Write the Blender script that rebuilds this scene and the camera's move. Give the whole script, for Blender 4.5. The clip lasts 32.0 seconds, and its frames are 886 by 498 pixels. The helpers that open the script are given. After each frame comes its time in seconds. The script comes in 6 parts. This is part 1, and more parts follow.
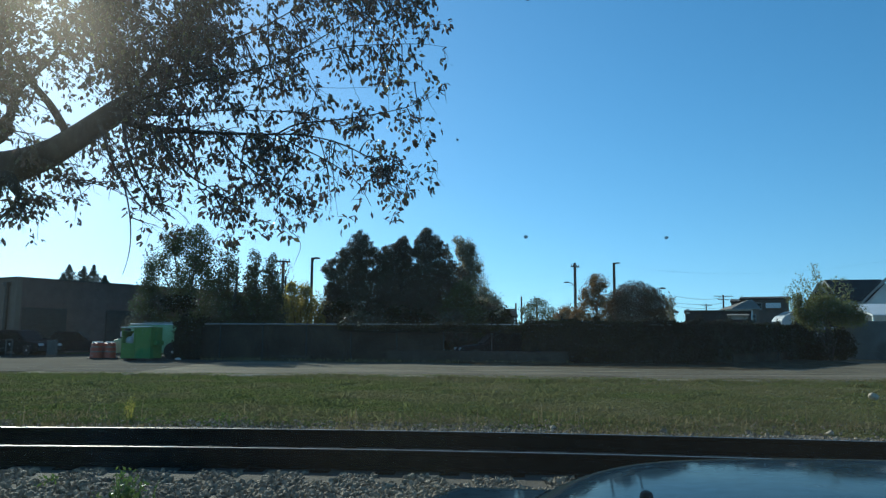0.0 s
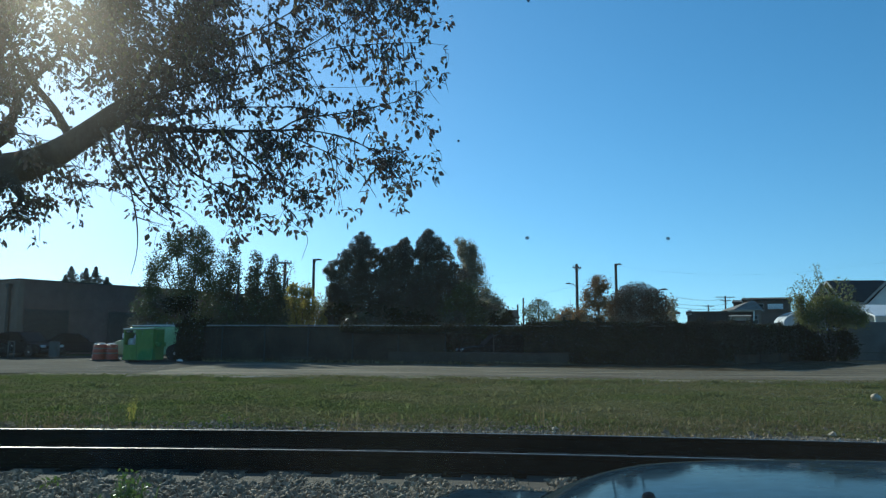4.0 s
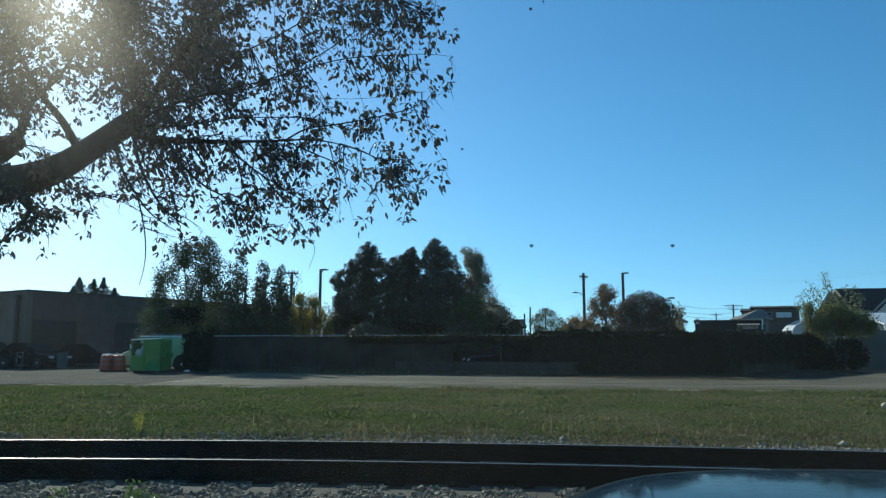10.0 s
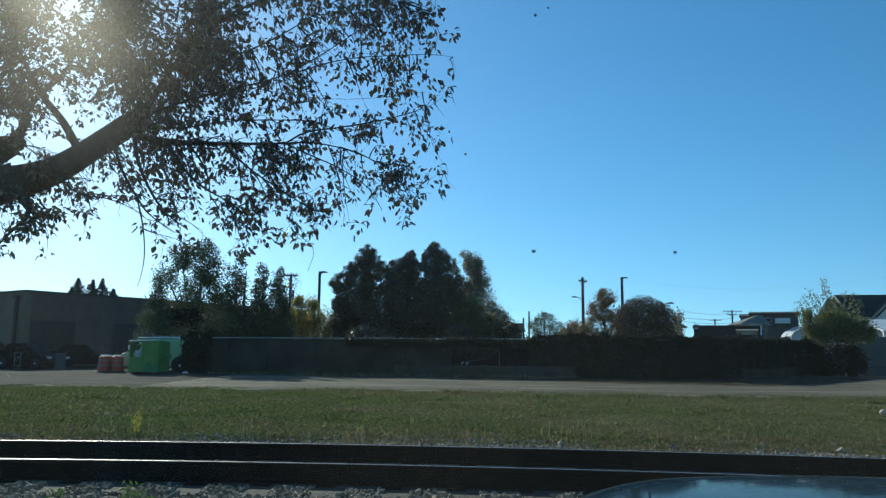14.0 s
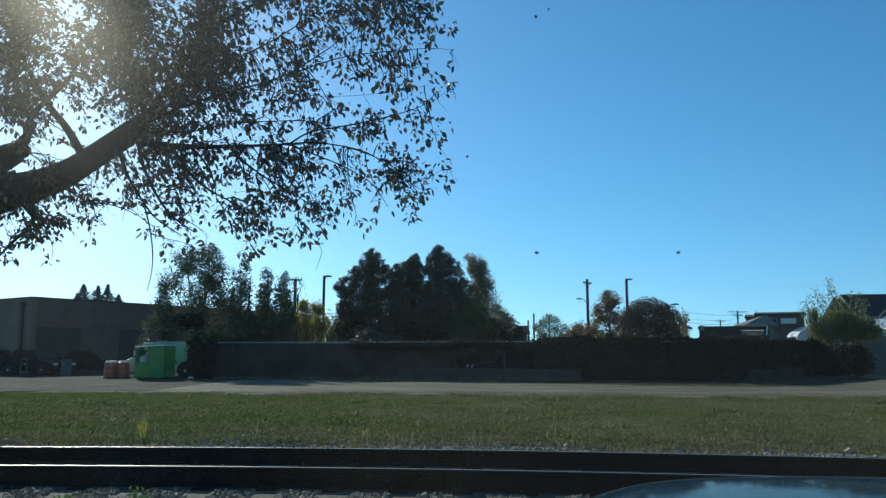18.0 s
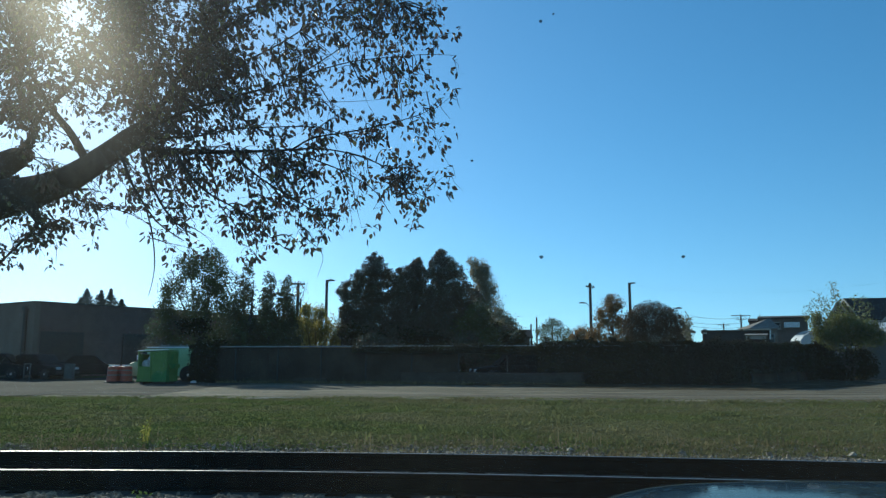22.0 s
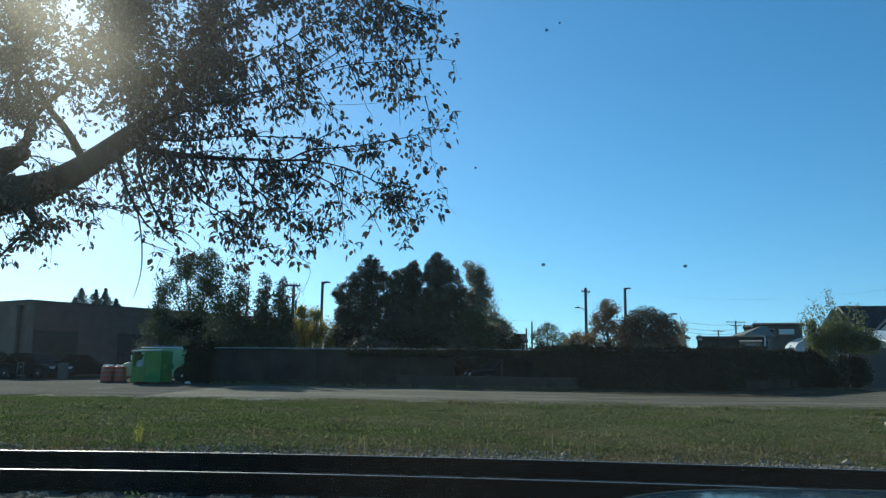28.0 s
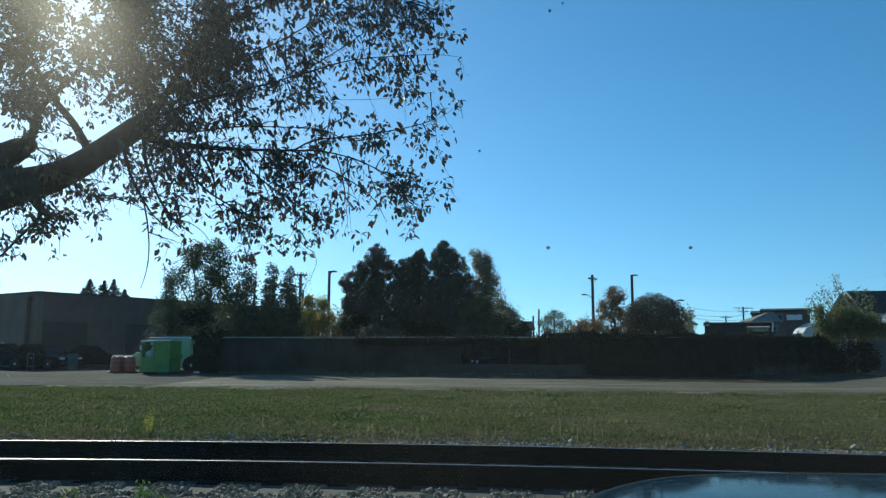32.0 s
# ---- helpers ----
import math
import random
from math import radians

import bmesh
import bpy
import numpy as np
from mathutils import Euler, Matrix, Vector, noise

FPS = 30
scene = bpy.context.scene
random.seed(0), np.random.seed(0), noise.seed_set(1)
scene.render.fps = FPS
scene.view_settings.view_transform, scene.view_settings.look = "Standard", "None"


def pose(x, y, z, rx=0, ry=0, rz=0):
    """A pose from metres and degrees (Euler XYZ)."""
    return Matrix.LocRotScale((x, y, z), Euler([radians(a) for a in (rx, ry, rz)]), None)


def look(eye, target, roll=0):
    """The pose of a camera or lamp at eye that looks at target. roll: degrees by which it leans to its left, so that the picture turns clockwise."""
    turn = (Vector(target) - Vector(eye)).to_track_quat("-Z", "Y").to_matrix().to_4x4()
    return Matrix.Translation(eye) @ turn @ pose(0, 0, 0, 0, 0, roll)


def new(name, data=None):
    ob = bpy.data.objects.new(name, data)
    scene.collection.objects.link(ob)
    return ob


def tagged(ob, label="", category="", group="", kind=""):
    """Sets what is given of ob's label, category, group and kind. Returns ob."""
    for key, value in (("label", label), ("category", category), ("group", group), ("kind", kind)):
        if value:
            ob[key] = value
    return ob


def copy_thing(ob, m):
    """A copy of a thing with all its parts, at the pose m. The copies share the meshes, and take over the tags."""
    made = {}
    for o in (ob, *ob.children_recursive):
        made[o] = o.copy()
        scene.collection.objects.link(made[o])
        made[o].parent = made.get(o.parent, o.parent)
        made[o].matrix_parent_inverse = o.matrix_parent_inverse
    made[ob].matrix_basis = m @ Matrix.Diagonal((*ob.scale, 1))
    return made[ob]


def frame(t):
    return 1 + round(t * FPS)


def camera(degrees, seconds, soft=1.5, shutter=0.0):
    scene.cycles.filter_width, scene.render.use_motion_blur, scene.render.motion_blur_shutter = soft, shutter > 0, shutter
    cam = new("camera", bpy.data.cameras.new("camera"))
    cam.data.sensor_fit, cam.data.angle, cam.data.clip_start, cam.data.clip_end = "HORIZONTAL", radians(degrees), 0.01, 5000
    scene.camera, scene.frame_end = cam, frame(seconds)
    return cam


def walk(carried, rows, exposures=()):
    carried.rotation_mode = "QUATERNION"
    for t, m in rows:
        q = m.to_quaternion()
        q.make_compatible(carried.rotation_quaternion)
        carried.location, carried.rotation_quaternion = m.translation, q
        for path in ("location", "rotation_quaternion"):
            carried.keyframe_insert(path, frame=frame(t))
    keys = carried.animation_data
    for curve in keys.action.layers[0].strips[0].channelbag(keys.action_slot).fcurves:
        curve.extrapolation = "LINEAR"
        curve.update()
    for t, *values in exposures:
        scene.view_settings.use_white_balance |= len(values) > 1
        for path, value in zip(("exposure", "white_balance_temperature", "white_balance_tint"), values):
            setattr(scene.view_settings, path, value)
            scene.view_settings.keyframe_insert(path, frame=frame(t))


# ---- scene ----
# A parked car's view over a railway track, a grass verge and a gravel lane to a hedge, with a tree overhead.
EYE = 1.26
cam = camera(62.0, 32.0, soft=1.3)
# seconds, sideways and upward drift in metres, then pitch, turn and roll in degrees
walk(cam, [(t, pose(x, 0, EYE + z, 90 + p, 0, y) @ pose(0, 0, 0, 0, 0, r)) for t, x, z, p, y, r in (
    (0.0, -0.0003, 0.0003, 6.75, -0.16, 0.31), (0.5, -0.0007, 0.0007, 6.78, -0.15, 0.48), (1.0, -0.0009, 0.0007, 6.79, -0.13, 0.69),
    (1.5, -0.0003, 0.0003, 6.81, -0.16, 0.35), (2.0, -0.0004, 0.0001, 6.84, -0.10, 0.19), (2.5, -0.0012, 0.0006, 6.81, -0.07, 0.48),
    (3.0, -0.0013, 0.0006, 6.78, -0.03, 0.57), (3.5, -0.0002, 0.0003, 6.81, -0.04, 0.26), (5.5, -0.0002, 0.0002, 6.93, 0.00, 0.25),
    (6.0, -0.0000, 0.0000, 6.95, 0.00, 0.00), (6.5, -0.0002, 0.0003, 6.99, 0.07, 0.05), (7.0, -0.0003, 0.0004, 7.07, 0.14, 0.19),
    (7.5, -0.0003, 0.0001, 7.19, 0.21, 0.17), (8.0, -0.0003, 0.0002, 7.28, 0.27, 0.12), (8.5, -0.0005, 0.0004, 7.38, 0.34, 0.21),
    (9.0, -0.0007, 0.0006, 7.49, 0.40, 0.34), (9.5, -0.0006, 0.0003, 7.56, 0.43, 0.39), (10.0, 0.0004, -0.0001, 7.59, 0.48, 0.07),
    (10.5, 0.0002, 0.0000, 7.65, 0.50, -0.08), (11.0, -0.0010, 0.0009, 7.70, 0.51, 0.29), (11.5, -0.0011, 0.0007, 7.77, 0.50, 0.77),
    (12.0, -0.0000, 0.0001, 7.81, 0.48, 0.42), (12.5, -0.0003, 0.0004, 7.82, 0.47, 0.28), (13.0, -0.0008, 0.0007, 7.86, 0.42, 0.54),
    (13.5, -0.0008, 0.0006, 7.88, 0.44, 0.69), (14.0, -0.0004, 0.0003, 7.85, 0.43, 0.49), (14.5, -0.0004, 0.0004, 7.87, 0.47, 0.38),
    (16.5, 0.0000, 0.0003, 7.84, 0.62, -0.04), (17.0, -0.0003, 0.0003, 7.94, 0.65, 0.12), (17.5, -0.0001, 0.0001, 8.01, 0.72, 0.19),
    (18.0, -0.0001, 0.0001, 8.09, 0.75, 0.02), (18.5, -0.0000, -0.0002, 8.19, 0.82, -0.24), (19.0, -0.0003, 0.0000, 8.27, 0.83, -0.12),
    (19.5, -0.0003, 0.0001, 8.31, 0.89, 0.03), (20.0, -0.0006, 0.0003, 8.35, 0.90, 0.18), (20.5, -0.0007, 0.0001, 8.40, 0.90, 0.13),
    (21.0, -0.0004, -0.0002, 8.40, 0.95, -0.11), (21.5, -0.0005, 0.0000, 8.41, 0.96, -0.11), (22.0, -0.0006, 0.0002, 8.40, 0.96, -0.01),
    (22.5, -0.0005, 0.0003, 8.43, 0.92, 0.16), (23.0, -0.0008, 0.0004, 8.48, 0.81, 0.47), (23.5, -0.0003, 0.0001, 8.50, 0.71, 0.21),
    (24.0, -0.0005, 0.0004, 8.50, 0.56, 0.17), (24.5, -0.0016, 0.0009, 8.54, 0.47, 0.30), (25.0, -0.0014, 0.0007, 8.56, 0.44, 0.47),
    (25.5, -0.0013, 0.0006, 8.57, 0.38, 0.42), (27.5, -0.0021, 0.0010, 8.66, 0.60, 0.68), (28.0, -0.0022, 0.0011, 8.65, 0.66, 0.60),
    (28.5, -0.0030, 0.0011, 8.65, 0.72, 0.84), (29.0, -0.0022, 0.0009, 8.60, 0.76, 0.85), (29.5, -0.0010, -0.0001, 8.54, 0.88, 0.22),
    (30.0, -0.0013, -0.0001, 8.46, 1.02, 0.11), (30.5, -0.0021, -0.0001, 8.30, 1.10, 0.36), (31.0, -0.0026, 0.0002, 8.07, 1.12, 0.54),
    (31.5, -0.0024, 0.0002, 7.89, 1.12, 0.48), (32.0, -0.0018, -0.0001, 7.74, 1.15, 0.18),
)], exposures=[(0.0, 0.08, 5500, -4), (32.0, 0.08, 5500, -4)])

# ---- sky, sun and exposure ----
SUN_ELEV, SUN_LEFT = 24.4, 30.6
world = bpy.data.worlds.new("world")
scene.world = world
world.use_nodes = True
wn = world.node_tree
sky = wn.nodes.new("ShaderNodeTexSky")
sky.sky_type, sky.sun_disc = "NISHITA", False
sky.sun_elevation, sky.sun_rotation = radians(SUN_ELEV), radians(-SUN_LEFT)
sky.altitude, sky.air_density, sky.dust_density, sky.ozone_density = 200, 1.0, 0.3, 2.9
# the haze at the skyline is hidden behind the woods: look up the sky from a little higher
around, lift, unit = wn.nodes.new("ShaderNodeTexCoord"), wn.nodes.new("ShaderNodeVectorMath"), wn.nodes.new("ShaderNodeVectorMath")
lift.inputs[1].default_value, unit.operation = (0, 0, 0.075), "NORMALIZE"
wn.links.new(around.outputs["Generated"], lift.inputs[0])
wn.links.new(lift.outputs[0], unit.inputs[0])
wn.links.new(unit.outputs[0], sky.inputs["Vector"])
vivid = wn.nodes.new("ShaderNodeHueSaturation")
vivid.inputs["Saturation"].default_value = 1.17
vivid.inputs["Hue"].default_value = 0.493
wn.links.new(sky.outputs[0], vivid.inputs["Color"])
wn.links.new(vivid.outputs[0], wn.nodes["Background"].inputs[0])
wn.nodes["Background"].inputs[1].default_value = 0.132
sun = new("sun", bpy.data.lights.new("sun", "SUN"))
sun.data.energy, sun.data.angle, sun.data.color = 5.0, radians(0.5), (1.0, 0.88, 0.7)
sun_to = Vector((-math.sin(radians(SUN_LEFT)) * math.cos(radians(SUN_ELEV)), math.cos(radians(SUN_LEFT)) * math.cos(radians(SUN_ELEV)), math.sin(radians(SUN_ELEV))))
sun.matrix_world = look(sun_to * 50, (0, 0, 0))

# ---- materials ----
def nodes_of(name):
    m = bpy.data.materials.new(name)
    m.use_nodes = True
    t = m.node_tree
    return m, t, t.nodes["Principled BSDF"], t.links.new


def mat(name, c1, c2, scale=3.0, rough=0.8, metal=0.0, bump=0.25, bscale=40.0, spots=None, coat=0.0, jitter=0.0, stretch=(1, 1, 1), spec=0.4):
    """A surface of two mixed tones at two scales, with fine relief; spots adds stains of a third tone, jitter varies each piece."""
    m, t, b, link = nodes_of(name)
    n = t.nodes.new
    co = n("ShaderNodeTexCoord")
    mp = n("ShaderNodeMapping")
    mp.inputs["Scale"].default_value = stretch
    link(co.outputs["Object"], mp.inputs[0])
    big, fine = n("ShaderNodeTexNoise"), n("ShaderNodeTexNoise")
    big.inputs["Scale"].default_value, fine.inputs["Scale"].default_value = scale, bscale
    big.inputs["Detail"].default_value, fine.inputs["Detail"].default_value = 5, 4
    link(mp.outputs[0], big.inputs[0])
    link(mp.outputs[0], fine.inputs[0])
    ramp = n("ShaderNodeValToRGB")
    ramp.color_ramp.elements[0].position, ramp.color_ramp.elements[1].position = 0.32, 0.68
    ramp.color_ramp.elements[0].color, ramp.color_ramp.elements[1].color = (*c1, 1), (*c2, 1)
    link(big.outputs[0], ramp.inputs[0])
    out = ramp.outputs[0]
    grain = n("ShaderNodeMixRGB")
    grain.blend_type = "OVERLAY"
    grain.inputs[0].default_value = 0.45
    link(out, grain.inputs[1])
    link(fine.outputs[0], grain.inputs[2])
    out = grain.outputs[0]
    if spots:
        st = n("ShaderNodeTexNoise")
        st.inputs["Scale"].default_value = scale * 0.6
        st.inputs["Detail"].default_value = 6
        link(mp.outputs[0], st.inputs[0])
        sr = n("ShaderNodeValToRGB")
        sr.color_ramp.elements[0].position, sr.color_ramp.elements[1].position = 0.52, 0.64
        link(st.outputs[0], sr.inputs[0])
        mx = n("ShaderNodeMixRGB")
        mx.inputs[2].default_value = (*spots, 1)
        link(sr.outputs[0], mx.inputs[0])
        link(out, mx.inputs[1])
        out = mx.outputs[0]
    if jitter:
        oi, hs, mr = n("ShaderNodeObjectInfo"), n("ShaderNodeHueSaturation"), n("ShaderNodeMapRange")
        mr.inputs[3].default_value, mr.inputs[4].default_value = 1 - jitter, 1 + jitter
        link(oi.outputs["Random"], mr.inputs[0])
        link(mr.outputs[0], hs.inputs["Value"])
        link(out, hs.inputs["Color"])
        out = hs.outputs[0]
    link(out, b.inputs["Base Color"])
    b.inputs["Roughness"].default_value, b.inputs["Metallic"].default_value = rough, metal
    b.inputs["Coat Weight"].default_value, b.inputs["Specular IOR Level"].default_value = coat, spec
    b.inputs["Coat Roughness"].default_value = 0.07
    if bump:
        bp = n("ShaderNodeBump")
        bp.inputs["Strength"].default_value, bp.inputs["Distance"].default_value = bump, 0.02
        link(fine.outputs[0], bp.inputs["Height"])
        link(bp.outputs[0], b.inputs["Normal"])
    return m


def leaf_mat(name, tones, through_light=0.35, gloss=0.25, patch=None, spread=0.5):
    """Leaves or blades: each piece takes its own tone, and some light comes through; patch is the tone of withered spots."""
    m, t, b, link = nodes_of(name)
    n = t.nodes.new
    g, ramp = n("ShaderNodeNewGeometry"), n("ShaderNodeValToRGB")
    ramp.color_ramp.interpolation = "CONSTANT"
    els = ramp.color_ramp.elements
    while len(els) < len(tones):
        els.new(0.5)
    for i, (e, c) in enumerate(zip(els, tones)):
        e.position, e.color = i / len(tones), (*c, 1)
    link(g.outputs["Random Per Island"], ramp.inputs[0])
    nz, mx = n("ShaderNodeTexNoise"), n("ShaderNodeMixRGB")
    nz.inputs["Scale"].default_value = 1.3
    mx.blend_type, mx.inputs[0].default_value = "OVERLAY", 0.6
    co = n("ShaderNodeTexCoord")
    link(co.outputs["Object"], nz.inputs[0])
    link(ramp.outputs[0], mx.inputs[1])
    link(nz.outputs[0], mx.inputs[2])
    if patch:
        pn, pr, px = n("ShaderNodeTexNoise"), n("ShaderNodeMapRange"), n("ShaderNodeMixRGB")
        pn.inputs["Scale"].default_value, pn.inputs["Detail"].default_value = spread, 4
        pr.inputs[1].default_value, pr.inputs[2].default_value, pr.inputs[4].default_value = 0.46, 0.68, 0.85
        link(co.outputs["Object"], pn.inputs[0])
        link(pn.outputs[0], pr.inputs[0])
        link(pr.outputs[0], px.inputs[0])
        link(mx.outputs[0], px.inputs[1])
        px.inputs[2].default_value = (*patch, 1)
        mx = px
    link(mx.outputs[0], b.inputs["Base Color"])
    b.inputs["Roughness"].default_value = 0.4
    b.inputs["Specular IOR Level"].default_value = gloss
    tr, ms = n("ShaderNodeBsdfTranslucent"), n("ShaderNodeMixShader")
    ms.inputs[0].default_value = through_light
    link(mx.outputs[0], tr.inputs[0])
    link(b.outputs[0], ms.inputs[1])
    link(tr.outputs[0], ms.inputs[2])
    link(ms.outputs[0], t.nodes["Material Output"].inputs[0])
    return m


def turf_mat(name, lush, plain, dry, through_light=0.0, vary=0.12):
    """Autumn turf: lusher towards the works and drier towards the houses, with drifts of both; each blade a little apart in tone."""
    m, t, b, link = nodes_of(name)
    n = t.nodes.new
    co, mp = n("ShaderNodeTexCoord"), n("ShaderNodeMapping")
    mp.inputs["Scale"].default_value = (0.8, 1.0, 1.0)
    link(co.outputs["Object"], mp.inputs[0])
    sp, dr, wd, ad = n("ShaderNodeSeparateXYZ"), n("ShaderNodeMapRange"), n("ShaderNodeTexNoise"), n("ShaderNodeMath")
    side = n("ShaderNodeMixRGB")
    wd.inputs["Scale"].default_value, ad.operation = 0.3, "MULTIPLY_ADD"
    ad.inputs[1].default_value = 9.0
    link(co.outputs["Object"], sp.inputs[0])
    link(co.outputs["Object"], wd.inputs[0])
    link(wd.outputs[0], ad.inputs[0])
    link(sp.outputs[0], ad.inputs[2])
    dr.inputs[1].default_value, dr.inputs[2].default_value = -1.0, 11.0
    link(ad.outputs[0], dr.inputs[0])
    link(dr.outputs[0], side.inputs[0])
    side.inputs[1].default_value, side.inputs[2].default_value = (*[0.35 * a + 0.65 * b for a, b in zip(plain, lush)], 1), (*[0.72 * a + 0.28 * b for a, b in zip(plain, dry)], 1)
    out = side.outputs[0]
    for scale, lo, hi, c in ((0.26, 0.42, 0.56, lush), (0.42, 0.47, 0.6, dry), (1.5, 0.52, 0.68, dry)):
        nz, mr, mx = n("ShaderNodeTexNoise"), n("ShaderNodeMapRange"), n("ShaderNodeMixRGB")
        nz.inputs["Scale"].default_value, nz.inputs["Detail"].default_value = scale, 5
        mr.inputs[1].default_value, mr.inputs[2].default_value, mr.inputs[4].default_value = lo, hi, 0.55
        link(mp.outputs[0], nz.inputs[0])
        link(nz.outputs[0], mr.inputs[0])
        link(mr.outputs[0], mx.inputs[0])
        mx.inputs[2].default_value = (*c, 1)
        link(out, mx.inputs[1])
        out = mx.outputs[0]
    g, mr, hs = n("ShaderNodeNewGeometry"), n("ShaderNodeMapRange"), n("ShaderNodeHueSaturation")
    mr.inputs[3].default_value, mr.inputs[4].default_value = 1 - vary, 1 + vary
    link(g.outputs["Random Per Island"], mr.inputs[0])
    link(mr.outputs[0], hs.inputs["Value"])
    link(out, hs.inputs["Color"])
    link(hs.outputs[0], b.inputs["Base Color"])
    b.inputs["Roughness"].default_value, b.inputs["Specular IOR Level"].default_value = 0.95, 0.0
    if through_light:
        tr, ms = n("ShaderNodeBsdfTranslucent"), n("ShaderNodeMixShader")
        ms.inputs[0].default_value = through_light
        link(hs.outputs[0], tr.inputs[0])
        link(b.outputs[0], ms.inputs[1])
        link(tr.outputs[0], ms.inputs[2])
        link(ms.outputs[0], t.nodes["Material Output"].inputs[0])
    else:
        fine, bp = n("ShaderNodeTexNoise"), n("ShaderNodeBump")
        fine.inputs["Scale"].default_value = 25
        bp.inputs["Strength"].default_value, bp.inputs["Distance"].default_value = 0.6, 0.02
        link(co.outputs["Object"], fine.inputs[0])
        link(fine.outputs[0], bp.inputs["Height"])
        link(bp.outputs[0], b.inputs["Normal"])
    return m


M_SOIL = turf_mat("soil_and_turf", (0.088, 0.106, 0.034), (0.122, 0.12, 0.056), (0.168, 0.138, 0.085))
M_LANE = mat("lane_gravel", (0.088, 0.072, 0.049), (0.158, 0.13, 0.09), 1.3, 0.95, bump=0.9, bscale=7, spots=(0.205, 0.172, 0.122), spec=0.08, stretch=(0.22, 1, 1))
M_YARD = mat("dark_yard_surface", (0.044, 0.039, 0.032), (0.082, 0.072, 0.058), 1.2, 0.95, bump=0.9, bscale=7, spots=(0.104, 0.092, 0.073), spec=0.02, stretch=(0.25, 1, 1))
M_SHADELITTER = mat("shaded_leaf_litter", (0.035, 0.028, 0.017), (0.085, 0.066, 0.04), 1.6, 0.95, bump=1.0, bscale=16, spots=(0.12, 0.09, 0.055), spec=0.02)
M_EDGE = mat("pale_dust", (0.17, 0.148, 0.105), (0.3, 0.265, 0.2), 1.6, 0.95, bump=0.6, bscale=20, spots=(0.1, 0.095, 0.045), spec=0.05, stretch=(0.3, 1, 1))
M_SCREEN = mat("dark_fence_screen", (0.036, 0.025, 0.016), (0.068, 0.048, 0.031), 0.8, 0.95, bump=0.5, bscale=9)
M_BED = mat("ballast_dust", (0.04, 0.032, 0.024), (0.09, 0.074, 0.055), 2.5, 0.95, bump=0.9, bscale=22)
M_STONE = mat("ballast_stone", (0.09, 0.066, 0.041), (0.43, 0.325, 0.215), 11, 0.85, bump=0.4, bscale=70)
M_PALE = mat("pale_rock", (0.42, 0.33, 0.23), (0.56, 0.46, 0.34), 8, 0.85)
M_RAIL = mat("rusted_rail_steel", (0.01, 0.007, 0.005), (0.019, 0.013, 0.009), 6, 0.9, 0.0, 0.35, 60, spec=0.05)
M_HEAD = mat("worn_rail_top", (0.36, 0.31, 0.27), (0.46, 0.4, 0.35), 2, 0.44, 1.0, 0.05, 80, stretch=(0.2, 1, 1))
M_TIE = mat("weathered_tie_wood", (0.055, 0.044, 0.031), (0.1, 0.081, 0.058), 4, 0.9, bump=0.6, bscale=30, jitter=0.25, stretch=(8, 1, 3))
M_BOLT = mat("worn_spike_head", (0.018, 0.013, 0.01), (0.035, 0.026, 0.02), 20, 0.9, 0.0, spec=0.1)
M_BARK = mat("dark_bark", (0.03, 0.023, 0.018), (0.065, 0.052, 0.042), 5, 0.95, bump=1.0, bscale=28, stretch=(1, 1, 0.35))
M_FARBARK = mat("grey_bark", (0.05, 0.042, 0.035), (0.09, 0.075, 0.06), 3, 0.95, bump=0.8, bscale=12)
M_DARKPOST = mat("dark_fence_post", (0.03, 0.032, 0.032), (0.05, 0.052, 0.05), 6, 0.7)
M_POLE = mat("creosoted_pole", (0.045, 0.035, 0.028), (0.08, 0.062, 0.05), 3, 0.9, bump=0.5, bscale=30, stretch=(4, 4, 0.3))
M_IRON = mat("dark_hardware", (0.045, 0.037, 0.03), (0.075, 0.062, 0.05), 8, 0.6, 0.4)
M_WIRE = mat("black_cable", (0.02, 0.02, 0.02), (0.035, 0.035, 0.035), 8, 0.7)
M_GALV = mat("galvanised_tube", (0.22, 0.22, 0.21), (0.32, 0.32, 0.31), 10, 0.5, 0.6)
M_BRICK = mat("brown_brickwork", (0.13, 0.078, 0.06), (0.18, 0.11, 0.084), 1.5, 0.9, bump=0.5, bscale=14, jitter=0.2)
M_MORTAR = mat("stained_concrete", (0.095, 0.07, 0.05), (0.15, 0.115, 0.085), 1.0, 0.95, bump=0.4, bscale=20)
M_LOWWALL = mat("dirty_brown_concrete", (0.056, 0.042, 0.031), (0.088, 0.067, 0.05), 0.9, 0.95, bump=0.5, bscale=14, spots=(0.046, 0.038, 0.025), stretch=(0.5, 1, 1))
M_STUCCO = mat("buff_stucco", (0.148, 0.102, 0.072), (0.2, 0.14, 0.1), 0.8, 0.9, bump=0.2, bscale=20)
M_TAR = mat("flat_roof_felt", (0.05, 0.043, 0.036), (0.08, 0.07, 0.06), 2, 0.9)
M_SHINGLE = mat("dark_shingles", (0.02, 0.018, 0.018), (0.036, 0.032, 0.03), 2.5, 0.85, bump=0.5, bscale=16)
M_WHITE = mat("white_siding", (0.62, 0.63, 0.63), (0.76, 0.76, 0.75), 1.4, 0.6, bump=0.1, bscale=20)
M_GREYS = mat("grey_siding", (0.22, 0.215, 0.2), (0.32, 0.31, 0.29), 1.2, 0.7, bump=0.1, bscale=18)
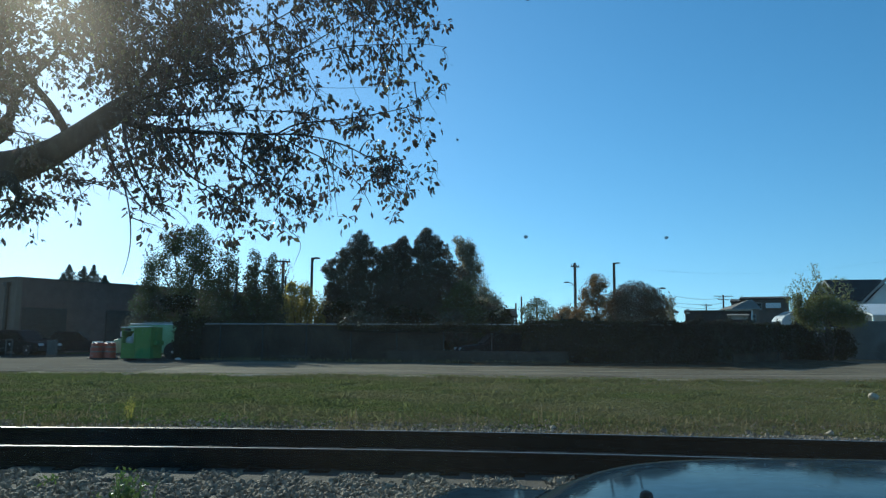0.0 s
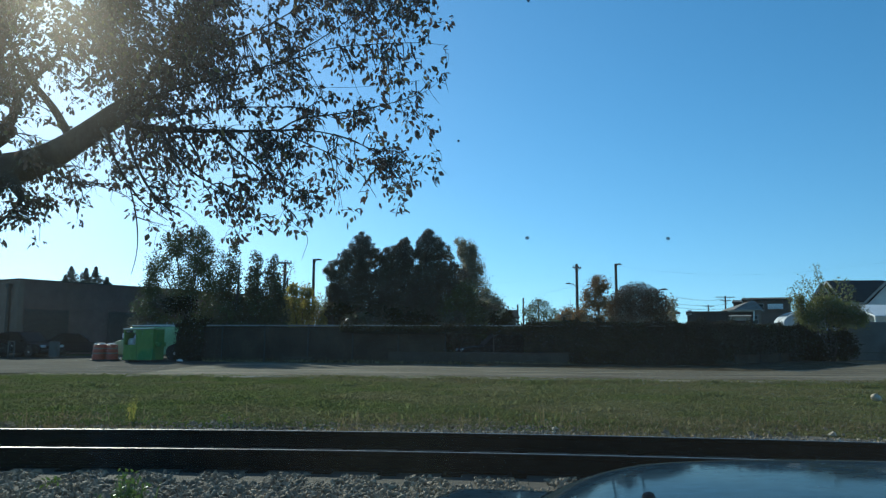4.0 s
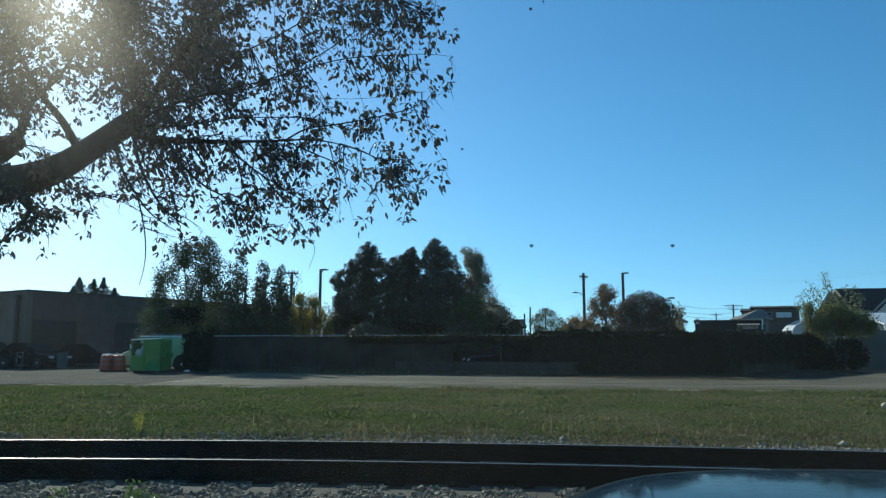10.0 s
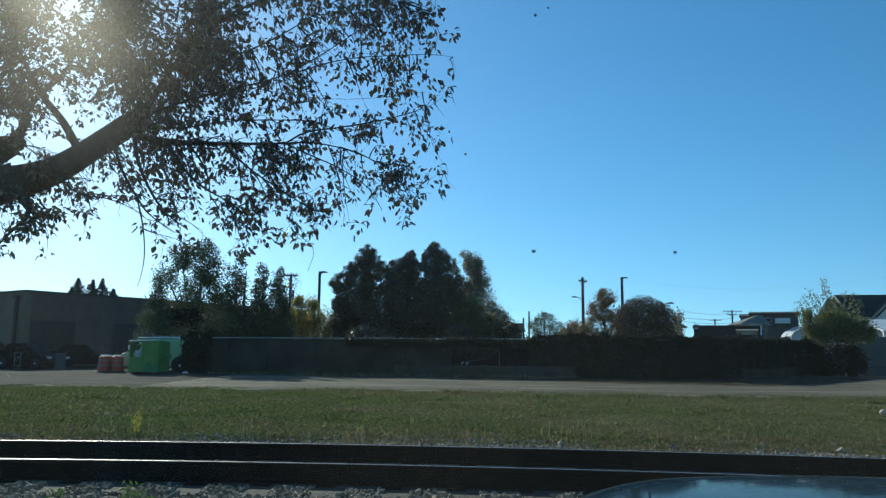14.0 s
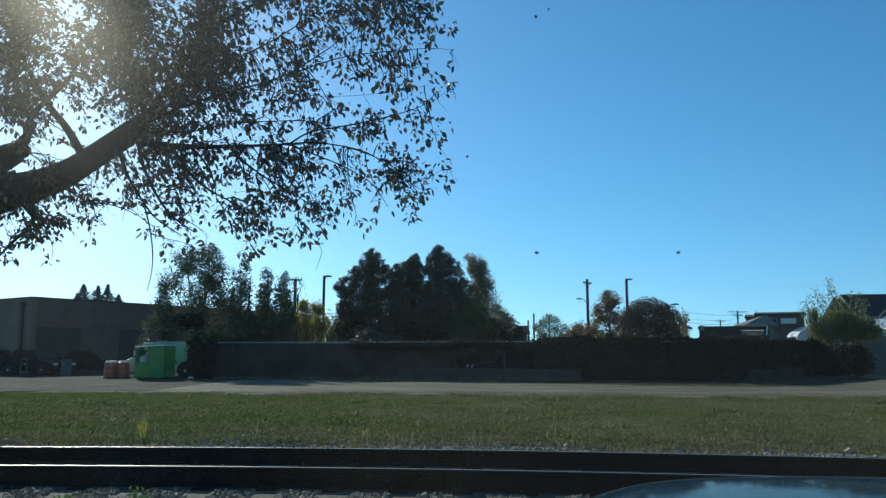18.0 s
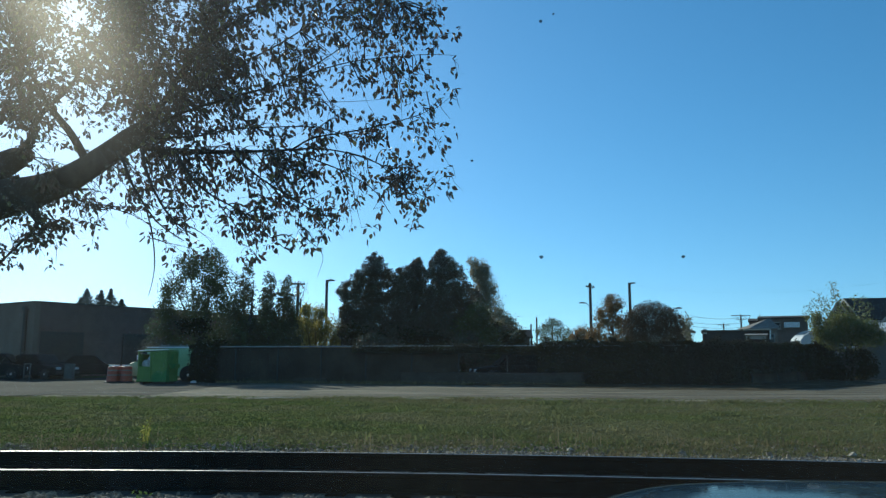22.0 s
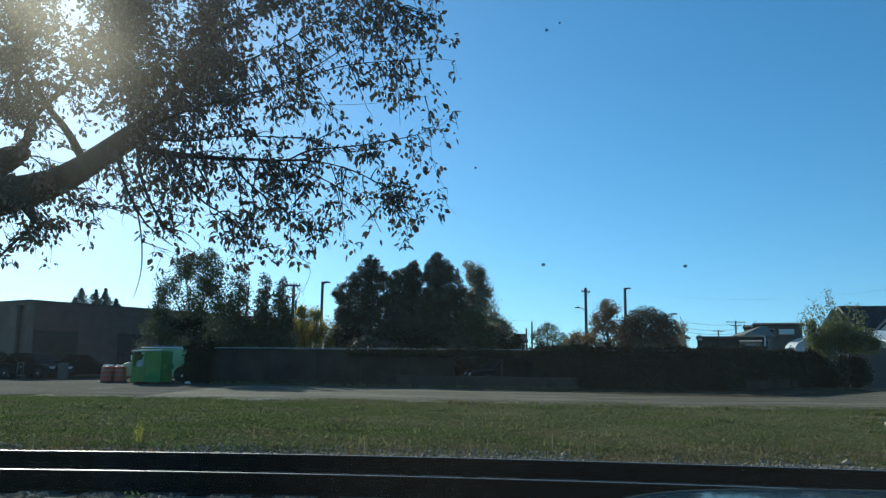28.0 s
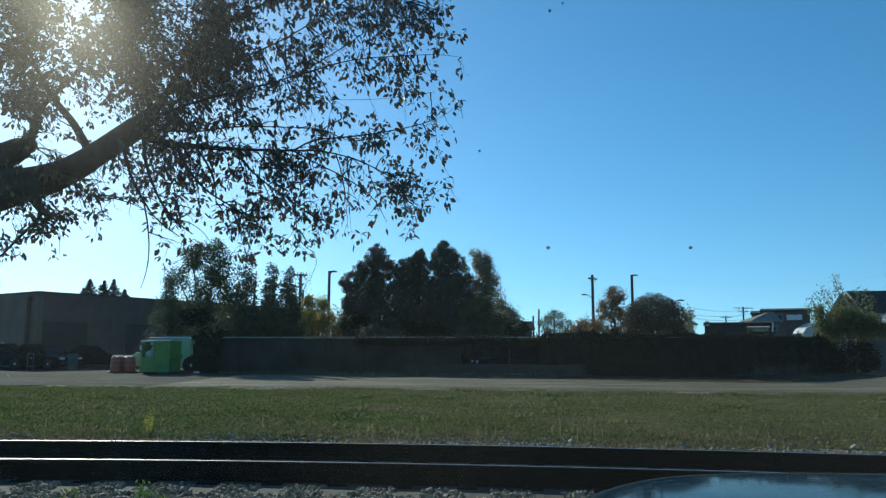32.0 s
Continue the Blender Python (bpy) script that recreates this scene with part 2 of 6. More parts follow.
M_TRAILER = mat("dull_grey_trailer_panel", (0.11, 0.108, 0.1), (0.16, 0.155, 0.145), 1.0, 0.7, bump=0.1, bscale=18, spots=(0.09, 0.085, 0.075))
M_TANW = mat("tan_siding", (0.33, 0.28, 0.22), (0.45, 0.39, 0.31), 1.2, 0.8, bump=0.15, bscale=18)
M_BROWNW = mat("brown_siding", (0.13, 0.095, 0.07), (0.19, 0.14, 0.105), 1.2, 0.8, bump=0.15, bscale=18)
M_GLASSY = mat("dark_window_glass", (0.01, 0.012, 0.015), (0.018, 0.02, 0.025), 1, 0.12, bump=0.0, spec=0.25)
M_CARGLASS = mat("tinted_car_window", (0.006, 0.007, 0.008), (0.01, 0.011, 0.012), 1, 0.3, bump=0.0, spec=0.08)
M_GREEN = mat("green_painted_steel", (0.105, 0.215, 0.035), (0.145, 0.265, 0.048), 1.6, 0.5, bump=0.15, bscale=30, spots=(0.05, 0.2, 0.045))
M_LGREEN = mat("pale_green_paint", (0.24, 0.4, 0.22), (0.31, 0.47, 0.27), 1.5, 0.4, bump=0.05, coat=0.3)
M_ORANGE = mat("orange_plastic", (0.4, 0.07, 0.035), (0.5, 0.09, 0.045), 3, 0.5, bump=0.1)
M_BAND = mat("reflective_band", (0.24, 0.13, 0.1), (0.32, 0.18, 0.14), 6, 0.4)
M_OLDROOF = mat("weathered_grey_roofing", (0.15, 0.13, 0.11), (0.21, 0.185, 0.16), 1.6, 0.85, bump=0.3, bscale=14)
M_DUSKW = mat("dark_brown_siding", (0.085, 0.07, 0.06), (0.125, 0.1, 0.085), 1.2, 0.85, bump=0.15, bscale=18)
M_CAMPER = mat("dull_silver_panel", (0.36, 0.36, 0.36), (0.5, 0.5, 0.5), 1.4, 0.45, bump=0.0, spots=(0.22, 0.22, 0.23))
M_RUBBER = mat("tyre_rubber", (0.016, 0.016, 0.016), (0.03, 0.03, 0.03), 10, 0.85)
M_RIM = mat("steel_rim", (0.3, 0.3, 0.31), (0.42, 0.42, 0.43), 5, 0.35, 0.8)
M_BLACKCAR = mat("black_car_paint", (0.008, 0.008, 0.01), (0.012, 0.012, 0.015), 2, 0.7, coat=0.03, bump=0.0, spec=0.1)
M_GREYCAR = mat("grey_car_paint", (0.012, 0.013, 0.014), (0.018, 0.019, 0.021), 2, 0.7, coat=0.04, bump=0.0, spec=0.1)
M_WHITECAR = mat("white_car_paint", (0.6, 0.6, 0.6), (0.7, 0.7, 0.7), 2, 0.35, coat=1.0, bump=0.0)
M_HOOD = mat("blue_grey_car_paint", (0.085, 0.115, 0.11), (0.1, 0.132, 0.126), 1.5, 0.5, 0.0, bump=0.0, coat=0.42, spec=0.0)
M_TRIM = mat("black_trim_plastic", (0.012, 0.012, 0.012), (0.02, 0.02, 0.02), 12, 0.6)
M_LENS = mat("clear_lamp_lens", (0.5, 0.5, 0.5), (0.6, 0.6, 0.6), 5, 0.15)
M_RED = mat("red_lamp_lens", (0.35, 0.01, 0.01), (0.45, 0.02, 0.015), 5, 0.2)
M_BAG = mat("white_litter", (0.6, 0.6, 0.58), (0.75, 0.74, 0.72), 6, 0.6)
M_BIN = mat("grey_green_cabinet", (0.05, 0.06, 0.058), (0.08, 0.09, 0.088), 3, 0.6)
# the shade inside the hedge is put into this dark colour
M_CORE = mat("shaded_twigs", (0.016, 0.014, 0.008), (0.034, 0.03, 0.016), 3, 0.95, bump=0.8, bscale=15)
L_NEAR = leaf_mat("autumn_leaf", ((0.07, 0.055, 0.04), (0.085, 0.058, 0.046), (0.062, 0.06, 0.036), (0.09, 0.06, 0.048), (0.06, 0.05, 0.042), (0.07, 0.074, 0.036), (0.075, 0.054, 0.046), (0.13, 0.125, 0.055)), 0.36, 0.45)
L_DEEP = leaf_mat("dark_conifer_needles", ((0.085, 0.088, 0.056), (0.105, 0.108, 0.064), (0.135, 0.125, 0.083), (0.145, 0.108, 0.08)), 0.34, 0.08, (0.135, 0.105, 0.08), 0.5)
L_OLIVE = leaf_mat("olive_leaves", ((0.09, 0.11, 0.04), (0.11, 0.13, 0.048), (0.13, 0.13, 0.058), (0.1, 0.1, 0.045)), 0.27, 0.08)
# a lighter copy of the ivy tones, with sunlight put into the colour
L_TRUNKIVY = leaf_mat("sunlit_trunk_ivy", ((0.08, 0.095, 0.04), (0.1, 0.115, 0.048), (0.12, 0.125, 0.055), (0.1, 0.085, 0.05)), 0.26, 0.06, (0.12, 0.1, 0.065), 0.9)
L_FIR = leaf_mat("dark_spruce_needles", ((0.024, 0.03, 0.02), (0.032, 0.038, 0.024), (0.04, 0.044, 0.028)), 0.15)
L_YELLOW = leaf_mat("yellow_leaves", ((0.38, 0.31, 0.065), (0.3, 0.26, 0.055), (0.2, 0.19, 0.055), (0.42, 0.34, 0.1)), 0.62)
L_RUST = leaf_mat("rust_leaves", ((0.24, 0.13, 0.05), (0.18, 0.11, 0.05), (0.14, 0.11, 0.05), (0.28, 0.17, 0.07)), 0.5, 0.1)
L_UMBER = leaf_mat("umber_leaves", ((0.07, 0.05, 0.03), (0.09, 0.055, 0.035), (0.06, 0.055, 0.03), (0.1, 0.07, 0.04)), 0.35, 0.1)
L_STRAW = leaf_mat("straw_leaves", ((0.31, 0.265, 0.165), (0.25, 0.215, 0.135), (0.19, 0.175, 0.095), (0.34, 0.29, 0.195)), 0.5)
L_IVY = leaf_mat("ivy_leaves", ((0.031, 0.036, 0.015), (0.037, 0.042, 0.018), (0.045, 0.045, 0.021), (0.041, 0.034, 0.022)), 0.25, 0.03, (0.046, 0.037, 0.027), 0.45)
# bush tones raised to hold the sunlight on the leaves
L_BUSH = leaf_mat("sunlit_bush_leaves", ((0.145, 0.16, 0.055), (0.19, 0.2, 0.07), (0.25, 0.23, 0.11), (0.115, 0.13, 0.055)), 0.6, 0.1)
L_GRASS = turf_mat("turf_blades", (0.135, 0.17, 0.046), (0.18, 0.178, 0.08), (0.225, 0.195, 0.105), 0.48, 0.05)
L_DRY = leaf_mat("dry_blades", ((0.24, 0.19, 0.1), (0.19, 0.16, 0.08), (0.14, 0.13, 0.055), (0.26, 0.215, 0.12), (0.16, 0.125, 0.07)), 0.35, 0.0)
L_WEED = leaf_mat("fresh_weed_leaves", ((0.085, 0.135, 0.032), (0.115, 0.165, 0.04), (0.07, 0.105, 0.026)), 0.45)
L_GOLD = leaf_mat("golden_weed_leaves", ((0.35, 0.33, 0.05), (0.28, 0.3, 0.05), (0.42, 0.36, 0.08)), 0.5)


def pane_material():
    """Thin glass: it lets all through but what its gloss mirrors, under a faint film of dust."""
    m, t, b, link = nodes_of("car_glass")
    n = t.nodes.new
    tr, gl, dust = n("ShaderNodeBsdfTransparent"), n("ShaderNodeBsdfGlossy"), n("ShaderNodeBsdfTranslucent")
    a, c = n("ShaderNodeMixShader"), n("ShaderNodeMixShader")
    tr.inputs[0].default_value = (0.97, 0.985, 0.98, 1)
    gl.inputs["Roughness"].default_value = 0.0
    dust.inputs[0].default_value = (0.7, 0.65, 0.58, 1)
    nz = n("ShaderNodeTexNoise")
    nz.inputs["Scale"].default_value = 9
    mr = n("ShaderNodeMapRange")
    mr.inputs[3].default_value, mr.inputs[4].default_value = 0.002, 0.0075
    link(nz.outputs[0], mr.inputs[0])
    link(mr.outputs[0], c.inputs[0])
    # fine grime scatters a little of the sun forward
    grime, d = n("ShaderNodeBsdfRefraction"), n("ShaderNodeMixShader")
    grime.inputs["IOR"].default_value, grime.inputs["Roughness"].default_value = 1.17, 1.0
    grime.inputs[0].default_value = (1.0, 0.93, 0.82, 1)
    d.inputs[0].default_value = 0.0092
    link(tr.outputs[0], d.inputs[1])
    link(grime.outputs[0], d.inputs[2])
    a.inputs[0].default_value = 0.03
    link(d.outputs[0], a.inputs[1])
    link(gl.outputs[0], a.inputs[2])
    link(a.outputs[0], c.inputs[1])
    link(dust.outputs[0], c.inputs[2])
    link(c.outputs[0], t.nodes["Material Output"].inputs[0])
    return m


M_PANE = pane_material()


def fleck_material():
    """Dried dirt, half see-through."""
    m, t, b, link = nodes_of("dried_dirt")
    tr, ms = t.nodes.new("ShaderNodeBsdfTransparent"), t.nodes.new("ShaderNodeMixShader")
    b.inputs["Base Color"].default_value, b.inputs["Roughness"].default_value = (0.03, 0.03, 0.03, 1), 0.9
    ms.inputs[0].default_value = 0.55
    link(tr.outputs[0], ms.inputs[1])
    link(b.outputs[0], ms.inputs[2])
    link(ms.outputs[0], t.nodes["Material Output"].inputs[0])
    return m


M_FLECK = fleck_material()

# ---- building blocks ----
rng = random.Random(7)
nrs = np.random.RandomState(11)


def mesh_of(name, bm, material, smooth=False):
    me = bpy.data.meshes.new(name)
    bm.to_mesh(me)
    bm.free()
    for p in me.polygons:
        p.use_smooth = smooth
    me.materials.append(material)
    return me


def thing(name, label, category, at=(0, 0, 0), turn=0.0, group="", kind=""):
    """An empty at the base of a thing, to carry its parts."""
    ob = new(name)
    ob.empty_display_size = 0.1
    ob.matrix_basis = pose(*at, 0, 0, turn)
    return tagged(ob, label, category, group, kind)


def part(name, bm, material, parent, label="", smooth=False):
    ob = new(name, mesh_of(name, bm, material, smooth) if isinstance(bm, bmesh.types.BMesh) else bm)
    ob.parent = parent
    if label:
        ob["label"] = label
    return ob


def solo(name, me, label, category, kind="", group=""):
    return tagged(new(name, me), label, category, group, kind)


def box(sx, sy, sz, at=(0, 0, 0), bevel=0.0, rz=0.0, bm=None, ry=0.0, rx=0.0):
    """A box standing on at, with bevelled edges; added to bm where one is given."""
    b = bmesh.new()
    bmesh.ops.create_cube(b, size=1)
    bmesh.ops.scale(b, vec=(sx, sy, sz), verts=b.verts)
    bmesh.ops.translate(b, vec=(0, 0, sz / 2), verts=b.verts)
    if bevel:
        bmesh.ops.bevel(b, geom=b.edges[:], offset=bevel, segments=2, affect="EDGES", profile=0.6)
    b.transform(pose(*at, rx, ry, rz))
    return merged(bm, b)


def merged(bm, b):
    if bm is None:
        return b
    me = bpy.data.meshes.new("tmp")
    b.to_mesh(me)
    b.free()
    bm.from_mesh(me)
    bpy.data.meshes.remove(me)
    return bm


def rod(p, q, r1, r2=None, n=10, bm=None):
    """A tapered round bar from p to q."""
    p, q = Vector(p), Vector(q)
    b = bmesh.new()
    bmesh.ops.create_cone(b, cap_ends=True, segments=n, radius1=r1, radius2=r1 if r2 is None else r2, depth=(q - p).length)
    b.transform(Matrix.Translation((p + q) / 2) @ (q - p).to_track_quat("Z", "Y").to_matrix().to_4x4())
    return merged(bm, b)


def lathe(profile, n=20, bm=None, m=None):
    """A body turned from rows of (radius, height)."""
    b = bmesh.new()
    rings = [[b.verts.new((r * math.cos(2 * math.pi * i / n), r * math.sin(2 * math.pi * i / n), z)) for i in range(n)] for r, z in profile]
    for a, c in zip(rings, rings[1:]):
        for i in range(n):
            b.faces.new((a[i], a[(i + 1) % n], c[(i + 1) % n], c[i]))
    b.faces.new(rings[0][::-1])
    b.faces.new(rings[-1])
    if m is not None:
        b.transform(m)
    return merged(bm, b)


def prism(outline, depth, m=None, bm=None, bevel=0.0):
    """A flat outline in x and z, made depth thick along y."""
    b = bmesh.new()
    f = b.faces.new([b.verts.new((x, -depth / 2, z)) for x, z in outline])
    ext = bmesh.ops.extrude_face_region(b, geom=[f])
    bmesh.ops.translate(b, vec=(0, depth, 0), verts=[v for v in ext["geom"] if isinstance(v, bmesh.types.BMVert)])
    bmesh.ops.recalc_face_normals(b, faces=b.faces[:])
    if bevel:
        bmesh.ops.bevel(b, geom=b.edges[:], offset=bevel, segments=2, affect="EDGES", profile=0.6)
    if m is not None:
        b.transform(m)
    return merged(bm, b)


def raw(name, verts, faces, material, smooth=False):
    me = bpy.data.meshes.new(name)
    me.from_pydata(verts, [], faces)
    me.materials.append(material)
    if smooth:
        for p in me.polygons:
            p.use_smooth = True
    return me


def tube_mesh(name, lines, material, n=7):
    """Bent tapering tubes; each line is a list of (point, radius)."""
    vs, fs = [], []
    for line in lines:
        pts = [Vector(p) for p, _ in line]
        base = len(vs)
        up = Vector((0.13, 0.31, 0.94))
        for i, (p, r) in enumerate(line):
            d = (pts[min(i + 1, len(pts) - 1)] - pts[max(i - 1, 0)]).normalized()
            a = d.cross(up).normalized()
            c = d.cross(a)
            for k in range(n):
                w = 2 * math.pi * k / n
                vs.append(tuple(Vector(p) + (a * math.cos(w) + c * math.sin(w)) * r))
        for i in range(len(line) - 1):
            for k in range(n):
                o = base + i * n
                fs.append((o + k, o + (k + 1) % n, o + n + (k + 1) % n, o + n + k))
        fs.append(tuple(base + (len(line) - 1) * n + k for k in range(n)))
        fs.append(tuple(base + k for k in reversed(range(n))))
    return raw(name, vs, fs, material, True)


def leaf_cloud(name, pts, sizes, material, droop=0.3, slim=0.55, seed=1):
    """Many small pointed leaves, each folded along its middle, at the given points."""
    r = np.random.RandomState(seed)
    pts = np.asarray(pts, float)
    k = len(pts)
    d = r.normal(size=(k, 3))
    d[:, 2] -= droop * 2
    d /= np.linalg.norm(d, axis=1)[:, None]
    s = np.cross(d, r.normal(size=(k, 3)))
    s /= np.linalg.norm(s, axis=1)[:, None]
    nn = np.cross(d, s)
    L = np.asarray(sizes, float)[:, None]
    mid = pts + d * L * 0.5 + nn * L * 0.06
    v = np.stack([pts, mid + s * L * slim / 2 - nn * L * 0.1, pts + d * L, mid - s * L * slim / 2 - nn * L * 0.1], 1).reshape(-1, 3)
    i = np.arange(k)[:, None] * 4
    f = np.concatenate([i + [0, 1, 2], i + [0, 2, 3]]).tolist()
    return raw(name, v.tolist(), f, material)


def blob_points(count, lumps, r, shell=0.55, fuzz=0.12):
    """Points thrown into lumps (centre, radii), thicker towards their skins, with gaps by noise."""
    vol = np.array([a * b * c for _, (a, b, c) in lumps]) ** 0.8
    which = r.choice(len(lumps), count, p=vol / vol.sum())
    d = r.normal(size=(count, 3))
    d /= np.linalg.norm(d, axis=1)[:, None]
    rad = shell + (1 - shell) * r.rand(count) ** 0.7
    rad *= 1 + fuzz * r.normal(size=count)
    cen = np.array([c for c, _ in lumps])[which]
    siz = np.array([s for _, s in lumps])[which]
    return cen + d * siz * rad[:, None]

# ---- ground, lane and track bed ----
def rail_y(x):
    """The near rail's line: straight off to the sides, bent gently past the car."""
    c = max(-5.0, min(5.0, x))
    return 7.09 - 0.092 * c - 0.011 * c * c + (x - c) * (-0.092 - 0.022 * c)


def sheet(name, xs, ys, height, material):
    vs = [(x, y, height(x, y)) for y in ys for x in xs]
    w = len(xs)
    fs = [(j * w + i, j * w + i + 1, (j + 1) * w + i + 1, (j + 1) * w + i) for j in range(len(ys) - 1) for i in range(w - 1)]
    return raw(name, vs, fs, material, True)


def steps(a, b, n):
    return [a + (b - a) * i / n for i in range(n + 1)]


gx = [-3000, -800, -300, -120] + steps(-60, 60, 120) + [120, 300, 800, 3000]
gy = [-3000, -800, -200, -60] + steps(-20, 60, 100) + [80, 120, 300, 800, 3000]
ground = solo("ground", sheet("ground", gx, gy, lambda x, y: 0.03 * noise.noise((x * 0.3, y * 0.3, 0)) - 0.03 if 10 < y < 23 and abs(x) < 60 else -0.03, M_SOIL),
              "flat earth with thin autumn turf, reaching the horizon", "ground", "structure")


def edged(name, near, far, x0, x1, n, rows, lift, material, rough=0.7):
    """A strip between two ragged edges, a few millimetres up."""
    vs, fs = [], []
    for i in range(n + 1):
        x = x0 + (x1 - x0) * i / n
        a = near(x) + rough * noise.noise((x * 0.7, 3.1, 0)) + rough * 0.5 * noise.noise((x * 2.6, 9.1, 0))
        b = far(x) + rough * noise.noise((x * 0.6, 7.7, 0))
        for j in range(rows + 1):
            y = a + (b - a) * j / rows
            vs.append((x, y, lift(x, y, j / rows)))
    for i in range(n):
        for j in range(rows):
            o = i * (rows + 1) + j
            fs.append((o, o + rows + 1, o + rows + 2, o + 1))
    return raw(name, vs, fs, material, True)


def verge_y(x):
    """Where the turf gives way to the lane."""
    return float(np.interp(x, (-40, -14, -3, 0.5, 4, 7, 12, 40), (23.6, 23.5, 23.2, 22.9, 22.1, 21.6, 21.4, 20.5)))


def hedge_y(x):
    return 35.9 - 0.2 * x + 1.3 * max(0.0, x - 12.2)


lane = solo("gravel_lane", edged("gravel_lane", lambda x: verge_y(x), lambda x: 47 + 0 * x, -60, 60, 240, 14, lambda x, y, s: 0.012 + 0.02 * noise.noise((x * 0.4, y * 0.4, 5)) - (0.09 if s == 0 else 0.0), M_LANE),
            "pale worn gravel lane between verge and hedge", "road", "structure")
# the lane's left end gets a darker surface of its own
yard = solo("works_yard", edged("works_yard", lambda x: 25.0 + 0.16 * (x + 13), lambda x: 47.5 + 0 * x, -60, -9.5, 110, 10, lambda x, y, s: 0.02 + 0.02 * noise.noise((x * 0.4, y * 0.4, 5)) - (0.05 if x > -10 else 0.0), M_YARD, 0.9),
            "yard before the works, darker than the lane", "pavement", "structure")
rim = solo("lane_edge", edged("lane_edge", lambda x: verge_y(x) + 0.05, lambda x: verge_y(x) + 0.75, -10, 40, 300, 3, lambda x, y, s: (0.024 if 0 < s < 1 else -0.06) + 0.02 * noise.noise((x * 0.4, y * 0.4, 5)), M_EDGE, 0.5),
           "pale dusty strip where the verge meets the lane", "road", "structure")
bed = solo("track_bed", edged("track_bed", lambda x: rail_y(x) - 3.6, lambda x: rail_y(x) + 3.75, -40, 40, 320, 24,
                              lambda x, y, s: -0.004 + 0.012 * noise.noise((x * 1.3, y * 1.3, 0)) - 0.06 * max(0, abs(s - 0.55) * 2 - 0.75) / 0.25, M_BED, 0.3),
           "bed of crushed grey stone under the railway", "ground", "structure")


# ---- loose stones and turf ----
def stones(name, spots, material):
    """Angular stones, each its own lumpy shape, as one heap."""
    b = bmesh.new()
    bmesh.ops.create_icosphere(b, subdivisions=1, radius=1)
    base = np.array([v.co for v in b.verts])
    tri = np.array([[v.index for v in f.verts] for f in b.faces])
    b.free()
    vs, fs = [], []
    for k, (x, y, z, s) in enumerate(spots):
        sh = base * (1 + 0.28 * nrs.normal(size=(len(base), 1)).clip(-1.3, 1.3)) * (s * nrs.uniform(0.65, 1.2, 3))
        q = Euler(nrs.uniform(0, 6.3, 3)).to_matrix()
        sh = sh @ np.array(q) + (x, y, z)
        vs.append(sh)
        fs.append(tri + k * len(base))
    return raw(name, np.concatenate(vs).tolist(), np.concatenate(fs).tolist(), material)


def strewn(n, x0, x1, y0, y1, smin, smax, z=0.0, power=1.0):
    out = []
    for _ in range(n):
        x = nrs.uniform(x0, x1)
        y = rail_y(x) + y0 + (y1 - y0) * nrs.rand() ** power
        s = smin + (smax - smin) * nrs.rand() ** 1.2
        if abs((x - 0.17 + 0.31) % 0.62 - 0.31) < 0.13 and -0.62 < y - rail_y(x) < 0.0:
            continue
        out.append((x, y, z + s * 0.4, s))
    return out


heap = strewn(19000, -5.2, 4.2, -3.0, -0.2, 0.012, 0.031, -0.008) + strewn(1900, -8.5, 2, 2.4, 3.9, 0.012, 0.03, -0.014, 0.9) + strewn(2400, 0, 11, 2.2, 3.3, 0.012, 0.03, -0.014, 1.0) + strewn(500, -8, 11, 3.4, 4.8, 0.012, 0.026, -0.014) + strewn(700, -6, 6, 0.1, 1.4, 0.02, 0.03, -0.035)
lane_grit = [(x, verge_y(x) + 0.1 + 9.0 * nrs.rand() ** 1.6, 0.02, nrs.uniform(0.006, 0.014)) for x in nrs.uniform(-16, 17, 3200)]
solo("lane_gravel_stones", stones("lane_gravel_stones", lane_grit, M_STONE), "loose gravel scattered on the lane", "gravel", "stuff")
pale_heap = strewn(190, -3, 11, 2.3, 3.3, 0.014, 0.03, -0.008) + strewn(90, -8, -3, 2.6, 3.7, 0.014, 0.028, -0.01)
solo("pale_ballast_stones", stones("pale_ballast_stones", pale_heap, M_PALE), "scattered pale stones along the edge of the ballast", "gravel", "stuff")
solo("ballast_stones", stones("ballast_stones", heap, M_STONE), "crushed grey ballast stones heaped along the rails", "gravel", "stuff")


def blades(name, spots, material, bend=0.5, width=0.012):
    """Grass: thin bent blades, each of two pieces, at (x, y, z, height)."""
    s = np.asarray(spots, float)
    k = len(s)
    a = nrs.uniform(0, 6.283, k)
    d = np.stack([np.cos(a), np.sin(a), 0 * a], 1)
    side = np.stack([-np.sin(a), np.cos(a), 0 * a], 1)
    h = s[:, 3:4]
    lean = nrs.uniform(0.1, bend, (k, 1)) * h
    w = width * nrs.uniform(0.6, 1.4, (k, 1))
    p = s[:, :3]
    m = p + d * lean * 0.35 + [0, 0, 0.6] * h
    t = p + d * lean + [0, 0, 1] * h
    v = np.stack([p - side * w, p + side * w, m - side * w * 0.8, m + side * w * 0.8, t], 1).reshape(-1, 3)
    i = np.arange(k)[:, None] * 5
    f = np.concatenate([i + [0, 1, 3], i + [0, 3, 2], i + [2, 3, 4]]).tolist()
    return raw(name, v.tolist(), f, material)


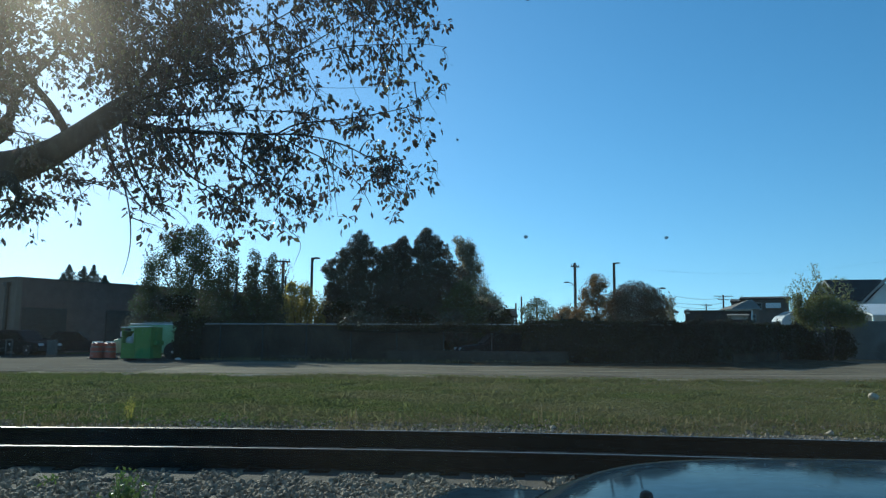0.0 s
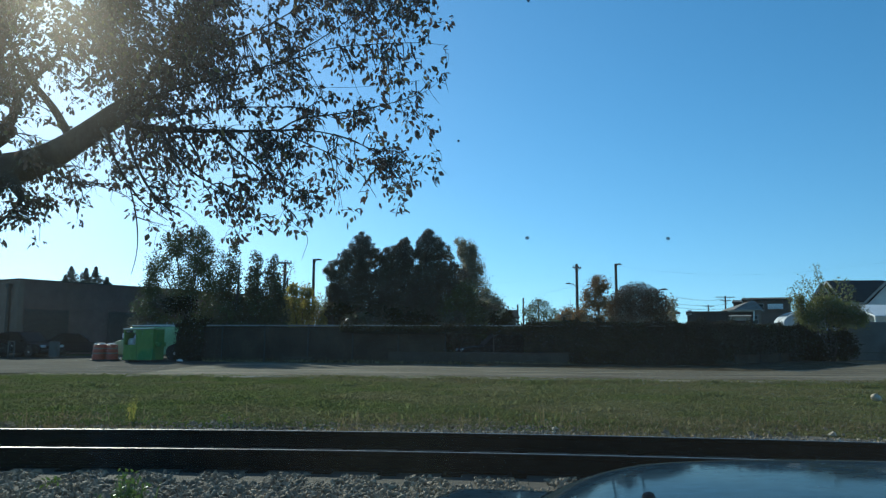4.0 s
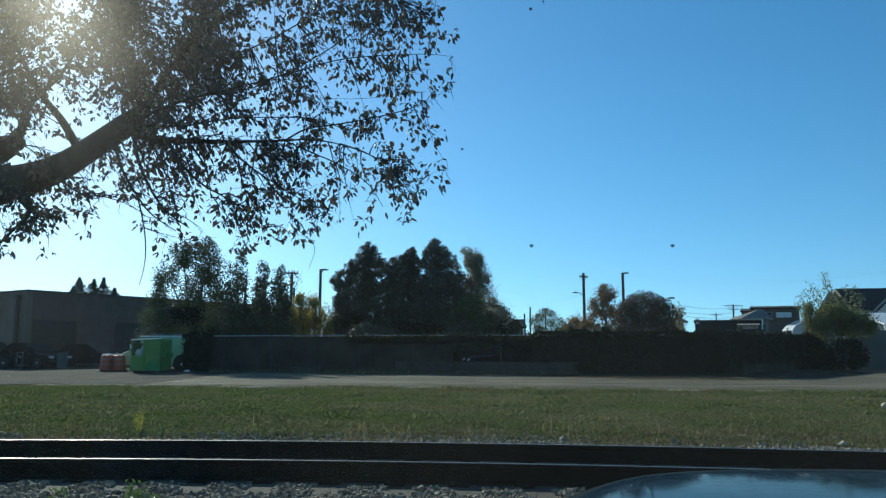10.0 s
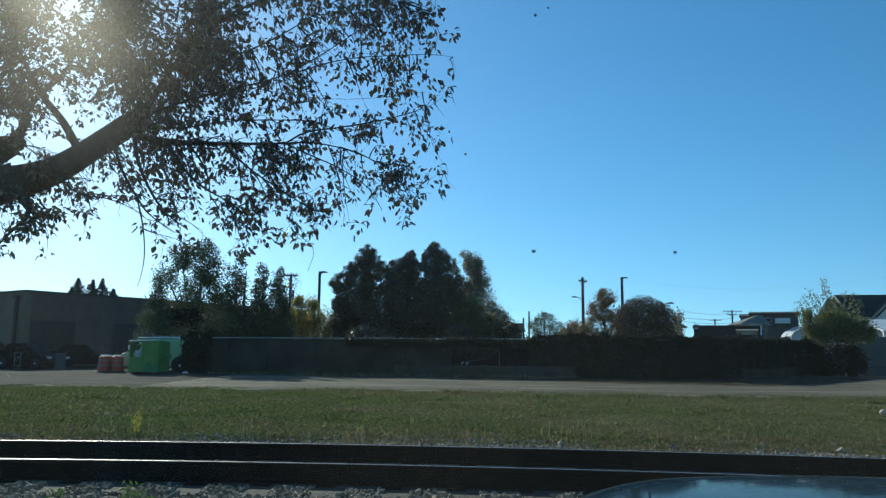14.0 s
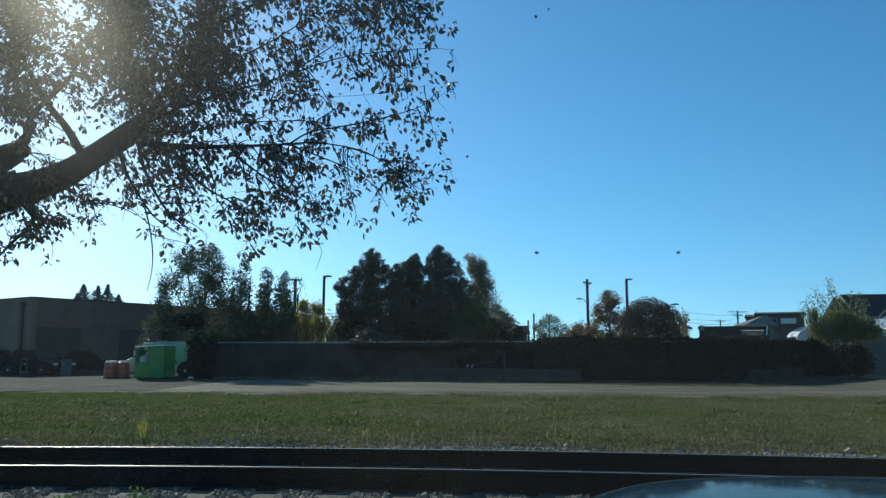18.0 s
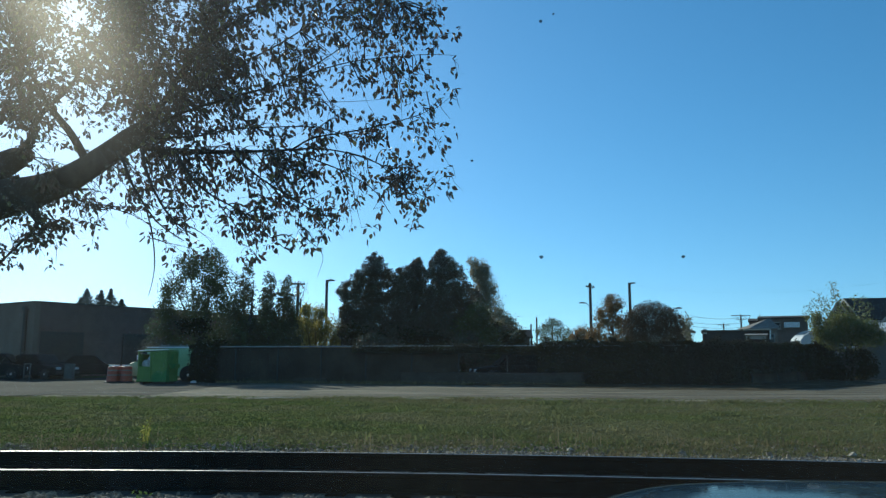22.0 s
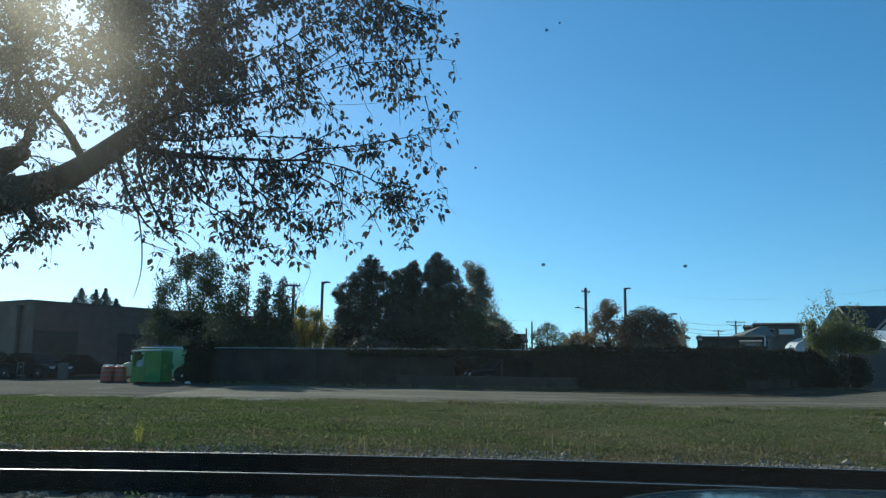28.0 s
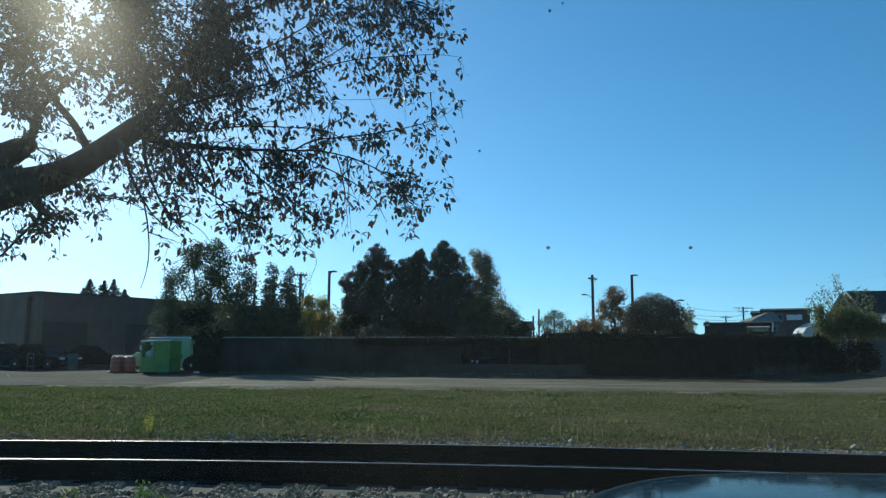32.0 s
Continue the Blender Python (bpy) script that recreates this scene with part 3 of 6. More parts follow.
def turf(n, y0, y1, hmin, hmax, keep, zbase=-0.03):
    out = []
    while len(out) < n:
        y = y0 + (y1 - y0) * nrs.rand() ** 1.3
        half = y * 0.66 + 0.6
        x = nrs.uniform(-half, half)
        c = noise.noise((x * 0.45, y * 0.45, 2.0)) + 0.5 * noise.noise((x * 1.7, y * 1.7, 4.0))
        yy = y + rail_y(x) - rail_y(0)
        if yy < verge_y(x) + 0.7 and c > keep + 0.3 * nrs.normal():
            out.append((x, yy, zbase + 0.03 * noise.noise((x * 0.3, yy * 0.3, 0)), nrs.uniform(hmin, hmax) * max(0.5, 1 + 0.9 * c)))
    return out


green = turf(185000, 10.5, 24.2, 0.016, 0.042, -1.1) + [(x, verge_y(x) + 0.2 + 0.8 * nrs.normal(), -0.01, nrs.uniform(0.02, 0.05)) for x in nrs.uniform(-17, 17, 9000)]
for _ in range(330):
    cx = nrs.uniform(-17, 17)
    cy = verge_y(cx) + 0.25 * nrs.normal() if nrs.rand() < 0.45 else nrs.uniform(11.0, 22.5)
    if abs(cx) < 0.66 * cy + 0.6:
        tall = nrs.uniform(0.05, 0.12)
        green += [(cx + 0.16 * nrs.normal(), cy + 0.12 * nrs.normal(), -0.02, tall * nrs.uniform(0.5, 1.2)) for _ in range(int(nrs.uniform(25, 60)))]
solo("verge_grass", blades("verge_grass", green, L_GRASS, 4.0, 0.014), "short green autumn grass with taller tufts on the verge", "grass", "stuff")
dry = turf(11000, 9.9, 12.4, 0.02, 0.07, -0.1) + turf(2600, 10.6, 22.6, 0.02, 0.05, 0.45) + [(x, verge_y(x) + 0.35 + 0.8 * nrs.normal(), -0.01, nrs.uniform(0.02, 0.06)) for x in nrs.uniform(-17, 17, 8500)]
dry = [p for p in dry if p[0] > -1.0 + 1.5 * noise.noise((p[0], p[1], 3)) or nrs.rand() < 0.45]
solo("dry_grass", blades("dry_grass", dry, L_DRY, 1.4, 0.011), "dry straw-coloured grass among the turf", "grass", "stuff")
tall = [(nrs.uniform(-7, 9), nrs.uniform(10.2, 12.6), -0.03, nrs.uniform(0.12, 0.4)) for _ in range(70)]
for cx, cy in ((0.35, 11.2), (2.2, 11.0), (3.1, 11.4), (4.6, 11.0), (-1.3, 11.0), (5.6, 11.6), (-3.0, 11.2)):
    tall += [(cx + 0.12 * nrs.normal(), cy + 0.12 * nrs.normal(), -0.03, nrs.uniform(0.1, 0.32)) for _ in range(11)]
solo("tall_dry_stalks", blades("tall_dry_stalks", tall, L_DRY, 0.4, 0.006), "tall dry seed stalks along the stones", "grass", "stuff")


def weed(at, n, h, spread, material, label, name="weed"):
    t = thing(name, label, "plant", (*at, 0.0))
    st = [(nrs.normal() * spread, nrs.normal() * spread, 0, h * nrs.uniform(0.5, 1.0)) for _ in range(n)]
    part("stems", blades("stems", st, material, 0.6, 0.005), material, t)["kind"] = "stuff"
    pts = []
    for x, y, z, hh in st:
        for _ in range(4):
            pts.append((x + nrs.normal() * 0.025, y + nrs.normal() * 0.025, hh * nrs.uniform(0.25, 1.0)))
    part("leaves", leaf_cloud("leaves", pts, nrs.uniform(0.03, 0.06, len(pts)), material, -0.35, 0.4, 3), material, t)
    return t


weed((-4.58, 11.13), 14, 0.42, 0.02, L_GOLD, "upright golden-green weed at the grass edge")
weed((-4.20, 10.85), 6, 0.12, 0.05, L_WEED, "low leafy green weed at the grass edge")
weed((-3.21, 11.13), 6, 0.14, 0.05, L_WEED, "low leafy green weed at the grass edge")
weed((-2.26, 5.51), 52, 0.23, 0.06, L_WEED, "bright green weed tuft in the ballast")
weed((-2.72, 6.45), 9, 0.14, 0.05, L_WEED, "bright green weed tuft in the ballast")
weed((-3.33, 6.38), 5, 0.08, 0.08, L_WEED, "small green weed tuft in the ballast")
for px, py, hh in ((1.42, 10.78, 0.42), (2.03, 10.99, 0.3), (-0.68, 10.85, 0.26), (0.80, 10.71, 0.22)):
    weed((px, py), 6, hh, 0.03, L_DRY, "tall dry weed stalk at the grass edge")
for px, py in ((-5.54, 11.13), (-2.57, 10.92), (-0.76, 10.78), (0.29, 10.58), (-1.40, 10.71), (-3.77, 11.06)):
    weed((px, py), 5, 0.12, 0.06, L_DRY, "dry low weed on the grass edge")
rb = bmesh.new()
bmesh.ops.create_icosphere(rb, subdivisions=3, radius=0.1)
for v in rb.verts:
    v.co *= 1 + 0.35 * noise.noise(v.co * 9) + 0.1 * noise.noise(v.co * 30)
    v.co.z = v.co.z * 0.8 + 0.06
rock = solo("pale_rock", mesh_of("pale_rock", rb, M_PALE, True), "pale rounded rock lying in the grass", "rock")
rock.location = (9.21, 15.9, -0.02)
for i, (sx, sy) in enumerate(((2.99, 10.08), (5.22, 10.08), (4.60, 9.97), (1.57, 10.45), (4.13, 10.08))):
    o = solo("stone", stones("stone", [(0, 0, 0.02, 0.05)], M_PALE if i % 2 else M_STONE), "loose pale stone at the edge of the ballast", "stone", group="loose stones")
    o.location = (sx, sy, -0.02)

# ---- railway track ----
track = thing("railway_track", "rusted railway track with shining rail tops on weathered ties", "railway track")


def rail_bm(offset, head):
    """The rail's section swept along the track: foot, web and head, or the worn top alone."""
    if head:
        sec = [(-0.015, 0.1815), (-0.011, 0.1845), (0.011, 0.1845), (0.015, 0.1815)]
    else:
        sec = [(-0.07, 0.0), (-0.07, 0.014), (-0.012, 0.032), (-0.009, 0.13), (-0.034, 0.145), (-0.036, 0.172), (-0.03, 0.18), (0.03, 0.18), (0.036, 0.172), (0.034, 0.145), (0.009, 0.13), (0.012, 0.032), (0.07, 0.014), (0.07, 0.0)]
    xs = steps(-45, -7, 40) + steps(-6.8, 6.8, 68) + steps(7, 45, 40)
    vs = [(x, rail_y(x) + offset + a, b) for x in xs for a, b in sec]
    w = len(sec)
    fs = []
    for i in range(len(xs) - 1):
        for k in range(w - 1 if head else w):
            fs.append((i * w + k, i * w + (k + 1) % w, (i + 1) * w + (k + 1) % w, (i + 1) * w + k))
    return vs, fs


for off in (0.07, 1.505):
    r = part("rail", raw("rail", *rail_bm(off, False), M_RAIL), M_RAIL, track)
    part("rail_top", raw("rail_top", *rail_bm(off, True), M_HEAD, True), M_HEAD, r, "polished bare steel running surface")
tie_me = mesh_of("tie", box(0.23, 2.6, 0.16, (0, 0, -0.16), 0.012), M_TIE)
plate_me = mesh_of("tie_plate", box(0.18, 0.3, 0.016, (0, 0, 0), 0.004), M_RAIL)
spike_bm = box(0.03, 0.035, 0.03, (0, 0, 0), 0.006)
spike_me = mesh_of("spike", rod((0, 0, -0.02), (0, 0, 0.012), 0.009, bm=spike_bm), M_BOLT)
for i in range(-32, 33):
    x = i * 0.62 + 0.17
    sl = math.degrees(math.atan((rail_y(x + 0.1) - rail_y(x - 0.1)) / 0.2))
    tie = part("tie", tie_me, M_TIE, track)
    tie.matrix_basis = pose(x, rail_y(x) + 0.752, -0.006 + 0.004 * math.sin(i * 2.3), 0, 0, sl + math.sin(i * 5.1))
    if abs(i) < 14:
        for off in (-0.752, 0.753):
            pl = part("tie_plate", plate_me, M_RAIL, tie)
            pl.matrix_basis = pose(0, off, 0.0)
            for sx, sy in ((-0.06, -0.1), (0.06, 0.1)):
                sp = part("spike", spike_me, M_BOLT, tie)
                sp.matrix_basis = pose(sx, off + sy, 0.014)

# ---- trees, poles and wires beyond the hedge ----
def tree(name, at, trunk_h, trunk_r, lumps, count, leaf, material, label, limbs=7, seed=1, shell=0.4, lean=(0, 0), droop=0.3, bark=None, category="tree", slim=0.6, split=7, fuzz=0.12):
    """A tapered trunk that forks into limbs, each limb running into one lump of the crown."""
    r = np.random.RandomState(seed)
    t = thing(name, label, category, (*at, 0.0))
    bark = bark or M_FARBARK
    top = max(c[2] for c, _ in lumps)
    main = [((lean[0] * s + 0.05 * math.sin(5 * s + seed), lean[1] * s, trunk_h * s * 1.0), trunk_r * (1.15 - 0.75 * s)) for s in (0, 0.15, 0.4, 0.7, 1.0)]
    main.append(((lean[0] * 1.1, lean[1], min(top, trunk_h * 1.5)), trunk_r * 0.15))
    part("trunk", tube_mesh("trunk", [main], bark, 9), bark, t)
    for k in range(limbs):
        c, s = lumps[k % len(lumps)]
        z0 = trunk_h * r.uniform(0.45, 1.0)
        o = Vector((lean[0] * z0 / trunk_h, lean[1] * z0 / trunk_h, z0))
        e = Vector(c) + Vector(r.normal(size=3) * np.array(s) * 0.55)
        m = (o + e) / 2 + Vector((0, 0, -0.08 * (e - o).length))
        part("limb", tube_mesh("limb", [[(o, trunk_r * 0.4), (m, trunk_r * 0.24), (e, trunk_r * 0.06)]], bark, 6), bark, t)
    pts = blob_points(count // 2 if split else count, lumps, r, shell, fuzz)
    if split:
        clumps = []
        for c, s in lumps:
            for _ in range(split):
                d = r.normal(size=3)
                d *= 0.8 * r.rand() ** 0.3 / np.linalg.norm(d)
                k = r.uniform(0.26, 0.44)
                clumps.append((np.array(c) + d * s, (s[0] * k, s[1] * k, s[2] * k * 1.15)))
        pts = np.concatenate([pts, blob_points(count - count // 2, clumps, r, shell, fuzz)])
    part("crown", leaf_cloud("crown", pts, leaf * r.uniform(0.6, 1.4, count), material, droop, slim, seed), material, t)
    return t


def lump_cone(h0, h1, r0, r1, n, seed):
    """Lumps stacked up a cone, scattered a little, for upright crowns."""
    r = np.random.RandomState(seed)
    out = []
    for i in range(n):
        s = i / max(1, n - 1)
        rad = r0 + (r1 - r0) * s
        a = r.uniform(0, 6.28)
        out.append(((math.cos(a) * rad * 0.5, math.sin(a) * rad * 0.5, h0 + (h1 - h0) * s), (rad * 0.75, rad * 0.75, rad * 0.7)))
    return out


def fir(name, at, h, r, label, seed, count=5200, leaf=0.2, tiers=13, base=0.8):
    """A dark conifer: a straight trunk and tiers of uneven drooping boughs, each thick with needle sprays."""
    q = np.random.RandomState(seed)
    t = thing(name, label, "conifer tree", (*at, 0.0))
    part("trunk", tube_mesh("trunk", [[((0, 0, 0), 0.2), ((0.03, 0, h * 0.5), 0.12), ((0, 0, h * 0.9), 0.03), ((0, 0, h * 1.03), 0.01)]], M_FARBARK, 8), M_FARBARK, t)
    pts, boughs = [], []
    per = count // (tiers * 7)
    for k in range(tiers):
        s = k / (tiers - 1)
        z = base + (h - base) * s
        reach = r * (1 - s) ** 0.95 * q.uniform(0.8, 1.15) + 0.02
        for j in range(7):
            a = j * 0.9 + k * 2.4 + q.uniform(-0.3, 0.3)
            L = reach * q.uniform(0.65, 1.15)
            e = Vector((math.cos(a) * L, math.sin(a) * L, z + 0.38 * L + 0.1 * q.uniform(-1, 1)))
            boughs.append([((0, 0, z), 0.04), ((e.x * 0.6, e.y * 0.6, z + 0.05), 0.025), (e, 0.008)])
            w = q.rand(per) ** 0.75
            base_p = np.array([(0, 0, z)]) * (1 - w[:, None]) + np.array([tuple(e)]) * w[:, None]
            pts.append(base_p + q.normal(size=(per, 3)) * (0.02 + 0.045 * L) * [1, 1, 0.6])
    part("boughs", tube_mesh("boughs", boughs, M_FARBARK, 4), M_FARBARK, t)
    pts = np.concatenate(pts)
    part("crown", leaf_cloud("crown", pts, leaf * 1.4 * q.uniform(0.6, 1.5, len(pts)), L_FIR, -0.3, 0.3, seed), L_FIR, t)
    return t


# big dark evergreens: each crown in lumps (sideways, height, radius)
def evergreen(k, x, crown):
    q = np.random.RandomState(200 + k)
    lumps = []
    for a, z, r in crown:
        core = 0.9 if z < 4.2 else 0.55 if z < 5.6 else 0.34
        lumps.append(((a, q.uniform(-0.5, 0.5), z), (r * core, r * 0.7, r * core)))
        for _ in range(15):
            w, e, d = q.uniform(0, 6.28), q.uniform(-0.7, 0.7), r * q.uniform(0.55, 0.9)
            size = q.uniform(0.1, 0.24) * r + 0.08
            lumps.append(((a + d * math.cos(w) * math.cos(e), d * math.sin(e) * 1.1, z + 0.88 * d * math.sin(w) * math.cos(e)), (size * q.uniform(0.8, 1.7), size, size * q.uniform(0.7, 1.5))))
    tree("evergreen_tree", (x, 47.0 - 0.8 * k), crown[0][1] * 0.5, 0.2, lumps, 76000, 0.115, L_DEEP, "tall dark evergreen in a dense clump behind the hedge", 15, 20 + k, 0.3, droop=-0.3, category="conifer tree", slim=0.4, split=0, fuzz=0.08)


evergreen(0, -5.33, ((0.14, 7.61, 0.46), (-0.07, 7.02, 0.71), (0.46, 6.66, 0.71), (-0.07, 6.11, 1.07), (0.93, 5.93, 1.00), (-0.86, 6.22, 0.54), (-1.29, 5.64, 0.64), (-1.93, 5.49, 0.32), (-1.5, 4.84, 0.66), (-1.6, 4.12, 0.55), (-0.61, 4.84, 1.22), (0.64, 4.66, 1.29), (-1.14, 3.40, 1.22), (0.29, 3.22, 1.43), (-1.4, 2.6, 0.7)))
evergreen(1, -2.6, ((0.18, 7.24, 0.32), (0.04, 6.73, 0.54), (-0.57, 6.59, 0.64), (0.39, 6.22, 0.79), (-0.57, 5.75, 1.00), (0.21, 5.20, 1.14), (-0.93, 4.84, 1.14), (-0.04, 3.94, 1.43), (-0.93, 3.04, 1.29), (0.68, 2.97, 1.29)))
evergreen(2, -0.72, ((-0.18, 7.55, 0.36), (-0.43, 7.1, 0.5), (0.21, 7.0, 0.5), (-0.14, 6.5, 0.8), (0.68, 6.48, 0.64), (-0.50, 5.93, 1.00), (0.75, 5.64, 0.93), (0.04, 5.02, 1.29), (-0.86, 4.84, 1.07), (1.29, 4.84, 0.93), (0.57, 3.76, 1.43), (1.82, 3.58, 1.00), (-0.32, 2.86, 1.43), (1.57, 2.61, 1.07)))
for k, (x, h, r) in enumerate(((-41.41, 8.75, 3.7), (-39.75, 8.6, 3.1), (-38.68, 8.75, 3.4), (-37.4, 7.6, 3.4), (-42.02, 7.7, 2.8))):
    fir("spruce_tree", (x, 82.0), h, r, "distant pointed spruce behind the brick building", 40 + k, 11000, 0.12, 20, 2.0)

# thin deciduous tree over the lane's end
tree("thinning_tree", (-15.03, 44), 3.4, 0.2, [((-1.9, 0, 5.4), (0.9, 1.1, 1.2)), ((-2.4, 0, 4.2), (0.7, 0.8, 1.0)), ((-1.0, 0, 7.0), (0.9, 0.8, 0.8)), ((0.4, 0, 7.2), (0.8, 0.8, 0.7)), ((-0.4, 0.3, 6.6), (1.2, 1.2, 1.1)), ((0.9, 0, 5.8), (1.0, 1.0, 1.3)), ((1.5, -0.2, 4.0), (0.9, 1.0, 1.3)), ((-1.8, 0, 3.4), (0.9, 1.0, 1.2)), ((-0.2, 0, 3.6), (1.5, 1.2, 1.6)), ((-1.3, 0, 2.0), (1.3, 1.0, 1.2)), ((0.8, 0, 2.1), (1.4, 1.0, 1.2)), ((-2.5, 0, 2.9), (1.0, 0.8, 1.3)), ((0.0, 0.2, 5.2), (1.3, 1.0, 1.2))], 34000, 0.105, L_OLIVE, "half-bare tree with dull green leaves behind the hedge", 9, 3, 0.2)
# ivy-wrapped trunks
for k, (px, top, r) in enumerate(((-12.40, 7.04, 0.75), (-11.02, 6.47, 0.66), (-10.13, 6.33, 0.66))):
    h = top
    tree("ivy_covered_tree", (px, 43 + 0.4 * k), h * 0.55, 0.16, lump_cone(0.5, h - 0.3, r * 1.9, r * 0.5, 34, 60 + k), 24000, 0.11, L_TRUNKIVY, "narrow tree trunk wrapped in dark ivy", 6, 50 + k, 0.25, ((0.5, 0) if k == 0 else (0.1, 0)), split=4, fuzz=0.07)
tree("bare_twigged_tree", (-10.71, 46), 4.0, 0.1, [((0.8, 0, 5.3), (0.8, 0.6, 0.8)), ((0.2, 0, 4.6), (0.9, 0.6, 0.9))], 260, 0.13, L_RUST, "nearly bare tree with a few rusty leaves", 16, 71, 0.1)
tree("yellow_tree", (-9.3, 49), 2.2, 0.1, [((dx, 0.2 * math.sin(7 * dx), z), (0.55, 0.5, rz * 1.05)) for dx, z, rz in ((-1.3, 2.9, 1.2), (-0.8, 3.3, 1.3), (-0.35, 2.6, 1.4), (0.15, 3.2, 1.2), (0.5, 2.2, 1.3), (1.05, 2.9, 1.4), (1.5, 2.3, 1.2), (1.9, 2.9, 0.9), (-1.0, 1.8, 1.0), (0.2, 4.3, 0.6), (-0.6, 4.4, 0.5))], 19000, 0.11, L_YELLOW, "small tree in bright yellow autumn leaf", 16, 72, 0.2, droop=0.7)
tree("yellow_tree", (-7.1, 50.5), 2.0, 0.08, [((dx, 0.2 * math.sin(5 * dx), z), (0.5, 0.45, rz)) for dx, z, rz in ((-1.0, 2.4, 1.3), (-0.6, 3.1, 1.0), (-0.2, 2.2, 1.3), (0.3, 2.8, 1.1), (0.7, 2.0, 1.2), (0.0, 3.7, 0.6), (1.0, 2.7, 0.9))], 7000, 0.1, L_STRAW, "thin straw-yellow tree with upright sprays", 14, 82, 0.2, droop=0.7)
tree("birch_tree", (1.50, 52), 4.2, 0.13, lump_cone(1.6, 8.29 - 0.3, 1.5, 0.62, 14, 80) + [((0.2, 0, 7.4), (0.75, 0.7, 0.9)), ((0.75, 0, 6.5), (0.85, 0.7, 1.0)), ((1.0, 0, 5.0), (0.95, 0.8, 1.1)), ((1.6, 0, 4.0), (0.9, 0.7, 0.9)), ((2.5, 0, 2.9), (0.8, 0.6, 1.2)), ((0.3, 0, 7.23), (0.85, 0.7, 0.9)), ((0.5, 0, 5.82), (1.1, 0.8, 1.0)), ((1.5, 0, 2.6), (1.2, 0.9, 1.9)), ((2.1, 0, 3.2), (0.8, 0.6, 1.1)), ((2.6, 0, 1.6), (0.9, 0.8, 1.4))], 46000, 0.105, L_STRAW, "slender birch with thin straw-coloured leaves", 10, 73, 0.25)
tree("green_shrub_tree", (1.15, 44.2), 1.2, 0.12, [((0, 0, 2.4), (1.5, 0.9, 1.7)), ((1.0, 0, 1.7), (1.0, 0.9, 1.4)), ((-0.8, 0, 1.6), (1.0, 0.8, 1.2)), ((0.3, 0, 3.9), (0.9, 0.7, 0.9))], 11000, 0.12, L_OLIVE, "dull green bushy tree beside the evergreens", 7, 74, 0.3)
tree("green_shrub_tree", (3.2, 48.6), 1.2, 0.1, [((0, 0, 2.2), (1.0, 0.8, 1.3)), ((0.3, 0, 3.3), (0.6, 0.6, 0.8)), ((-0.5, 0, 3.0), (0.7, 0.6, 1.0)), ((0.9, 0, 1.6), (0.7, 0.7, 1.1))], 7000, 0.12, L_STRAW, "thin-leaved straw-green bush beside the evergreens", 8, 83, 0.3)
tree("rust_tree", (14.80, 70), 3.2, 0.16, [((0.1, 0, 6.35), (1.2, 0.9, 0.95)), ((-0.6, 0, 5.0), (1.2, 0.9, 1.3)), ((0.9, 0, 4.3), (1.0, 0.9, 1.2)), ((-1.5, 0, 3.0), (1.2, 1.0, 1.6)), ((0.6, 0, 2.6), (1.4, 1.0, 1.4))], 14000, 0.15, L_RUST, "rust-brown autumn tree among the poles", 9, 75, 0.25)
tree("round_dark_tree", (16.56, 62), 2.2, 0.2, [((-0.2, 0, 4.55), (2.0, 1.5, 1.45)), ((-1.6, 0, 3.8), (1.2, 1.2, 1.5)), ((1.3, 0, 3.9), (1.2, 1.2, 1.5)), ((0.2, 0, 2.3), (2.3, 1.5, 1.6)), ((1.9, 0, 2.1), (0.8, 0.9, 1.4)), ((-1.7, 0, 2.0), (0.8, 0.9, 1.4))], 44000, 0.115, L_UMBER, "broad round-headed dark brown-green tree", 10, 76, 0.35, split=0, fuzz=0.05)
tree("thin_far_tree", (23.17, 75), 3.0, 0.12, [((0, 0, 5.0), (0.7, 0.7, 0.9)), ((0.1, 0, 3.6), (0.8, 0.7, 1.2))], 700, 0.2, L_STRAW, "thin far tree with sparse leaves", 6, 77, 0.2)
tree("green_far_tree", (12.58, 95), 2.4, 0.2, [((0, 0, 5.0), (1.5, 1.2, 1.5)), ((-1.5, 0, 4.4), (1.1, 1.0, 1.4)), ((1.4, 0, 4.0), (1.3, 1.0, 1.4)), ((0, 0, 3.0), (2.4, 1.2, 1.4))], 6000, 0.17, L_OLIVE, "far broad thin-leaved tree", 8, 78, 0.3)
tree("rust_far_tree", (15.34, 90), 2.2, 0.18, [((0, 0, 3.9), (1.2, 1.0, 1.3)), ((-1.0, 0, 3.0), (1.1, 1.0, 1.3)), ((1.0, 0, 3.3), (1.0, 1.0, 1.2))], 7000, 0.2, L_RUST, "far reddish-brown tree beyond the hedge", 8, 79, 0.3)
tree("green_low_tree", (12.84, 84), 1.6, 0.15, [((0, 0, 2.2), (1.6, 1.0, 1.2)), ((-2.0, 0, 1.9), (1.5, 1.0, 1.1))], 3600, 0.28, L_OLIVE, "far low green tree", 6, 81, 0.3)

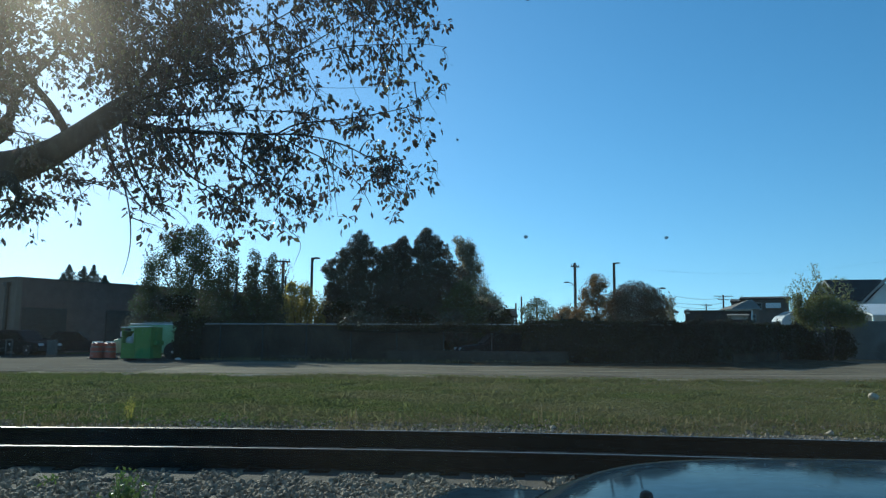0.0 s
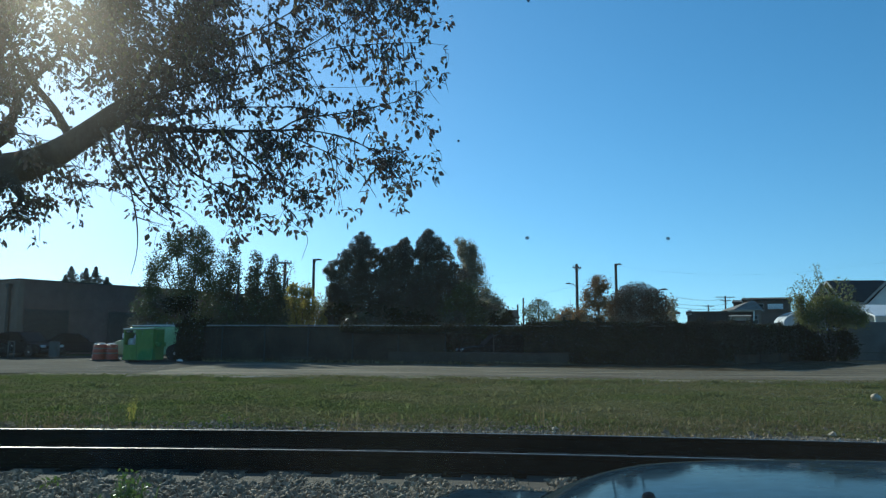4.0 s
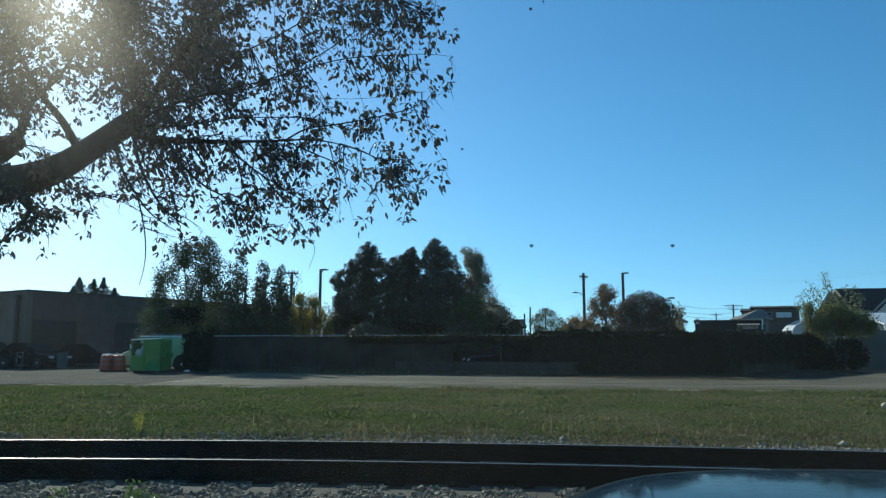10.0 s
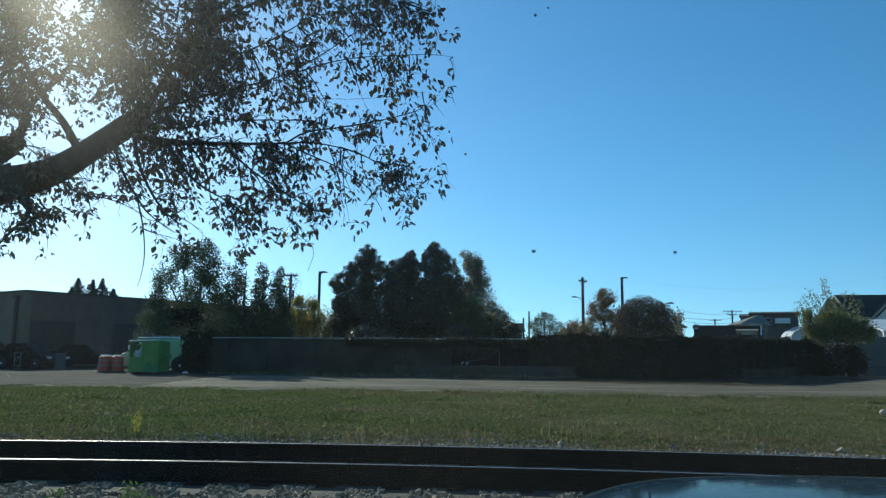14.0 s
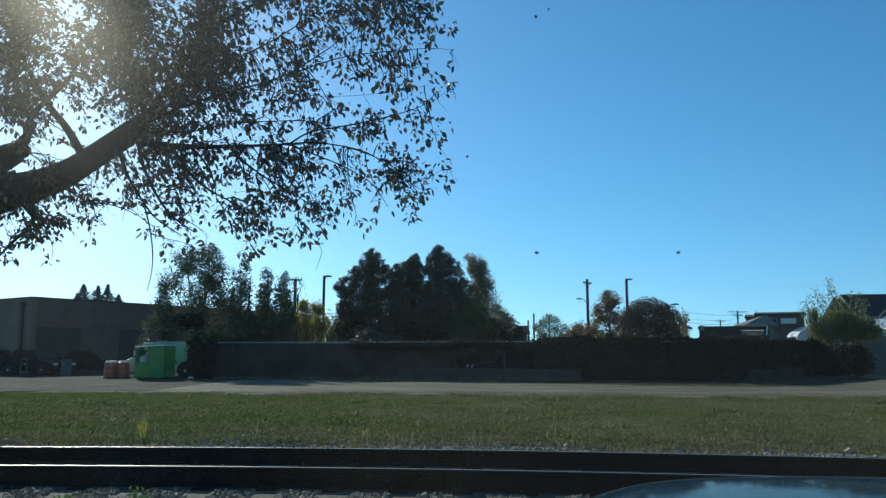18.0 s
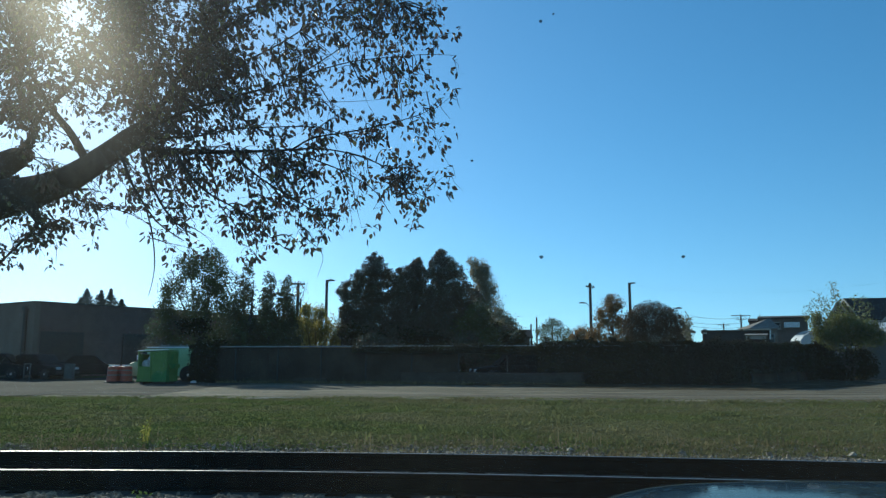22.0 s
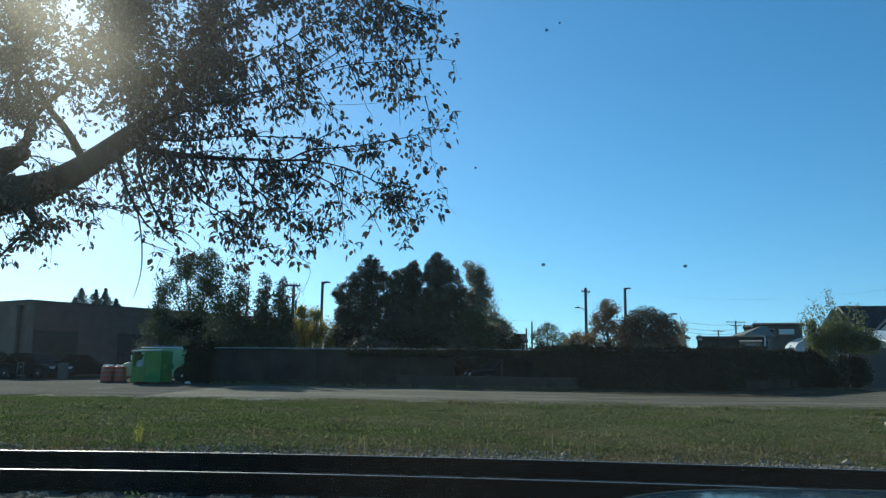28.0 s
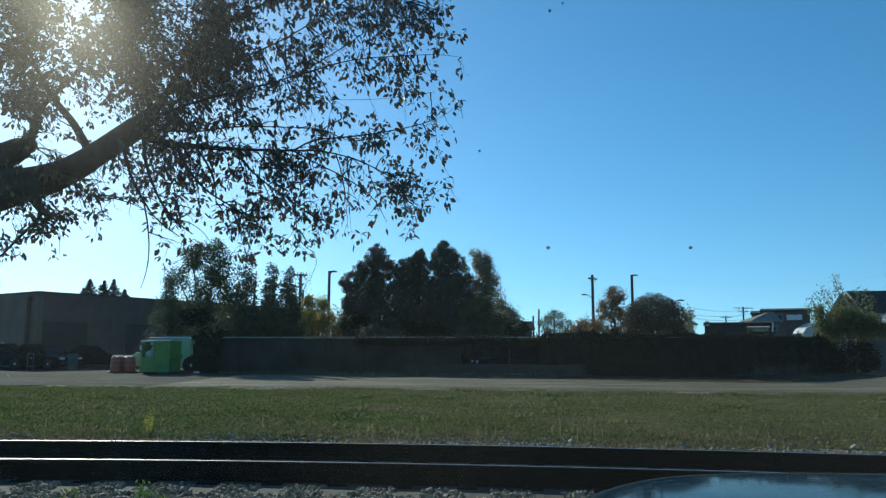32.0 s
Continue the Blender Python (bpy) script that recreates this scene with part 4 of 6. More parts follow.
# dark undergrowth behind the fence
for k in range(22):
    x = (-16.8 + 2.0 * k) if k < 11 else (-5.6 + 0.85 * (k - 11))
    if k < 11 and -10.9 < x < -5.8:
        continue
    q = np.random.RandomState(300 + k)
    lumps = [((q.uniform(-0.9, 0.9), q.uniform(-0.4, 0.4), z), (q.uniform(0.8, 1.2), 0.7, q.uniform(0.6, 0.9))) for z in (0.7, 1.3, 1.8, (2.2 + (0.9 if x < -9 else 0.0)) if k < 11 else 2.9)]
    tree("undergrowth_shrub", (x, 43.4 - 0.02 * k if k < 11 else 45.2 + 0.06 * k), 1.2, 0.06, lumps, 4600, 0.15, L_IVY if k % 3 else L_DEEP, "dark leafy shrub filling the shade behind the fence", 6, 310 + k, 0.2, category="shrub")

# far woods that close the horizon
pts = []
for i in range(26000):
    a = nrs.uniform(-0.9, 0.9)
    R = nrs.uniform(180, 240)
    x, y = R * math.sin(a), R * math.cos(a)
    pts.append((x, y, nrs.rand() ** 1.3 * (4.4 + 2.0 * noise.noise((a * 22, 0, 0)) + 1.3 * noise.noise((a * 90, 3, 0)))))
solo("far_woods", leaf_cloud("far_woods", pts, nrs.uniform(0.6, 1.4, len(pts)), L_OLIVE, 0.2, 0.7, 9), "distant line of low woods", "woods", "stuff")


def pole(name, at, h, r, label, arms=(), lamp=0.0, can=False, drop=0.0):
    """A utility pole: arms as (height, half length, turn); a street lamp's reach; a transformer can."""
    t = thing(name, label, "utility pole", (*at, 0.0))
    part("shaft", rod((0, 0, 0), (0, 0, h), r, r * 0.72, 10), M_POLE, t)
    for z, half, turn in arms:
        a = part("crossarm", box(half * 2, 0.1, 0.12, (0, -0.12, z), 0.01, turn), M_POLE, t)
        for s in (-0.85, -0.4, 0.4, 0.85):
            p = Matrix.Rotation(radians(turn), 4, "Z") @ Vector((s * half, 0, 0))
            part("insulator", lathe([(0.03, 0), (0.05, 0.04), (0.03, 0.08), (0.045, 0.12), (0.015, 0.16)], 8, m=pose(p.x, p.y - 0.12, z + 0.12)), M_IRON, a)
        part("brace", rod((-half * 0.5, -0.12, z), (0, -0.08, z - half * 0.5), 0.02, n=6), M_IRON, a)
        part("brace", rod((half * 0.5, -0.12, z), (0, -0.08, z - half * 0.5), 0.02, n=6), M_IRON, a)
    if lamp:
        top, h = h, h - drop
        arm = part("lamp_arm", tube_mesh("lamp_arm", [[((0, 0, h - 0.5), 0.04), ((lamp * 0.5, 0, h - 0.1), 0.035), ((lamp, 0, h - 0.02), 0.03)]], M_IRON), M_IRON, t)
        part("lamp_head", prism([(-0.25, 0), (0.3, 0.02), (0.32, 0.1), (0.0, 0.17), (-0.25, 0.12)], 0.24, pose(lamp, 0, h - 0.12, 0, 0, 0 if lamp > 0 else 180), bevel=0.02), M_IRON, arm)
        h = top
    if can:
        part("transformer", lathe([(0.2, 0), (0.22, 0.04), (0.22, 0.62), (0.18, 0.7), (0.05, 0.74)], 14, m=pose(0.34, 0, h - 2.0)), M_IRON, t)
        part("cutout", rod((0.3, -0.1, h - 0.9), (0.5, -0.12, h - 1.3), 0.05, n=8), M_IRON, t)
    return t


pole("utility_pole", (14.61, 80), 9.3, 0.19, "dark wooden utility pole with small crossarm and hardware", ((8.8, 0.7, 40),), -0.9, False, 2.1)
pole("utility_pole", (18.87, 80), 9.33, 0.19, "plain dark wooden utility pole with a bracket", (), 0.35)
pole("utility_pole", (-10.87, 62), 7.8, 0.15, "dark wooden pole with a small lamp behind the hedge", (), 0.35)
pole("utility_pole", (-12.44, 58), 7.16, 0.15, "dark wooden pole with a short arm behind the hedge", ((6.98, 0.55, 10),))
pole("utility_pole", (-14.75, 70), 6.86, 0.13, "thin far pole beside the ivy")
pole("utility_pole", (57.51, 150), 9.93, 0.2, "far utility pole with two crossarms over the roofs", ((9.59, 2.1, 8), (8.90, 1.2, 8)))
pole("utility_pole", (68.37, 190), 9.92, 0.2, "far small utility pole", ((9.48, 1.6, 8),))
pole("utility_pole", (12.23, 120), 6.64, 0.18, "far thin utility pole")
pole("utility_pole", (15.34, 140), 8.82, 0.2, "far thin utility pole")
pole("utility_pole", (13.01, 100), 6.50, 0.14, "far pole before the trees", ((6.27, 0.5, 30),))
pole("utility_pole", (3.24, 60), 5.0, 0.11, "short plain dark pole beside the birch")
pole("street_lamp", (19.13, 66), 5.68, 0.09, "lamp arm above the round tree", (), 0.7)


def wire(a, b, sag, label="thin black overhead cable", thick=1.0):
    a, b = Vector(a), Vector(b)
    pts = []
    for i in range(17):
        s = i / 16
        pts.append((a.lerp(b, s) - Vector((0, 0, 4 * sag * s * (1 - s))), thick * (0.003 + 0.000028 * a.lerp(b, s).y)))
    solo("overhead_wire", tube_mesh("overhead_wire", [pts], M_WIRE, 5), label, "cable", group="overhead wires")


wire((19.28, 80.00, 9.09), (40.94, 62.00, 8.38), 1.3)
wire((14.49, 80.00, 6.93), (6.11, 95.00, 6.61), 0.5)
wire((14.77, 80.00, 8.59), (4.24, 120.00, 10.41), 0.7)
wire((14.73, 80.00, 6.87), (19.04, 80.00, 7.36), 0.2)
wire((58.06, 150.00, 9.53), (33.2, 105.00, 7.15), 0.5, "thick black overhead cable bundle", 4.0)
wire((58.00, 150.00, 8.35), (32.6, 105.00, 6.3), 0.4, "thick black overhead cable bundle", 4.0)
wire((57.95, 150.00, 7.44), (33.4, 105.00, 5.65), 0.3, "thick black overhead cable bundle", 4.0)
wire((68.73, 190.00, 9.48), (57.87, 150.00, 8.78), 0.3)
wire((14.69, 80.00, 4.91), (8.81, 120.00, 6.27), 0.4)

# ---- buildings ----
def window(parent, w, h, m, material=None):
    """A framed window: frame, sill and two panes."""
    f = box(w + 0.16, 0.08, 0.09, (0, 0, h))
    for a in (box(w + 0.16, 0.08, 0.09, (0, 0, -0.09)), box(0.08, 0.08, h, (-w / 2 - 0.04, 0, 0)), box(0.08, 0.08, h, (w / 2 + 0.04, 0, 0)), box(w, 0.06, 0.05, (0, 0, h / 2))):
        f = merged(f, a)
    win = part("window", f, material or M_GREYS, parent)
    win.matrix_basis = m
    for z in (0.0, h / 2 + 0.05):
        part("pane", box(w, 0.02, h / 2 - 0.05, (0, 0.01, z)), M_GLASSY, win)
    part("sill", box(w + 0.3, 0.16, 0.05, (0, -0.05, -0.14), 0.01), material or M_GREYS, win)
    return win


def gable_house(name, at, turn, w, d, h, rise, wall, roof, label, wins=2, over=0.4, door=False, chimney=False, trim=None):
    """A house whose ridge runs along its local x."""
    trim = trim or M_GREYS
    t = thing(name, label, "house", (*at, 0.0), turn)
    for s in (-1, 1):
        part("wall", box(w, 0.2, h, (0, s * (d / 2 - 0.1), 0)), wall, t)
        part("gable_wall", prism([(-d / 2 + 0.2, 0), (d / 2 - 0.2, 0), (d / 2 - 0.2, h), (0, h + rise * 0.96), (-d / 2 + 0.2, h)], 0.2, pose(s * (w / 2 - 0.1), 0, 0, 0, 0, 90)), wall, t)
        L = math.hypot(d / 2 + over, rise * (1 + 2 * over / d))
        rf = part("roof_slope", box(w + 2 * over, L, 0.14, (0, 0, 0), 0.02), roof, t)
        rf.matrix_basis = pose(0, s * (d / 4 + over / 2), h + rise / 2 - rise * over / d + 0.06, -s * math.degrees(math.atan2(rise, d / 2)), 0, 0)
        part("fascia", box(w + 2 * over, 0.04, 0.14, (0, s * (d / 2 + over + 0.02), h - 2 * rise * over / d - 0.05)), trim, t)
        for e in (-1, 1):
            bar = part("barge_board", box(0.05, L, 0.16, (0, 0, -0.05)), trim, t)
            bar.matrix_basis = pose(e * (w / 2 + over + 0.03), s * (d / 4 + over / 2), h + rise / 2 - rise * over / d + 0.06, -s * math.degrees(math.atan2(rise, d / 2)), 0, 0)
    for k in range(wins):
        window(t, 0.9, 1.2, pose(-w / 2 + (k + 0.5) * w / wins, -d / 2 - 0.04, max(0.8, h - 1.9)))
    window(t, 0.8, 1.0, pose(-w / 2 - 0.04, 0, h - 0.2, 0, 0, -90))
    window(t, 0.8, 1.0, pose(w / 2 + 0.04, 0, h - 0.2, 0, 0, 90))
    if door:
        part("door", box(0.95, 0.06, 2.05, (w * 0.1, -d / 2 - 0.03, 0.0), 0.01), M_GREYS, t)
    if chimney:
        part("chimney", box(0.6, 0.6, 1.6, (w * 0.2, 0, h + rise - 0.6), 0.02), M_BRICK, t)
    return t


# brown brick works with a flat roof: origin at its near corner, local x along its long dark face
works = thing("brick_building", "low flat-roofed brown brick works with a buff end wall", "building", (-27.57, 48, 0.0), 57.8)
WL, WD, WH = 27.0, 16.0, 4.9
part("wall", box(WL, 0.3, WH, (WL / 2, 0.15, 0)), M_BRICK, works, "brown brick long wall in shade")
part("end_wall", box(0.3, WD - 0.6, WH, (0.15, WD / 2, 0)), M_STUCCO, works, "buff stuccoed end wall")
part("end_wall", box(0.3, WD - 0.6, WH, (WL - 0.15, WD / 2, 0)), M_BRICK, works)
part("wall", box(WL, 0.3, WH, (WL / 2, WD - 0.15, 0)), M_BRICK, works)
part("roof", box(WL - 0.6, WD - 0.6, 0.2, (WL / 2, WD / 2, WH - 0.35)), M_TAR, works)
part("coping", box(WL + 0.1, 0.4, 0.08, (WL / 2, 0.15, WH)), M_TAR, works)
part("coping", box(0.4, WD + 0.1, 0.08, (0.15, WD / 2, WH + 0.003)), M_TAR, works)
part("downpipe", rod((-0.12, 0.95, 0.2), (-0.12, 0.95, WH - 0.5), 0.13), M_IRON, works, "dark drainpipe")
part("pipe_head", box(0.3, 0.4, 0.3, (-0.14, 0.95, WH - 0.55), 0.02), M_IRON, works)
part("corner_pilaster", box(0.36, 0.5, WH - 0.02, (0.16, 0.235, 0.0)), M_STUCCO, works)
part("aerial", rod((0.6, 6.5, WH), (0.6, 6.5, WH + 1.1), 0.025, n=6), M_IRON, works)
for k in range(4):
    dr = part("loading_door", box(3.0, 0.08, 3.0, (1.95 + 6.0 * k, -0.04, 0.0), 0.01), M_IRON, works)
    for j in range(5):
        part("door_rib", box(2.9, 0.05, 0.05, (1.95 + 6.0 * k, -0.1, 0.45 + 0.55 * j), 0.01), M_IRON, dr)

# roofs over the hedge
flat = thing("flat_roofed_shop", "long low dark flat-roofed building with a pale gutter", "building", (36.4, 97, 0.0), -18)
FW = 8.1
part("wall", box(FW, 8, 4.65, (0, 4, 0)), M_SHINGLE, flat)
part("roof_edge", box(FW + 0.3, 8.3, 0.2, (0, 4, 4.65)), M_TAR, flat)
part("gutter", box(3.3, 0.16, 0.16, (FW / 2 - 1.5, -0.26, 4.78), 0.03), M_TANW, flat, "pale weathered gutter")
part("downpipe", rod((FW / 2 + 0.1, -0.26, 4.8), (FW / 2 + 0.02, -0.12, 3.6), 0.09), M_WHITE, flat, "white downpipe")
part("parapet", box(0.5, 6, 0.7, (-FW / 2 + 0.3, 3, 4.65 - 0.3)), M_WHITE, flat)
for k in range(4):
    window(flat, 1.3, 1.1, pose(-FW / 2 + 1.2 + 2.0 * k, -0.04, 2.0))
upper = gable_house("house", (50.9, 115.8), -23, 6.5, 8, 7.12, 0.4, M_DUSKW, M_SHINGLE, "tall brown house with a low dark roof and white balcony front", 0, 0.3, trim=M_SHINGLE)
part("balcony_front", box(2.1, 0.12, 0.78, (1.1, -4.3, 5.75), 0.02), M_WHITE, upper, "white boarded balcony front")
part("balcony_floor", box(2.3, 0.5, 0.1, (1.1, -4.2, 5.63)), M_BROWNW, upper)
for x in (-2.35, -0.9):
    window(upper, 0.7, 0.9, pose(x, -4.04, 5.6))
gable_house("house", (52.0, 128), -23, 2.6, 7, 7.25, 0.5, M_DUSKW, M_SHINGLE, "far dark-roofed house among the roofs", 1, 0.2, trim=M_SHINGLE)
wing = thing("hipped_house", "low brown house with a weathered grey hipped roof", "house", (40.9, 103.7, 0.0))
part("wall", box(3.6, 4.4, 5.36, (2.05, 2.3, 0)), M_BROWNW, wing)
hip = raw("roof", [(0, 0, 5.4), (4.1, 0, 5.4), (4.1, 4.6, 5.4), (0, 4.6, 5.4), (3.35, 2.3, 6.7), (3.95, 2.3, 6.7), (0, 0, 5.3), (4.1, 0, 5.3), (4.1, 4.6, 5.3), (0, 4.6, 5.3)],
          [(0, 1, 5, 4), (1, 2, 5), (2, 3, 4, 5), (3, 0, 4), (6, 7, 1, 0), (7, 8, 2, 1), (8, 9, 3, 2), (9, 6, 0, 3), (9, 8, 7, 6)], M_OLDROOF)
part("roof", hip, M_OLDROOF, wing, "weathered grey hipped roof")
part("eaves_gutter", box(4.1, 0.1, 0.1, (2.05, -0.06, 5.28), 0.02), M_GREYS, wing)
for x in (1.1, 2.9):
    window(wing, 0.8, 1.1, pose(x, 0.06, 3.4))
porch = thing("white_porch_shed", "small white open-fronted shed with a pale roof", "shed", (33.0, 82, 0.0), -22)
PW, PH = 2.05, 3.28
for s in (-1, 1):
    part("post", box(0.22, 0.22, PH, (s * (PW / 2 - 0.11), 0, 0)), M_WHITE, porch)
    part("post", box(0.22, 0.22, PH, (s * (PW / 2 - 0.11), 2.5, 0)), M_WHITE, porch)
part("roof", box(PW + 0.3, 3.2, 0.08, (0, 1.2, PH + 0.5), 0.02, rx=4), M_OLDROOF, porch)
part("beam", box(PW + 0.1, 0.2, 0.4, (0, -0.02, PH)), M_GREYS, porch)
part("back_wall", box(PW - 0.5, 0.1, PH, (0, 2.6, 0)), M_SHINGLE, porch)
gable_house("house", (36.7, 65.5), -8, 3.9, 6.0, 4.51, 1.79, M_BROWNW, M_SHINGLE, "brown house with a steep dark shingled roof", 3)
gable_house("house", (37.2, 60), 62, 6.5, 5.2, 4.0, 2.7, M_WHITE, M_SHINGLE, "white-sided house with a steep dark gable roof", 0)
gable_house("house", (34.04, 66), 62, 4.5, 1.70, 4.51, 1.41, M_TANW, M_SHINGLE, "tan gabled house end beside the bush", 1)
gable_house("house", (9.4, 120), 2, 4.6, 5, 4.5, 1.1, M_DUSKW, M_SHINGLE, "far low house with a dark gable roof", 2, trim=M_SHINGLE)
gable_house("house", (27.6, 92), 2, 1.5, 4, 4.3, 0.4, M_GREYS, M_TAR, "far low grey outbuilding", 1)

# grey trailer at the end of the hedge
tl = thing("box_trailer", "pale grey box trailer parked at the end of the hedge", "trailer", (25.7, 43.8, 0.0), -30)
tl.scale = (1.15, 1.15, 1.15)
TW = 3.38
part("body", box(TW, 2.1, 1.97 - 0.45, (0, 0, 0.45), 0.04), M_TRAILER, tl)
part("skirt", box(TW - 0.1, 2.0, 0.42, (0, 0, 0.03), 0.02), M_TRAILER, tl)
for k in range(6):
    part("panel_rib", box(0.04, 0.02, 1.97 - 0.6, (-TW / 2 + 0.3 + 0.5 * k, -1.055, 0.5)), M_TRAILER, tl)
for s in (-0.7, 0.2):
    w = part("wheel", lathe([(0.2, -0.1), (0.32, -0.1), (0.34, 0), (0.32, 0.1), (0.2, 0.1)], 18, m=pose(s, -0.6, 0.35, 90)), M_RUBBER, tl)
    part("rim", lathe([(0.05, -0.02), (0.2, 0.0), (0.19, 0.06)], 14, m=pose(s, -0.69, 0.35, 90)), M_RIM, w)
part("drawbar", box(1.2, 0.1, 0.1, (-TW / 2 - 0.5, 0, 0.5)), M_IRON, tl)
part("jockey_leg", rod((-TW / 2 - 0.9, 0, 0), (-TW / 2 - 0.9, 0, 0.55), 0.04), M_IRON, tl)
lean = thing("white_lean_to", "white lean-to roof above the trailer", "shed", (28.4, 47.6, 0.0), -4)
lean.scale = (1.12, 1.12, 1.12)
part("roof", box(2.43, 3, 0.1, (0, 0, 2.72), 0.02, rx=14), M_WHITE, lean)
part("wall", box(2.25, 0.12, 2.59, (0, 0.6, 0)), M_WHITE, lean)
part("post", box(0.12, 0.12, 2.41, (-1.03, -1.2, 0)), M_WHITE, lean)

# ---- the overgrown fence ----
fence = thing("chain_link_fence", "galvanised chain-link fence almost hidden under ivy", "fence")
fx = steps(-13.6, 16.2, 13) + [18.2, 20.2, 22.2]
for x in fx:
    part("post", rod((x, hedge_y(x), -0.03), (x, hedge_y(x), 1.86), 0.03, n=8), M_DARKPOST, fence)
    part("post_cap", lathe([(0.035, 0), (0.035, 0.03), (0.01, 0.06)], 8, m=pose(x, hedge_y(x), 1.86)), M_DARKPOST, fence)
for a, b in zip(fx, fx[1:]):
    part("top_rail", rod((a, hedge_y(a), 1.83), (b, hedge_y(b), 1.83), 0.03, n=6), M_GALV, fence)


def hedge_top(x):
    return 1.82 + 0.1 * noise.noise((x * 0.5, 1, 0)) + 0.1 * noise.noise((x * 1.6, 5, 0)) + (0.1 if x > 4 else 0.0)


def screened(x):
    """Where a dark screen is tied to the fence; elsewhere one sees through its mesh."""
    return x < 1.0 or x > 4.6


for k, (a, b) in enumerate(zip(fx, fx[1:])):
    mx, my = (a + b) / 2, (hedge_y(a) + hedge_y(b)) / 2
    if screened(mx) and mx < 20:
        ang, half = math.degrees(math.atan2(hedge_y(b) - hedge_y(a), b - a)), math.hypot(b - a, hedge_y(b) - hedge_y(a)) / 2 + 0.02
        part("screen_panel", prism([(-half, -0.04), (half, -0.04), (half, 1.78), (0.4, 1.75), (-0.5, 1.77), (-half, 1.78)], 0.03, pose(mx, my + 0.05 + 0.036 * (k % 2), 0, 0, 0, ang)), M_SCREEN, fence, "dark weathered privacy screen")
wires = []
for k in range(42):
    x = 0.2 + 0.12 * k
    for d in (-1, 1):
        wires.append([((x, hedge_y(x), 0.05), 0.002), ((x + d * 0.6, hedge_y(x + d * 0.6), 1.8), 0.002)])
part("wire_mesh", tube_mesh("wire_mesh", wires, M_DARKPOST, 3), M_DARKPOST, fence, "fine wire mesh")
slab = solo("low_wall", mesh_of("low_wall", box(9.0, 0.2, 0.6, (0, 0, -0.03), 0.03), M_LOWWALL), "long low stained concrete wall along the fence foot", "wall", group="low walls along the fence")
slab.matrix_basis = pose(1.8, hedge_y(1.8) - 0.2, 0, 0, 0, -11.3)
slab = solo("low_wall", mesh_of("low_wall", box(1.7, 0.2, 0.3, (0, 0, -0.03), 0.03), M_LOWWALL), "short low concrete kerb at the fence foot", "wall", group="low walls along the fence")
slab.matrix_basis = pose(-7.2, hedge_y(-7.2) - 0.3, 0, 0, 0, -11.3)


def ivy(x0, x1, n, lo, label):
    """A stretch of ivy over the fence: a core sheet, coloured dark as shaded twigs, with leaves all over it."""
    hv, hf = [], []
    xs = steps(x0, x1, int((x1 - x0) * 7))
    for x in xs:
        t = hedge_top(x) - 0.1
        n1 = 0.12 * noise.noise((x * 1.2, 0, 0)) + 0.12 * noise.noise((x * 3.3, 2, 0))
        y = hedge_y(x)
        zb = lo * (t - 0.25) - 0.03
        for dy, z in ((-0.34 + n1, zb), (-0.36 + n1, zb + (t - zb) * 0.5), (-0.26 + n1, zb + (t - zb) * 0.85), (0, t), (0.3, zb + (t - zb) * 0.85), (0.36, zb)):
            hv.append((x, y + dy * (1 - 0.5 * lo), z))
    for i in range(len(xs) - 1):
        for k in range(5):
            o = i * 6 + k
            hf.append((o, o + 6, o + 7, o + 1))
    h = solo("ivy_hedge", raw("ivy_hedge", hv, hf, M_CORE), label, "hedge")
    pts = []
    while len(pts) < n:
        x = nrs.uniform(x0 - 0.1, x1 + 0.1)
        t = hedge_top(x)
        z = t * (lo * 0.86 + (1 - lo * 0.86) * nrs.rand() ** 0.7) + 0.05 * nrs.normal()
        y = hedge_y(x) - 0.42 * (1 - 0.4 * z / t) * (1 - 0.4 * lo) + 0.1 * nrs.normal() + 0.14 * noise.noise((x * 1.2, 0, z)) if nrs.rand() < 0.72 else hedge_y(x) + nrs.uniform(-0.35, 0.35)
        if z > 0.02:
            pts.append((x, y, z if y < hedge_y(x) - 0.3 * (1 - lo) else t + abs(nrs.normal()) * 0.1 * (1.6 if noise.noise((x * 2.0, 8, 0)) > 0.25 else 0.5) - 0.03))
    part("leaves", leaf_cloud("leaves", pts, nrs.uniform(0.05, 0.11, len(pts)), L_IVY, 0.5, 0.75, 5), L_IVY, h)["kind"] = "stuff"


ivy(5.9, 11.2, 22000, 0.0, "dense dark ivy hedge grown over the fence")
ivy(-13.7, -12.3, 4500, 0.0, "olive ivy mass at the fence end beside the van")
ivy(3.9, 5.95, 3600, 0.4, "ragged ivy trailing halfway down the fence")
ivy(11.1, 13.4, 7500, 0.12, "ragged ivy trailing halfway down the fence")
ivy(13.3, 19.2, 14000, 0.35, "thin ivy fringe along the fence top")
ivy(19.0, 22.3, 12000, 0.0, "dark ivy hedge behind the bush")
ivy(-5.0, 3.95, 5200, 1.0, "thin ivy fringe along the fence top")
weeds = [(x, hedge_y(x) - 0.6 - abs(nrs.normal()) * 0.35, 0.0, nrs.uniform(0.06, 0.24)) for x in nrs.uniform(-12, 6, 1500)]
solo("hedge_foot_grass", blades("hedge_foot_grass", weeds, L_DRY, 0.8, 0.015), "rank dry grass along the hedge foot", "grass", "stuff")

